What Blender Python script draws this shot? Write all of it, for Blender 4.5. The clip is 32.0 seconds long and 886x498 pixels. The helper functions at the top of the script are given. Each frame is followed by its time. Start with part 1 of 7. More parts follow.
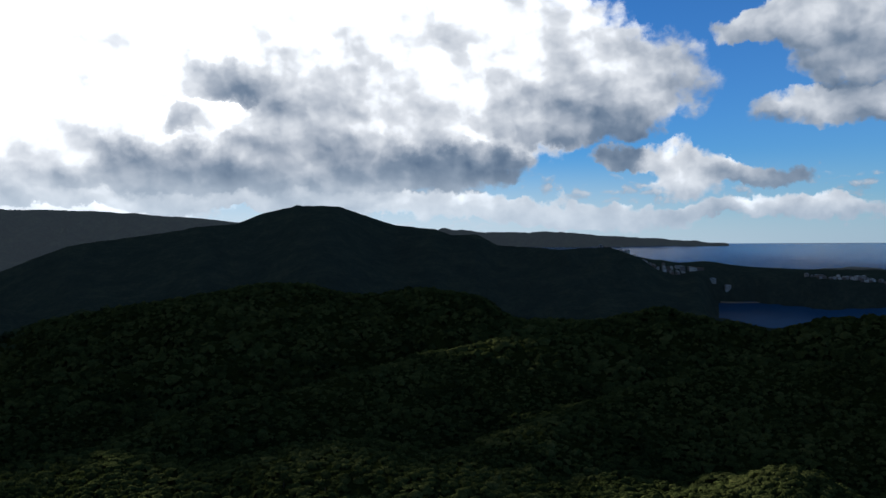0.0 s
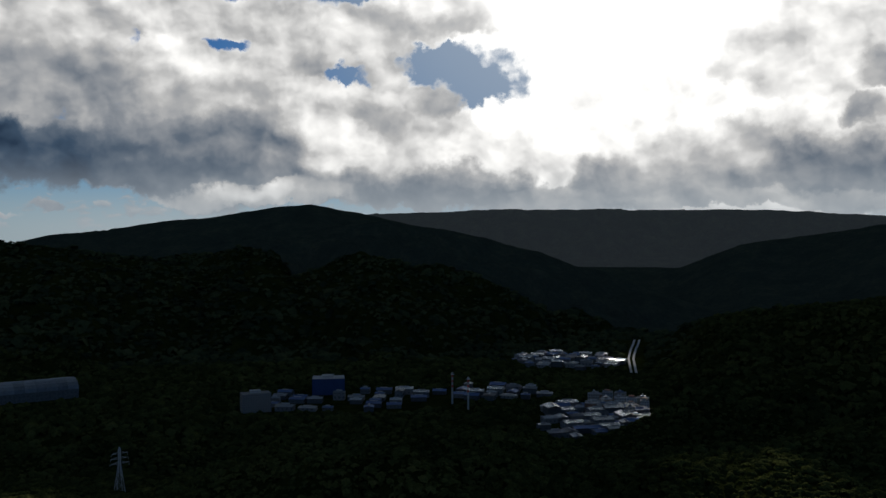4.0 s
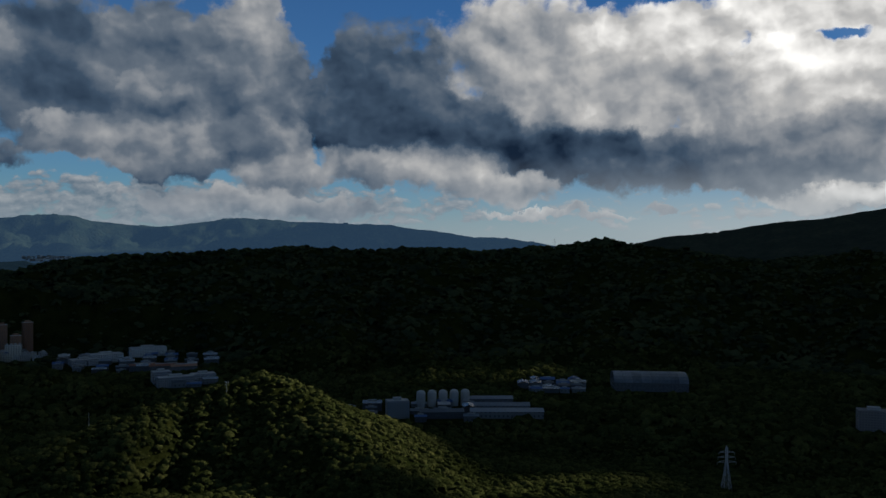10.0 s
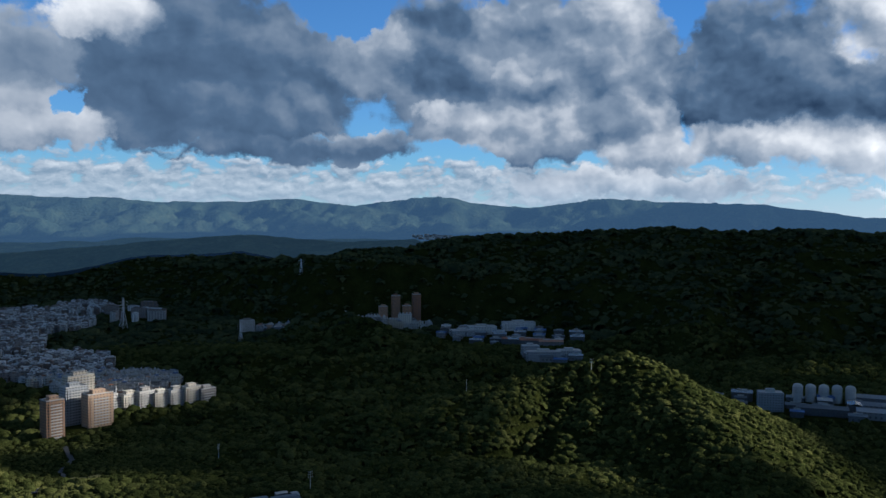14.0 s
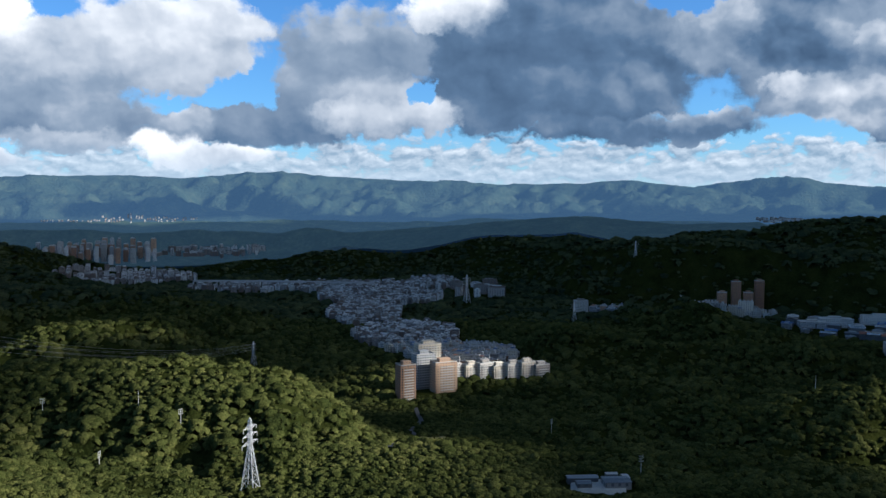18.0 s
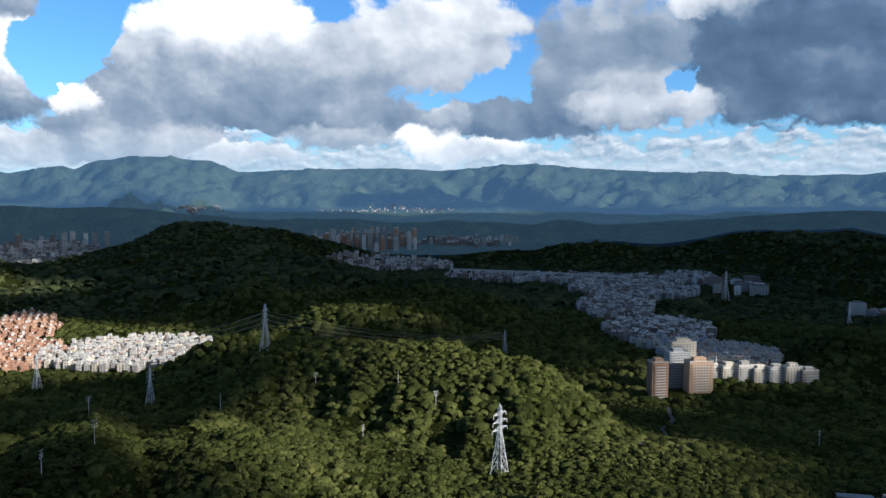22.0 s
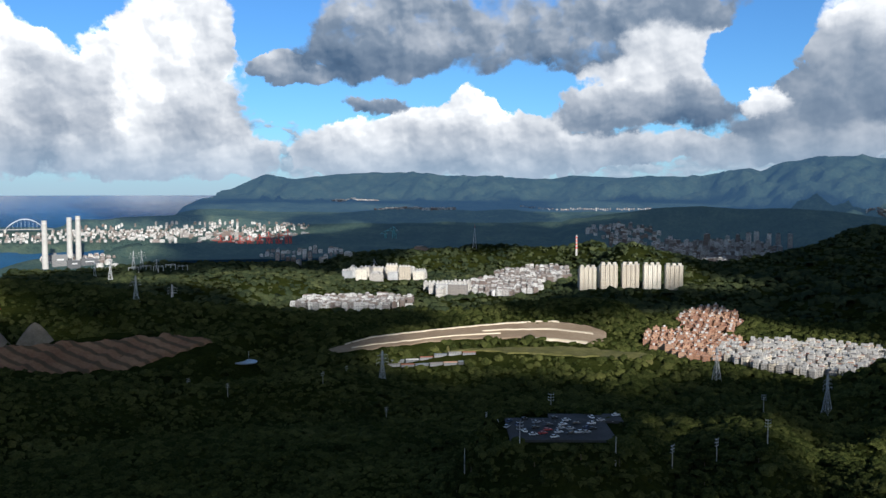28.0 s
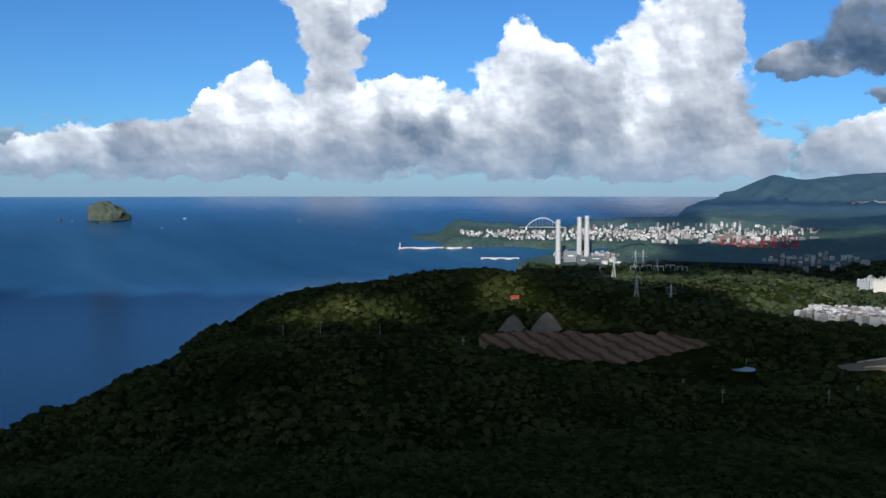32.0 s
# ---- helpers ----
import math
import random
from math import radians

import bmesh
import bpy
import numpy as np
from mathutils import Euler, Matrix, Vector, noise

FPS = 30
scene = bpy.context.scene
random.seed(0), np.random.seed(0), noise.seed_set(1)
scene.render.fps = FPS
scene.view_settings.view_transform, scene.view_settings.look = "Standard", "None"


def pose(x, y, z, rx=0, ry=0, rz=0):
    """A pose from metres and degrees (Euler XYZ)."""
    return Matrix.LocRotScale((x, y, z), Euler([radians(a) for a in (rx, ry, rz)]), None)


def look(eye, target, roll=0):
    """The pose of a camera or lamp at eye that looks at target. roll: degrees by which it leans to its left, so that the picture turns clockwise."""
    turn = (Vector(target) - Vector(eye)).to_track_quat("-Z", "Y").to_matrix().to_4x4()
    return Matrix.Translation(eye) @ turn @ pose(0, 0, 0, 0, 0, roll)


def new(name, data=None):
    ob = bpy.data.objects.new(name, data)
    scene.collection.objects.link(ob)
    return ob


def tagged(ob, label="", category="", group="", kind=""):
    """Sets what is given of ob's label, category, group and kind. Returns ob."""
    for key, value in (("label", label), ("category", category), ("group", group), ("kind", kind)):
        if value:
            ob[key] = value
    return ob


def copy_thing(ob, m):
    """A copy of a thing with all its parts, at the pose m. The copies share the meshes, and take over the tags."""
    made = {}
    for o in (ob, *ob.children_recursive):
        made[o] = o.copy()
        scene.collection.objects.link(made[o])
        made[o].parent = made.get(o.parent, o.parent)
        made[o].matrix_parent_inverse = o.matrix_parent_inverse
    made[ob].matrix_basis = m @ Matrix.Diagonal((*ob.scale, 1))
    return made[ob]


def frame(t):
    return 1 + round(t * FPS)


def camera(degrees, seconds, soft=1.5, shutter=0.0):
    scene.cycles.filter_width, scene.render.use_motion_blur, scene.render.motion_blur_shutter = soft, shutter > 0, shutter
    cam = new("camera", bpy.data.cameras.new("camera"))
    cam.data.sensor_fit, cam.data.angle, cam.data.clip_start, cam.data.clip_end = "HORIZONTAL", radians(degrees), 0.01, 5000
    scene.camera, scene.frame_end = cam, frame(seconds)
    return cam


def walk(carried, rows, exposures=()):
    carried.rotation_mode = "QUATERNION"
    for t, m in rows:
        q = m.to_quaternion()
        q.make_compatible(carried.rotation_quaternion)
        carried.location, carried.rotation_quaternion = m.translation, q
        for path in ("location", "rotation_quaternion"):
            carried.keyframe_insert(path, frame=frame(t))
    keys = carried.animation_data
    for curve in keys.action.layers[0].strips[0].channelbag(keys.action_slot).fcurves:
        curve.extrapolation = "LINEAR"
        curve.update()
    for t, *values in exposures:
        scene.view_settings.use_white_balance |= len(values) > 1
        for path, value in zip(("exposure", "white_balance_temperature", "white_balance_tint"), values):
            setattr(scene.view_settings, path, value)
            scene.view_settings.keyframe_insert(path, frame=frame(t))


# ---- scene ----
cam = camera(55.38, 32.0)
EYE = 300.0
PATH = [
    (0.0, pose(0, 0, EYE, 89.40, 0.39, -0.00)),
    (0.5, pose(0, 0, EYE, 89.42, 0.23, 5.31)),
    (1.0, pose(0, 0, EYE, 89.45, 0.19, 10.51)),
    (1.5, pose(0, 0, EYE, 89.46, 0.14, 15.92)),
    (2.0, pose(0, 0, EYE, 89.46, 0.12, 21.80)),
    (2.5, pose(0, 0, EYE, 89.46, 0.10, 27.70)),
    (3.0, pose(0, 0, EYE, 89.46, -0.01, 33.38)),
    (3.5, pose(0, 0, EYE, 89.45, -0.02, 38.79)),
    (5.5, pose(0, 0, EYE, 89.44, -0.07, 55.02)),
    (6.0, pose(0, 0, EYE, 89.44, -0.10, 58.92)),
    (6.5, pose(0, 0, EYE, 89.43, -0.09, 62.52)),
    (7.0, pose(0, 0, EYE, 89.43, -0.09, 65.15)),
    (7.5, pose(0, 0, EYE, 89.46, -0.12, 67.03)),
    (8.0, pose(0, 0, EYE, 89.48, -0.13, 68.81)),
    (8.5, pose(0, 0, EYE, 89.49, -0.13, 71.26)),
    (9.0, pose(0, 0, EYE, 89.48, -0.16, 74.64)),
    (9.5, pose(0, 0, EYE, 89.48, -0.19, 79.02)),
    (10.0, pose(0, 0, EYE, 89.50, -0.20, 83.14)),
    (10.5, pose(0, 0, EYE, 89.36, -0.24, 87.51)),
    (11.0, pose(0, 0, EYE, 89.17, -0.24, 91.78)),
    (11.5, pose(0, 0, EYE, 88.98, -0.22, 95.66)),
    (12.0, pose(0, 0, EYE, 88.80, -0.21, 98.87)),
    (12.5, pose(0, 0, EYE, 88.61, -0.22, 101.67)),
    (13.0, pose(0, 0, EYE, 88.42, -0.27, 104.73)),
    (13.5, pose(0, 0, EYE, 88.25, -0.29, 106.18)),
    (15.5, pose(0, 0, EYE, 87.55, -0.29, 114.59)),
    (16.0, pose(0, 0, EYE, 87.38, -0.33, 117.75)),
    (16.5, pose(0, 0, EYE, 87.24, -0.30, 120.83)),
    (17.0, pose(0, 0, EYE, 87.06, -0.26, 123.86)),
    (17.5, pose(0, 0, EYE, 86.90, -0.22, 126.95)),
    (18.0, pose(0, 0, EYE, 86.73, -0.26, 129.99)),
    (18.5, pose(0, 0, EYE, 86.54, -0.29, 132.79)),
    (19.0, pose(0, 0, EYE, 86.37, -0.30, 134.99)),
    (19.5, pose(0, 0, EYE, 86.18, -0.31, 136.46)),
    (20.0, pose(0, 0, EYE, 86.07, -0.32, 138.28)),
    (20.5, pose(0, 0, EYE, 86.06, -0.33, 139.88)),
    (21.0, pose(0, 0, EYE, 86.07, -0.35, 141.69)),
    (21.5, pose(0, 0, EYE, 86.09, -0.37, 144.37)),
    (22.0, pose(0, 0, EYE, 86.09, -0.37, 147.00)),
    (22.5, pose(0, 0, EYE, 86.08, -0.35, 150.98)),
    (23.0, pose(0, 0, EYE, 86.04, -0.37, 154.62)),
    (23.5, pose(0, 0, EYE, 86.01, -0.37, 157.35)),
    (24.0, pose(0, 0, EYE, 86.00, -0.34, 160.26)),
    (24.5, pose(0, 0, EYE, 85.99, -0.26, 163.11)),
    (25.0, pose(0, 0, EYE, 85.98, -0.23, 166.92)),
    (25.5, pose(0, 0, EYE, 85.99, -0.19, 171.04)),
    (27.5, pose(0, 0, EYE, 86.00, -0.07, 187.16)),
    (28.0, pose(0, 0, EYE, 86.02, -0.03, 191.10)),
    (28.5, pose(0, 0, EYE, 86.04, -0.04, 195.33)),
    (29.0, pose(0, 0, EYE, 86.06, -0.01, 199.39)),
    (29.5, pose(0, 0, EYE, 86.07, -0.01, 203.53)),
    (30.0, pose(0, 0, EYE, 86.08, -0.00, 207.74)),
    (30.5, pose(0, 0, EYE, 86.09, 0.02, 211.93)),
    (31.0, pose(0, 0, EYE, 86.11, 0.05, 216.06)),
    (31.5, pose(0, 0, EYE, 86.15, 0.08, 220.18)),
    (32.0, pose(0, 0, EYE, 86.11, -0.01, 224.18)),
]
EXPOSURE = [(0.0, -0.3, 5900, 10), (3.0, -0.8, 6350, 10), (7.0, -1.4, 6400, 10), (10.0, -0.95, 6450, 10), (13.0, -0.15, 6050, 10), (16.0, 0.2, 5900, 10),
            (20.0, 0.45, 6100, 10), (25.0, 0.25, 6100, 10), (29.0, -0.15, 5950, 10), (32.0, -0.4, 5650, 10)]
walk(cam, PATH, EXPOSURE)

# ---- sky, sun and cloud deck ----
SUN_AZ, SUN_EL = 31.0, 24.0        # azimuth counted leftwards from +y


class Nodes:
    """Small helper that builds node trees."""

    def __init__(self, tree):
        self.tree = tree

    def node(self, kind):
        return self.tree.nodes.new(kind)

    def link(self, value, socket):
        if isinstance(value, bpy.types.NodeSocket):
            self.tree.links.new(value, socket)
        else:
            socket.default_value = value

    def math(self, op, a, b=0.0, c=0.0, clamp=False):
        n = self.node("ShaderNodeMath")
        n.operation, n.use_clamp = op, clamp
        for v, s in zip((a, b, c), n.inputs):
            self.link(v, s)
        return n.outputs[0]

    def vec(self, op, a, b=(0, 0, 0)):
        n = self.node("ShaderNodeVectorMath")
        n.operation = op
        self.link(a, n.inputs[0])
        self.link(b, n.inputs[1])
        return n.outputs["Value"] if op in ("DOT_PRODUCT", "LENGTH") else n.outputs[0]

    def xyz(self, x, y, z=0.0):
        n = self.node("ShaderNodeCombineXYZ")
        for v, s in zip((x, y, z), n.inputs):
            self.link(v, s)
        return n.outputs[0]

    def noise(self, vector, scale, detail=4.0, rough=0.5, out=0, dims="3D"):
        n = self.node("ShaderNodeTexNoise")
        n.noise_dimensions = dims
        self.link(vector, n.inputs["Vector"])
        self.link(scale, n.inputs["Scale"])
        self.link(detail, n.inputs["Detail"])
        self.link(rough, n.inputs["Roughness"])
        return n.outputs[out]

    def voronoi(self, vector, scale, detail=3.0, rough=0.5):
        n = self.node("ShaderNodeTexVoronoi")
        n.voronoi_dimensions, n.feature, n.normalize = "2D", "F1", True
        self.link(vector, n.inputs["Vector"])
        self.link(scale, n.inputs["Scale"])
        self.link(detail, n.inputs["Detail"])
        self.link(rough, n.inputs["Roughness"])
        return n.outputs["Distance"]

    def ramp(self, fac, stops):
        n = self.node("ShaderNodeValToRGB")
        e = n.color_ramp.elements
        while len(e) < len(stops):
            e.new(0.5)
        for el, (p, c) in zip(e, stops):
            el.position, el.color = p, (*c, 1)
        self.link(fac, n.inputs[0])
        return n.outputs[0]

    def smooth(self, v, lo, hi, to0=0.0, to1=1.0):
        n = self.node("ShaderNodeMapRange")
        n.interpolation_type = "SMOOTHSTEP"
        for val, s in zip((v, lo, hi, to0, to1), n.inputs):
            self.link(val, s)
        return n.outputs[0]

    def mix(self, fac, a, b, blend="MIX"):
        n = self.node("ShaderNodeMix")
        n.data_type, n.blend_type = "RGBA", blend
        self.link(fac, n.inputs[0])
        for v, s in ((a, n.inputs[6]), (b, n.inputs[7])):
            self.link(v if isinstance(v, bpy.types.NodeSocket) else (*v, 1), s)
        return n.outputs[2]


# cloud banks: azimuth, elevation, half width, half height (degrees), whiteness
CLOUDS = []
CLOUDS += [
    (-26.2, 11.9, 2.9, 2.9, 0.70), (-24.9, 8.1, 4.2, 1.1, 0.70), (-23.1, 1.7, 6.5, 0.7, 0.80), (-23.0, 13.3, 3.1, 1.5, 0.82),
    (-20.7, 3.9, 2.9, 0.8, 0.55), (-20.7, 13.2, 3.1, 1.0, 0.75), (-17.3, 4.1, 1.9, 1.5, 0.82), (-15.2, 4.6, 2.3, 1.6, 0.90),
    (-13.0, 1.6, 5.4, 0.7, 0.80), (-11.7, 5.2, 2.1, 0.8, 0.45), (-11.2, 10.2, 6.1, 3.1, 0.75), (-8.2, 7.9, 5.8, 1.7, 0.55),
    (-6.3, 1.9, 5.0, 0.8, 0.75), (-6.3, 12.9, 5.8, 3.8, 0.92), (-2.5, 8.9, 7.3, 3.8, 0.92), (0.2, 2.3, 4.6, 0.9, 0.80),
]
CLOUDS += [
    (0.9, 4.8, 5.8, 1.6, 0.28), (3.2, 13.7, 8.8, 4.2, 0.92), (3.2, 8.6, 5.0, 3.1, 0.82), (5.5, 6.3, 3.1, 1.9, 0.50),
    (7.8, 4.0, 4.6, 2.3, 0.30), (7.8, 9.5, 5.0, 3.5, 0.58), (8.4, 6.8, 5.0, 2.3, 0.52), (8.5, 4.2, 5.0, 1.6, 0.45),
    (8.5, 2.8, 6.9, 0.6, 0.60), (11.0, 12.8, 8.4, 3.1, 0.80), (12.0, 5.2, 4.6, 2.3, 0.42), (13.7, 13.3, 10.0, 5.8, 1.25),
    (14.4, 10.3, 3.8, 1.5, 0.50), (14.4, 10.1, 3.1, 1.3, 0.50), (16.8, 7.7, 1.9, 0.8, 0.65), (17.6, 7.3, 0.9, 0.5, 0.60),
]
CLOUDS += [
    (17.8, 4.7, 5.8, 1.9, 0.25), (17.9, 4.2, 5.8, 1.9, 0.38), (18.6, 6.9, 5.8, 1.5, 0.92), (19.6, 2.8, 11.5, 0.5, 0.70),
    (19.6, 10.9, 4.6, 2.7, 0.95), (21.5, 14.5, 7.7, 1.9, 1.00), (22.9, 11.3, 16.1, 8.8, 1.30), (23.3, 12.1, 3.8, 1.9, 0.90),
    (23.7, 5.9, 1.9, 1.9, 0.72), (24.6, 6.1, 11.5, 4.2, 1.20), (25.9, 5.2, 3.1, 2.3, 0.80), (26.7, 3.7, 3.5, 1.2, 0.45),
    (28.9, 5.2, 2.7, 2.7, 0.72), (31.6, 4.1, 2.7, 1.7, 0.38), (31.6, 6.0, 3.8, 2.3, 0.98), (33.5, 13.8, 8.8, 4.2, 1.35),
]
CLOUDS += [
    (35.8, 2.9, 4.6, 0.7, 0.60), (36.6, 6.4, 5.4, 2.7, 1.15), (40.4, 15.4, 7.7, 1.2, 0.90), (41.9, 6.3, 5.0, 2.7, 1.15),
    (42.6, 3.7, 4.6, 1.4, 0.26), (43.8, 10.0, 2.2, 1.4, 0.72), (45.2, 8.1, 3.5, 1.9, 0.72), (46.7, 6.2, 3.8, 2.7, 0.98),
    (47.8, 11.6, 1.9, 1.9, 0.78), (47.8, 9.1, 3.1, 1.9, 0.80), (47.8, 3.4, 5.8, 1.2, 0.30), (48.0, 5.7, 2.3, 2.3, 0.92),
    (49.1, 9.2, 2.7, 1.2, 1.00), (51.1, 5.9, 2.1, 2.7, 1.12), (52.3, 8.3, 2.3, 2.3, 1.05), (52.3, 13.8, 7.7, 1.3, 1.05),
]
CLOUDS += [
    (52.9, 7.1, 2.9, 3.8, 0.82), (53.0, 14.6, 11.5, 1.3, 0.72), (53.9, 11.9, 3.8, 1.1, 0.90), (54.0, 12.2, 3.8, 1.9, 0.78),
    (54.6, 7.1, 5.0, 3.1, 0.52), (55.6, 3.1, 5.8, 0.7, 0.92), (56.3, 9.7, 4.2, 1.9, 0.88), (56.3, 6.7, 6.7, 4.2, 0.50),
    (57.3, 9.3, 3.1, 2.3, 0.88), (58.0, 6.5, 4.2, 1.9, 0.38), (59.2, 5.6, 4.6, 3.1, 0.40), (60.4, 11.3, 3.3, 3.6, 0.95),
    (60.9, 11.3, 3.1, 3.1, 0.98), (62.7, 5.5, 5.8, 1.9, 0.32), (62.7, 14.6, 5.8, 1.5, 0.90), (66.4, 9.7, 3.8, 3.1, 0.70),
]
CLOUDS += [
    (68.5, 2.3, 1.2, 0.4, 0.45), (69.1, 11.9, 3.8, 3.1, 0.80), (70.2, 5.2, 6.5, 1.7, 0.14), (73.3, 10.9, 5.8, 3.5, 0.88),
    (74.0, 9.2, 4.6, 1.5, 0.78), (75.6, 1.9, 5.0, 0.3, 0.75), (77.1, 6.4, 7.7, 1.9, 0.02), (77.9, 12.7, 5.4, 3.5, 0.75),
    (78.6, 3.6, 3.1, 1.1, 0.76), (83.2, 7.6, 7.3, 2.3, 0.20), (83.2, 4.7, 3.5, 1.6, 0.79), (87.6, 5.2, 4.2, 1.2, 0.65),
    (88.3, 10.2, 5.0, 4.3, 0.22), (90.8, 2.5, 3.8, 0.8, 0.60), (94.3, 4.4, 3.1, 1.1, 0.61), (94.8, 6.9, 2.3, 1.1, 0.65),
]
CLOUDS += [
    (94.8, 6.4, 2.3, 2.3, 0.79), (96.0, 9.1, 3.8, 3.1, 0.27), (96.0, 13.1, 3.1, 3.1, 0.71), (96.4, 9.8, 3.8, 2.7, 0.49),
    (98.2, 12.7, 5.0, 2.7, 0.41), (98.3, 6.4, 5.0, 1.8, 0.35), (98.3, 7.2, 2.3, 1.5, 0.63), (98.3, 2.6, 5.0, 0.9, 0.68),
    (98.9, 7.2, 1.7, 0.7, 0.68), (100.5, 8.5, 4.2, 2.3, 0.39), (101.3, 6.8, 3.8, 1.5, 0.66), (101.4, 5.7, 2.7, 1.9, 0.46),
    (102.1, 10.5, 4.2, 3.5, 0.48), (102.8, 4.9, 3.1, 0.8, 0.66), (103.2, 9.4, 1.0, 1.2, 0.60), (105.1, 6.3, 4.2, 1.3, 0.64),
]
CLOUDS += [
    (107.4, 7.9, 4.2, 2.3, 0.28), (107.7, 11.5, 4.6, 3.8, 0.24), (107.7, 7.3, 1.9, 0.6, 0.75), (112.5, 11.0, 2.7, 2.5, 0.60),
    (113.3, 5.1, 3.8, 0.9, 0.42), (116.8, 9.7, 3.8, 4.2, 0.32), (120.2, 4.7, 6.5, 0.9, 0.26), (123.4, 10.6, 7.7, 4.2, 0.22),
    (124.0, 6.5, 5.8, 1.5, 0.32), (124.0, 7.0, 6.9, 2.3, 0.20), (126.2, 10.1, 4.2, 3.5, 0.18), (129.1, 12.5, 3.1, 1.5, 0.85),
    (131.0, 5.9, 2.3, 1.1, 0.76), (134.6, 6.3, 3.5, 1.9, 0.62), (135.6, 5.6, 3.1, 1.1, 0.76), (136.2, 9.7, 4.6, 3.1, 0.48),
]
CLOUDS += [
    (139.6, 6.8, 5.8, 2.7, 0.42), (142.5, 4.9, 4.6, 1.3, 0.36), (144.0, 10.8, 2.9, 2.0, 0.72), (144.9, 8.5, 3.5, 1.9, 0.68),
    (144.9, 2.7, 3.1, 0.8, 0.82), (146.8, 4.8, 1.9, 1.1, 0.62), (147.9, 10.0, 5.8, 2.7, 0.74), (147.9, 3.1, 2.3, 1.1, 0.92),
    (150.9, 5.2, 3.1, 1.5, 0.50), (154.1, 8.0, 5.8, 3.1, 0.62), (154.2, 3.6, 3.5, 0.8, 0.60), (158.4, 5.3, 5.8, 1.5, 0.42),
    (159.6, 2.4, 3.5, 0.7, 0.76), (161.1, 10.5, 5.0, 2.4, 1.02), (161.1, 7.4, 7.7, 3.1, 0.58), (163.9, 3.6, 2.7, 0.9, 0.70),
]
CLOUDS += [
    (164.8, 6.6, 4.6, 3.1, 0.52), (165.4, 5.5, 4.6, 2.3, 0.52), (166.3, 4.3, 5.8, 1.5, 0.52), (167.4, 3.4, 3.8, 1.5, 0.52),
    (168.2, 2.8, 3.8, 1.1, 0.60), (170.5, 5.5, 1.5, 0.8, 0.98), (173.2, 2.4, 3.1, 1.1, 0.66), (175.0, 5.4, 2.7, 1.5, 0.46),
    (175.7, 8.7, 3.1, 1.9, 0.92), (177.6, 11.4, 5.8, 1.5, 0.52), (178.3, 6.5, 4.2, 1.9, 0.82), (178.4, 2.4, 4.6, 1.1, 0.72),
    (180.1, 5.3, 3.8, 1.5, 0.58), (183.0, 2.5, 4.6, 1.3, 0.72), (184.8, 3.3, 2.3, 1.5, 0.88), (185.1, 1.6, 6.9, 0.5, 0.66),
]
CLOUDS += [
    (185.4, 3.8, 2.3, 1.9, 0.88), (186.7, 1.7, 4.6, 0.9, 0.76), (186.7, 10.3, 12.7, 2.4, 0.54), (188.6, 5.4, 1.3, 1.0, 0.98),
    (188.7, 5.1, 1.7, 1.5, 0.98), (189.3, 3.7, 3.8, 1.9, 0.82), (190.7, 3.7, 3.8, 1.9, 0.82), (192.7, 2.2, 3.8, 1.3, 0.76),
    (192.8, 3.7, 3.1, 1.5, 0.88), (193.5, 3.9, 1.9, 1.5, 0.92), (194.3, 10.7, 4.6, 2.8, 0.58), (194.3, 1.7, 5.8, 0.7, 0.76),
    (195.8, 5.8, 2.1, 0.7, 0.50), (196.6, 3.1, 2.7, 1.5, 0.92), (198.0, 9.4, 2.3, 2.0, 0.42), (198.7, 2.7, 2.7, 1.5, 0.88),
]
CLOUDS += [
    (199.6, 2.1, 1.9, 0.8, 0.82), (201.0, 7.7, 1.9, 0.6, 0.53), (201.7, 8.4, 1.2, 0.8, 0.53), (201.7, 8.4, 1.5, 0.9, 0.59),
    (205.2, 2.1, 2.7, 1.1, 0.81), (205.7, 9.9, 1.5, 2.3, 0.85), (207.7, 4.9, 3.5, 1.8, 0.71), (208.4, 7.9, 4.2, 3.1, 1.01),
    (208.7, 2.8, 5.0, 1.8, 0.85), (208.9, 10.7, 2.9, 2.0, 1.03), (210.6, 8.4, 3.1, 2.3, 1.07), (211.3, 5.9, 3.5, 2.7, 1.07),
    (212.3, 2.5, 3.8, 1.5, 0.79), (214.5, 5.8, 1.5, 2.3, 0.77), (217.1, 3.7, 3.5, 2.2, 0.65), (217.5, 6.7, 2.7, 2.7, 0.85),
]
CLOUDS += [
    (218.7, 9.3, 2.0, 1.8, 1.07), (219.8, 7.1, 2.3, 2.3, 1.09), (220.5, 4.5, 3.1, 2.3, 0.99), (221.3, 2.2, 3.8, 1.3, 0.75),
    (225.9, 3.7, 2.7, 1.9, 0.65), (226.2, 6.4, 2.7, 1.5, 1.03), (228.9, 5.3, 3.5, 2.3, 0.97), (229.8, 9.5, 1.0, 0.8, 0.93),
    (231.1, 12.5, 3.1, 1.2, 1.04), (231.2, 2.5, 5.8, 1.5, 0.71), (231.8, 10.3, 1.9, 3.5, 0.89), (232.6, 4.8, 3.8, 2.3, 1.03),
    (236.5, 7.9, 1.0, 0.8, 1.03), (236.7, 6.2, 1.9, 1.6, 1.09), (236.7, 2.3, 3.8, 1.1, 0.75), (237.8, 4.4, 2.4, 2.0, 1.09),
]
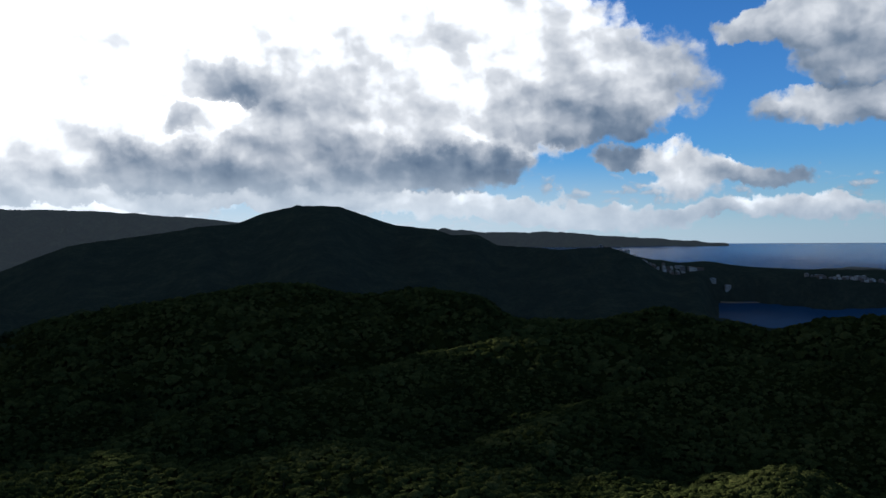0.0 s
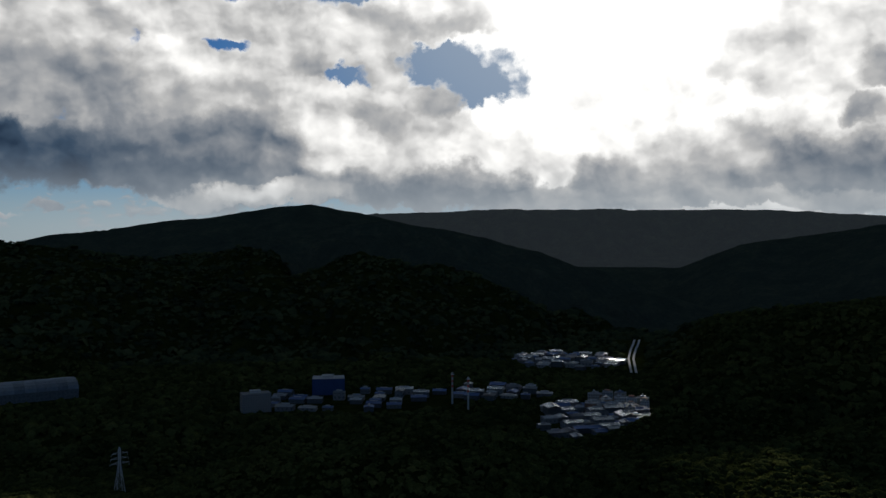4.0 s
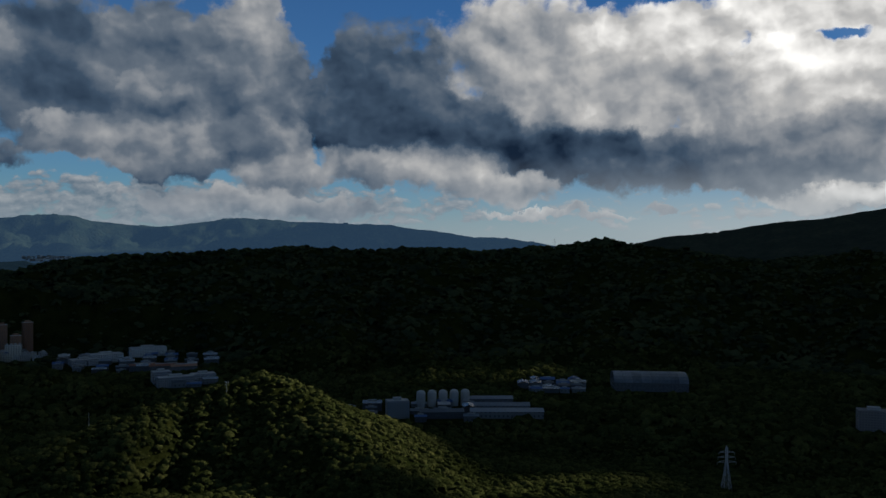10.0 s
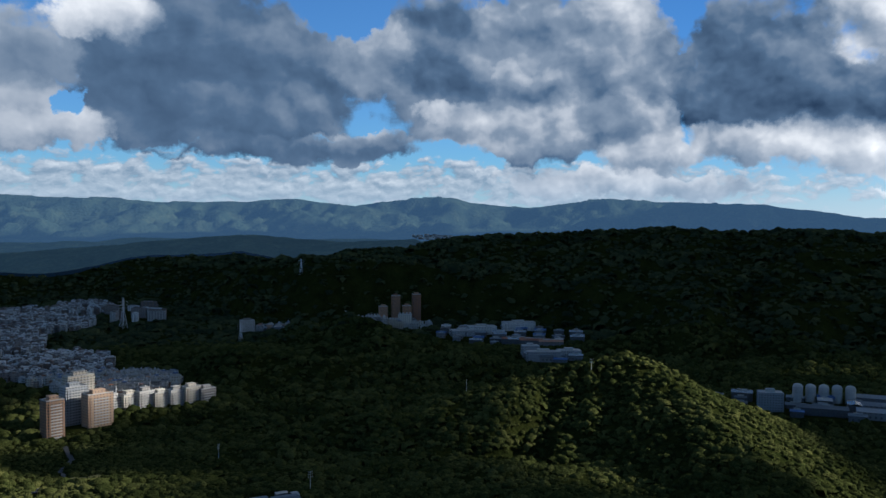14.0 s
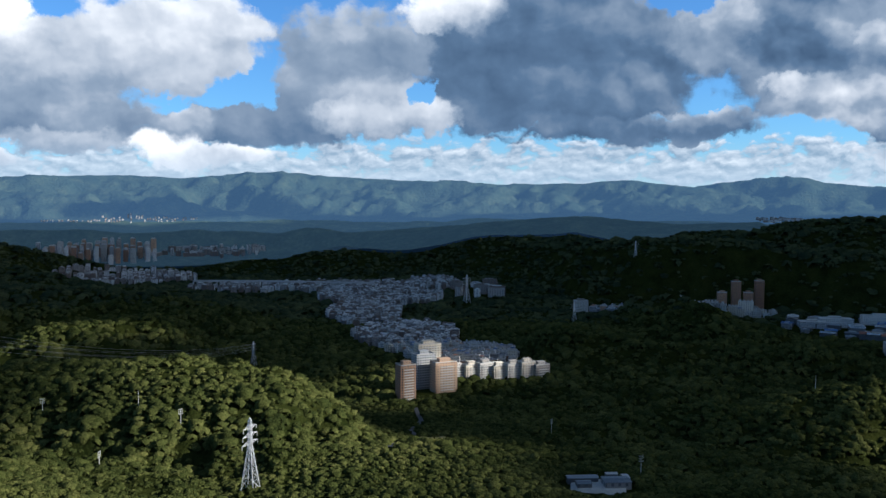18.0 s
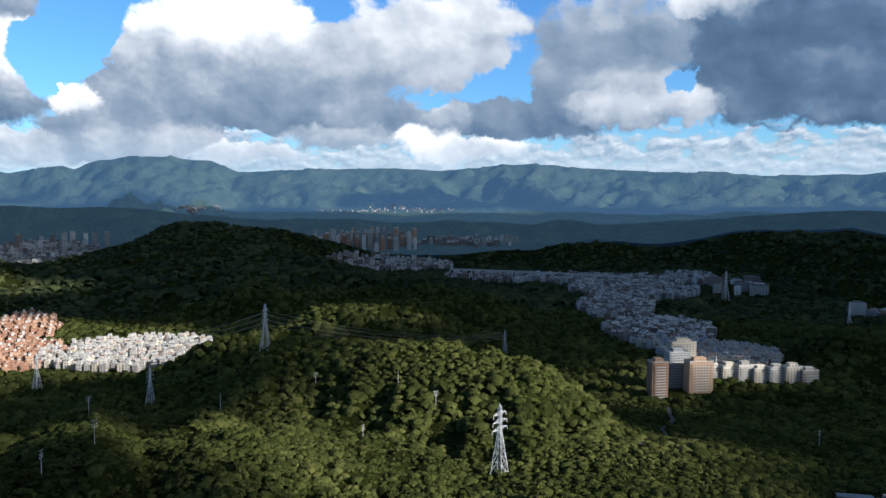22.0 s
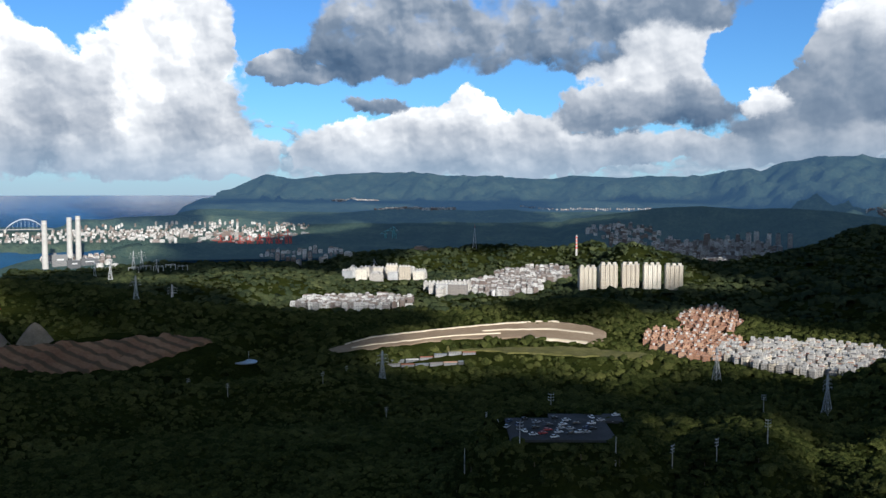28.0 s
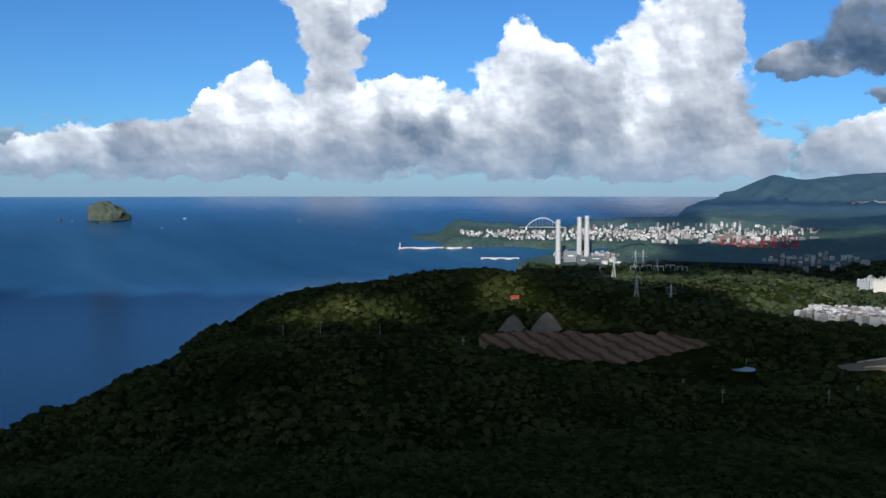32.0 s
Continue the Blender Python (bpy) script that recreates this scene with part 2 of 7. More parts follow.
CLOUDS += [
    (239.5, 5.4, 0.6, 0.8, 0.97), (240.3, 1.4, 5.8, 0.5, 0.71), (241.3, 3.2, 2.7, 1.5, 0.81), (244.1, 2.8, 1.9, 1.3, 0.73),
    (247.1, 1.3, 6.5, 0.5, 0.71), (247.4, 2.6, 1.8, 1.4, 0.99), (250.2, 2.3, 1.5, 1.0, 0.99),
]
# blue gaps between them: azimuth, elevation, half width, half height
BLUE = []
BLUE += [
    (-13.0, 4.3, 1.5, 0.6), (-6.7, 3.6, 2.3, 0.5), (-0.6, 9.7, 1.9, 1.2), (21.6, 9.0, 1.3, 0.6), (21.8, 9.2, 1.9, 0.8),
    (22.9, 13.5, 2.3, 0.8), (22.9, 13.3, 2.7, 0.6), (30.9, 8.2, 1.9, 0.8), (40.8, 11.1, 5.4, 2.3), (49.7, 10.5, 1.9, 1.0),
    (53.4, 9.5, 2.3, 1.2), (58.1, 12.5, 1.9, 0.8), (58.9, 13.1, 2.3, 1.2), (92.6, 13.8, 1.9, 2.3), (99.0, 14.2, 1.5, 1.5),
    (102.0, 10.3, 1.2, 1.2), (114.1, 13.1, 2.3, 1.5), (115.0, 13.6, 2.7, 1.9), (116.1, 5.3, 1.2, 0.5), (125.0, 4.8, 1.5, 0.5),
]
BLUE += [
    (131.0, 7.1, 1.2, 0.8), (131.3, 7.0, 1.2, 0.8), (141.5, 8.4, 1.9, 2.3), (142.2, 7.5, 1.5, 2.7), (144.1, 7.5, 2.3, 1.2),
    (144.4, 7.2, 1.5, 1.5), (150.1, 6.3, 1.9, 0.8), (154.5, 10.5, 1.9, 1.5), (157.8, 3.4, 2.3, 0.5), (170.1, 9.2, 1.9, 1.5),
    (170.3, 8.6, 2.3, 2.3), (172.4, 7.7, 1.5, 1.9), (184.7, 7.0, 3.1, 1.2), (185.6, 5.9, 2.3, 1.2),
]


def build_sky():
    world = bpy.data.worlds.new("sky")
    scene.world = world
    world.use_nodes = True
    tree = world.node_tree
    tree.nodes.clear()
    g = Nodes(tree)
    way = g.node("ShaderNodeTexCoord").outputs["Generated"]
    part_of = g.node("ShaderNodeSeparateXYZ")
    g.link(way, part_of.inputs[0])
    x, y, z = part_of.outputs
    # azimuth from the middle of the view round, in degrees
    turn = radians(112)
    ahead = g.math("ADD", g.math("MULTIPLY", x, -math.sin(turn)), g.math("MULTIPLY", y, math.cos(turn)))
    left = g.math("ADD", g.math("MULTIPLY", x, -math.cos(turn)), g.math("MULTIPLY", y, -math.sin(turn)))
    az = g.math("MULTIPLY_ADD", g.math("ARCTAN2", left, ahead), 57.2958, 112.0)
    el = g.math("MULTIPLY", g.math("ARCSINE", z), 57.2958)
    p = g.xyz(az, el)
    warp_a = g.noise(p, 0.13, 2, 0.5, out=1, dims="2D")
    warp_b = g.noise(p, 0.5, 5, 0.6, out=1, dims="2D")
    w = g.vec("ADD", g.vec("MULTIPLY", g.vec("SUBTRACT", warp_a, (0.5, 0.5, 0)), (3.0, 2.0, 0)),
              g.vec("MULTIPLY", g.vec("SUBTRACT", warp_b, (0.5, 0.5, 0)), (2.4, 2.0, 0)))
    q = g.vec("ADD", p, w)
    # one bank, shared by all: adds its cover, its whiteness and its weight to the running sums
    bank = bpy.data.node_groups.new("cloud_bank", "ShaderNodeTree")
    for nm, kind in (("at", "NodeSocketVector"), ("sums", "NodeSocketVector"), ("place", "NodeSocketVector"), ("size", "NodeSocketVector"), ("white", "NodeSocketFloat"), ("cover", "NodeSocketFloat"), ("rank", "NodeSocketFloat")):
        bank.interface.new_socket(nm, in_out="INPUT", socket_type=kind)
    bank.interface.new_socket("sums", in_out="OUTPUT", socket_type="NodeSocketVector")
    b = Nodes(bank)
    given = b.node("NodeGroupInput").outputs
    shift = b.vec("MULTIPLY", b.vec("SUBTRACT", b.vec("ADD", given[0], b.vec("MULTIPLY", given[1], (1e-7, 1e-7, 0))), given[2]), given[3])
    k = b.math("SUBTRACT", 1.0, b.vec("DOT_PRODUCT", shift, shift), clamp=True)
    own = b.math("MULTIPLY", b.math("MULTIPLY", k, k), given[6])
    rise = b.vec("DOT_PRODUCT", shift, (0.0, 0.16, 0.0))         # tops catch more light than bases
    more = b.xyz(b.math("MULTIPLY", k, given[5]), b.math("MULTIPLY", own, b.math("ADD", rise, given[4])), own)
    b.link(b.vec("ADD", given[1], more), b.node("NodeGroupOutput").inputs[0])
    sums = g.xyz(0.0, 0.0, 0.0)
    for a, e, ww, hh, t in [*CLOUDS, *((*gap, None) for gap in BLUE)]:
        one = g.node("ShaderNodeGroup")
        one.node_tree = bank
        g.link(q, one.inputs[0])
        g.link(sums, one.inputs[1])
        one.inputs[2].default_value = (a, e, 0)
        one.inputs[3].default_value = (1 / (ww * 1.3), 1 / (hh * 1.3), 0)
        one.inputs[4].default_value, one.inputs[5].default_value = (t, 1.0) if t is not None else (0.0, -0.8)
        one.inputs[6].default_value = min(2.5, 8.0 / (ww * hh)) if t is not None else 0.0         # small banks lie over large ones
        sums = one.outputs[0]
    split = g.node("ShaderNodeSeparateXYZ")
    g.link(sums, split.inputs[0])
    total, tone, weight = split.outputs
    # dark cloud put in above the view, unseen, to dim the light from overhead
    above = g.smooth(el, 17.0, 22.0, 0.0, 0.6)
    total = g.math("ADD", total, above)
    tone = g.math("MULTIPLY_ADD", above, 0.12, tone)
    weight = g.math("ADD", weight, above)
    tone = g.math("DIVIDE", tone, g.math("MAXIMUM", weight, 0.001))
    total = g.math("MINIMUM", g.math("MAXIMUM", total, 0.0), 1.0)
    # billows: soft large lumps give light and shade, fine ones fray the edges
    base = g.vec("ADD", g.vec("MULTIPLY", p, (1.0, 1.2, 0)), g.vec("MULTIPLY", w, (0.35, 0.35, 0)))

    puffy = g.math("ADD", g.smooth(az, 100.0, 130.0, -0.95, -0.3), g.smooth(az, 160.0, 190.0, 0.0, -0.5))

    def lumps(v):
        return g.math("MULTIPLY_ADD", g.voronoi(v, 0.28, 3.0, 0.5), puffy, g.math("MULTIPLY", g.noise(v, 0.24, 3, 0.45, dims="2D"), 1.2))

    def knots(v):
        return g.math("MULTIPLY", g.voronoi(v, 0.85, 2.0, 0.5), -0.6)

    relief = g.math("SUBTRACT", lumps(base), lumps(g.vec("ADD", base, (-0.7, 0.95, 0))))
    relief = g.math("MULTIPLY_ADD", g.math("SUBTRACT", knots(base), knots(g.vec("ADD", base, (-0.16, 0.26, 0)))), g.smooth(az, 140.0, 180.0, 0.3, 0.75), relief)
    fray = g.math("SUBTRACT", g.noise(base, 0.6, 5, 0.52, dims="2D"), g.math("MULTIPLY", g.voronoi(base, 0.9, 3.0, 0.5), 0.5))
    fray = g.math("MULTIPLY", g.math("SUBTRACT", fray, 0.28), g.smooth(total, 0.0, 0.3, 0.0, 0.95))
    thick = g.math("ADD", fray, total)
    crisp = g.smooth(az, 150.0, 185.0)
    veil = g.math("MULTIPLY", g.math("MULTIPLY", g.smooth(az, 176.0, 182.0), g.smooth(az, 199.0, 203.0, 1.0, 0.0)), g.smooth(el, 7.0, 10.0))
    alpha = g.smooth(thick, g.math("MULTIPLY_ADD", crisp, 0.06, 0.16), g.math("MULTIPLY_ADD", veil, 0.4, g.math("MULTIPLY_ADD", crisp, -0.1, 0.72)))
    to_sun = Vector((-math.sin(radians(SUN_AZ)) * math.cos(radians(SUN_EL)), math.cos(radians(SUN_AZ)) * math.cos(radians(SUN_EL)),
                     math.sin(radians(SUN_EL))))
    near = g.vec("DOT_PRODUCT", way, tuple(to_sun))
    lining = g.smooth(near, 0.55, 0.97, 0.03, 0.2)         # thin edges shine where the sun stands behind them
    edge = g.math("MULTIPLY", g.smooth(thick, 0.2, 0.85, 1.0, 0.0), lining)
    grain = g.math("MULTIPLY_ADD", g.noise(base, 0.8, 4, 0.5, dims="2D"), 0.08, -0.04)
    tone = g.math("ADD", tone, g.smooth(near, 0.62, 0.92, 0.0, 0.22))
    tone = g.math("ADD", g.math("ADD", tone, grain), g.math("MULTIPLY_ADD", relief, g.math("ADD", g.smooth(az, 100.0, 130.0, 0.62, 0.36), g.smooth(az, 160.0, 190.0, 0.0, 0.14)), edge))
    # low cumulus along the horizon
    fine = g.vec("ADD", g.xyz(g.math("MULTIPLY", az, 0.85), g.math("MULTIPLY", el, 1.7)), g.vec("MULTIPLY", w, (0.5, 0.5, 0)))
    f0 = g.math("MULTIPLY_ADD", g.voronoi(fine, 0.8, 3.0, 0.5), -0.8, g.math("ADD", g.noise(fine, 0.45, 6, 0.55, dims="2D"), 0.3))
    f1 = g.math("MULTIPLY_ADD", g.voronoi(g.vec("ADD", fine, (-0.15, 0.45, 0)), 0.8, 3.0, 0.5), -0.8,
                g.math("ADD", g.noise(g.vec("ADD", fine, (-0.15, 0.45, 0)), 0.45, 6, 0.55, dims="2D"), 0.3))
    belt = g.math("MULTIPLY", g.smooth(el, 0.3, 1.6), g.smooth(el, 2.6, 5.2, 1.0, 0.0))
    belt = g.math("MULTIPLY", belt, g.smooth(az, 70.0, 100.0, 0.35, 1.0))
    band = g.smooth(g.math("MULTIPLY_ADD", belt, 0.42, f0), 0.70, 0.92)
    band = g.math("MULTIPLY", band, g.smooth(belt, 0.0, 0.25))
    band_tone = g.math("MULTIPLY_ADD", g.math("SUBTRACT", f0, f1), 0.75, 0.64)
    tone_stops = [(0.0, (0.014, 0.032, 0.07)), (0.08, (0.04, 0.075, 0.135)), (0.245, (0.092, 0.152, 0.24)), (0.41, (0.24, 0.30, 0.38)),
                  (0.565, (0.55, 0.58, 0.62)), (0.72, (0.96, 0.95, 0.93)), (1.0, (2.3, 2.25, 2.15))]
    cloud = g.ramp(g.math("MULTIPLY_ADD", tone, 0.64, 0.08), tone_stops)
    far_cloud = g.ramp(g.math("MULTIPLY_ADD", band_tone, 0.64, 0.08), tone_stops)
    # glow of the sun through the thin cloud
    glow = g.math("ADD", g.smooth(near, 0.972, 0.999, 0.0, 10.0), g.smooth(near, 0.92, 0.99, 0.0, 0.2))
    sky = g.node("ShaderNodeTexSky")
    sky.sky_type, sky.sun_disc = "NISHITA", False
    sky.sun_elevation, sky.sun_rotation, sky.altitude = radians(SUN_EL), radians(-SUN_AZ), 300
    sky.air_density, sky.dust_density, sky.ozone_density = 1.0, 0.15, 2.5
    blue = g.vec("MULTIPLY", sky.outputs[0], (0.052, 0.088, 0.125))
    deep = g.smooth(near, 0.2, 0.9)
    blue = g.mix(deep, blue, g.vec("MULTIPLY", blue, (0.42, 0.6, 0.72)))
    blue = g.mix(g.smooth(near, 0.86, 0.97), blue, (0.40, 0.55, 0.76))
    col = g.mix(g.math("MULTIPLY", band, 0.85), blue, far_cloud)
    col = g.mix(alpha, col, cloud)
    haze = g.math("MAXIMUM", g.smooth(el, -0.5, 4.5, 0.75, 0.0), g.math("MULTIPLY", deep, g.smooth(el, 0.0, 6.0, 0.9, 0.0)))
    col = g.mix(haze, col, g.mix(g.smooth(near, 0.3, 0.92), (0.42, 0.54, 0.66), (0.85, 0.92, 0.96)))
    shine = g.vec("ADD", col, g.vec("MULTIPLY", g.xyz(glow, glow, glow), (1.0, 0.97, 0.92)))
    back = g.node("ShaderNodeBackground")
    g.link(shine, back.inputs["Color"])
    back.inputs["Strength"].default_value = 1.0
    g.link(back.outputs[0], g.node("ShaderNodeOutputWorld").inputs["Surface"])
    return to_sun


TO_SUN = build_sky()
sun = new("sun", bpy.data.lights.new("sun", "SUN"))
sun.data.energy, sun.data.angle, sun.data.color = 7.0, radians(0.6), (1.0, 0.93, 0.82)
sun.matrix_world = look(tuple(TO_SUN * 4000), (0, 0, 0))

# ---- materials ----
def material(name, colours, rough=0.8, scale=1.0, bump=0.3, metal=0.0, spec=0.3, fine=6.0, vary="", spread=0.25):
    """A surface whose colour wanders between the given ones at two scales, with relief."""
    mat = bpy.data.materials.new(name)
    mat.use_nodes = True
    g = Nodes(mat.node_tree)
    bsdf = mat.node_tree.nodes["Principled BSDF"]
    at = g.node("ShaderNodeTexCoord").outputs["Object"]
    big, small = g.noise(at, scale, 5, 0.6), g.noise(at, scale * fine, 5, 0.6)
    f = g.math("ADD", g.math("MULTIPLY", big, 0.6), g.math("MULTIPLY", small, 0.4))
    if vary == "island":
        r = g.node("ShaderNodeNewGeometry").outputs["Random Per Island"]
        f = g.math("MULTIPLY_ADD", g.math("SUBTRACT", r, 0.5), spread * 2, f)
    elif vary == "object":
        r = g.node("ShaderNodeObjectInfo").outputs["Random"]
        f = g.math("MULTIPLY_ADD", g.math("SUBTRACT", r, 0.5), spread * 2, f)
    n = len(colours)
    col = g.ramp(f, [(0.28 + 0.44 * i / max(1, n - 1), c) for i, c in enumerate(colours)])
    g.link(col, bsdf.inputs["Base Color"])
    bsdf.inputs["Roughness"].default_value, bsdf.inputs["Metallic"].default_value = rough, metal
    bsdf.inputs["Specular IOR Level"].default_value = spec
    if bump:
        b = g.node("ShaderNodeBump")
        b.inputs["Strength"].default_value = bump
        b.inputs["Distance"].default_value = 0.6 / scale / fine
        g.link(small, b.inputs["Height"])
        g.link(b.outputs[0], bsdf.inputs["Normal"])
    return mat


def facade(name, colours, glass=(0.10, 0.11, 0.12), floor_h=3.2, bay=3.4, frac=0.5, band=None, spread=0.3, vary="object"):
    """A plastered or tiled wall with rows of windows too small to stand apart at this distance."""
    mat = material(name, colours, 0.75, 0.5, 0.05, vary=vary, spread=spread)
    g = Nodes(mat.node_tree)
    bsdf = mat.node_tree.nodes["Principled BSDF"]
    base = bsdf.inputs["Base Color"].links[0].from_socket
    tc = g.node("ShaderNodeTexCoord")
    sp, sn = g.node("ShaderNodeSeparateXYZ"), g.node("ShaderNodeSeparateXYZ")
    g.link(tc.outputs["Object"], sp.inputs[0])
    g.link(tc.outputs["Normal"], sn.inputs[0])
    ax, ay, up = (g.math("ABSOLUTE", o) for o in sn.outputs)
    along = g.math("ADD", g.math("MULTIPLY", sp.outputs[0], ay), g.math("MULTIPLY", sp.outputs[1], ax))
    fx = g.math("FRACT", g.math("DIVIDE", g.math("ADD", along, 200.0), bay))
    fz = g.math("FRACT", g.math("DIVIDE", sp.outputs[2], floor_h))
    mx = g.math("LESS_THAN", g.math("ABSOLUTE", g.math("SUBTRACT", fx, 0.5)), frac / 2)
    mz = g.math("LESS_THAN", g.math("ABSOLUTE", g.math("SUBTRACT", fz, 0.55)), 0.23)
    wall = g.math("LESS_THAN", up, 0.5)
    mask = g.math("MULTIPLY", g.math("MULTIPLY", mx, mz), wall)
    if band:
        stripe = g.math("MULTIPLY", g.math("LESS_THAN", fz, 0.14), wall)
        base = g.mix(stripe, base, band)
    g.link(g.mix(mask, base, glass), bsdf.inputs["Base Color"])
    g.link(g.math("MULTIPLY_ADD", mask, -0.6, 0.75), bsdf.inputs["Roughness"])
    return mat


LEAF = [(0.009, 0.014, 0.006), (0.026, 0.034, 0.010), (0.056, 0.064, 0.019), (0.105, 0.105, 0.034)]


def leaf_material(name, colours):
    """Canopy whose clumps of leaves, about a metre across, swell out of each crown, differ in colour and have shade
    painted between them.
    """
    mat = bpy.data.materials.new(name)
    mat.use_nodes = True
    g = Nodes(mat.node_tree)
    bsdf = mat.node_tree.nodes["Principled BSDF"]
    at = g.node("ShaderNodeTexCoord").outputs["Object"]
    clump = g.node("ShaderNodeTexVoronoi")
    clump.voronoi_dimensions, clump.feature, clump.normalize = "3D", "F1", True
    g.link(at, clump.inputs["Vector"])
    for socket, value in (("Scale", 0.85), ("Detail", 1.0), ("Roughness", 0.6)):
        clump.inputs[socket].default_value = value
    hue = g.node("ShaderNodeSeparateColor")
    g.link(clump.outputs["Color"], hue.inputs[0])
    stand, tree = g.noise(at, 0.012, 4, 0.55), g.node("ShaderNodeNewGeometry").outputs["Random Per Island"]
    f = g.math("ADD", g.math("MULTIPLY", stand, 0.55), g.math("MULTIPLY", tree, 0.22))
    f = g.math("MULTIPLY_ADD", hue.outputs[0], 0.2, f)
    # shade of the gaps put into the colour: darker away from a clump's centre
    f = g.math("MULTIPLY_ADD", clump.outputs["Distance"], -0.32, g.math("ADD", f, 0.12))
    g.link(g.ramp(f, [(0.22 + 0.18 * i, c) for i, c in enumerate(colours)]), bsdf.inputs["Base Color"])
    bsdf.inputs["Roughness"].default_value, bsdf.inputs["Specular IOR Level"].default_value = 0.9, 0.0
    b = g.node("ShaderNodeBump")
    b.inputs["Strength"].default_value, b.inputs["Distance"].default_value = 1.0, 1.5
    g.link(g.math("MULTIPLY", clump.outputs["Distance"], -1.0), b.inputs["Height"])
    g.link(b.outputs[0], bsdf.inputs["Normal"])
    return mat


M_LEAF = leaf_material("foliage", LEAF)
# distance haze put into the base colour of the far leaves as a bluer tint
M_HAZELEAF = leaf_material("haze_tinted_foliage", [(0.010, 0.017, 0.011), (0.026, 0.037, 0.020), (0.052, 0.064, 0.028), (0.09, 0.096, 0.042)])
M_GROUND = material("forest_ground", [(0.006, 0.010, 0.003), (0.014, 0.019, 0.005), (0.026, 0.031, 0.008), (0.042, 0.044, 0.011)], 1.0, 0.03, 1.0, spec=0.0, fine=12)
M_BARK = material("bark", [(0.06, 0.045, 0.03), (0.12, 0.09, 0.06)], 0.9, 1.0, 0.5)
M_SAND = material("pale_sand", [(0.46, 0.38, 0.28), (0.56, 0.48, 0.36), (0.64, 0.57, 0.45)], 0.95, 0.05, 0.4, spec=0.1, fine=8)
M_EARTH = material("bare_earth", [(0.20, 0.14, 0.09), (0.28, 0.205, 0.135), (0.37, 0.29, 0.20)], 0.95, 0.02, 0.6, spec=0.1, fine=12)
M_SOIL = material("brown_soil", [(0.19, 0.11, 0.075), (0.30, 0.19, 0.13), (0.40, 0.28, 0.20)], 0.95, 0.02, 0.6, spec=0.1, fine=12)
def scored_soil():
    """Graded soil with dark runnels that run slantwise down the slope."""
    mat = material("scored_soil", [(0.17, 0.085, 0.048), (0.27, 0.150, 0.085), (0.36, 0.225, 0.135)], 0.95, 0.02, 0.6, spec=0.1, fine=12)
    g = Nodes(mat.node_tree)
    bsdf = mat.node_tree.nodes["Principled BSDF"]
    base = bsdf.inputs["Base Color"].links[0].from_socket
    wave = g.node("ShaderNodeTexWave")
    turned = g.node("ShaderNodeMapping")
    turned.inputs["Rotation"].default_value = (0, 0, radians(106))
    g.link(g.node("ShaderNodeTexCoord").outputs["Object"], turned.inputs[0])
    g.link(turned.outputs[0], wave.inputs["Vector"])
    wave.inputs["Scale"].default_value, wave.inputs["Distortion"].default_value = 0.016, 2.0
    wave.inputs["Detail"].default_value, wave.inputs["Detail Scale"].default_value = 3.0, 0.6
    g.link(g.mix(g.smooth(wave.outputs[1], 0.45, 0.95, 0.0, 0.75), base, (0.07, 0.06, 0.035)), bsdf.inputs["Base Color"])
    return mat


M_SCORED = scored_soil()
M_GRASS = material("grass", [(0.06, 0.065, 0.02), (0.11, 0.105, 0.035), (0.19, 0.165, 0.07)], 0.9, 0.05, 1.0, spec=0.1)
M_ASPHALT = material("asphalt", [(0.035, 0.036, 0.038), (0.05, 0.05, 0.052), (0.07, 0.07, 0.07)], 0.9, 0.1, 0.2)
M_LOT = material("worn_asphalt", [(0.035, 0.036, 0.038), (0.055, 0.055, 0.056), (0.085, 0.084, 0.082)], 0.9, 0.06, 0.2)
M_CONCRETE = material("concrete", [(0.32, 0.31, 0.29), (0.42, 0.41, 0.39), (0.5, 0.49, 0.46)], 0.85, 0.1, 0.2)
M_STEEL = material("galvanised_steel", [(0.45, 0.46, 0.47), (0.58, 0.59, 0.6), (0.68, 0.68, 0.68)], 0.5, 0.5, 0.1, metal=0.35)
M_CABLE = material("cable", [(0.30, 0.30, 0.31), (0.40, 0.40, 0.41)], 0.5, 0.5, 0.0, metal=0.5)
M_WHITE = material("white_paint", [(0.34, 0.33, 0.31), (0.44, 0.425, 0.40), (0.56, 0.545, 0.52)], 0.6, 0.1, 0.1)
M_RED = material("red_paint", [(0.42, 0.05, 0.04), (0.55, 0.08, 0.05)], 0.6, 0.1, 0.1)
M_TEAL = material("teal_paint", [(0.08, 0.28, 0.3), (0.12, 0.36, 0.38)], 0.6, 0.1, 0.1)
M_METALROOF = material("metal_roof", [(0.07, 0.085, 0.10), (0.13, 0.15, 0.17), (0.21, 0.23, 0.25)], 0.4, 0.05, 0.2, metal=0.1, spec=0.4, vary="object")
M_TINROOF = material("bright_tin_roof", [(0.3, 0.31, 0.32), (0.42, 0.43, 0.44)], 0.22, 0.3, 0.4, metal=0.8, spec=0.5, vary="object")
M_GRAVEL = material("gravel", [(0.13, 0.105, 0.08), (0.20, 0.17, 0.13), (0.28, 0.24, 0.19)], 0.95, 0.1, 0.6, spec=0.1)
M_BLUEROOF = material("blue_roof", [(0.03, 0.08, 0.20), (0.05, 0.12, 0.27)], 0.45, 0.05, 0.2, vary="object")
M_ROOF = material("flat_roof", [(0.16, 0.15, 0.145), (0.28, 0.27, 0.26), (0.46, 0.45, 0.43)], 0.8, 0.1, 0.3, vary="object", spread=0.4)
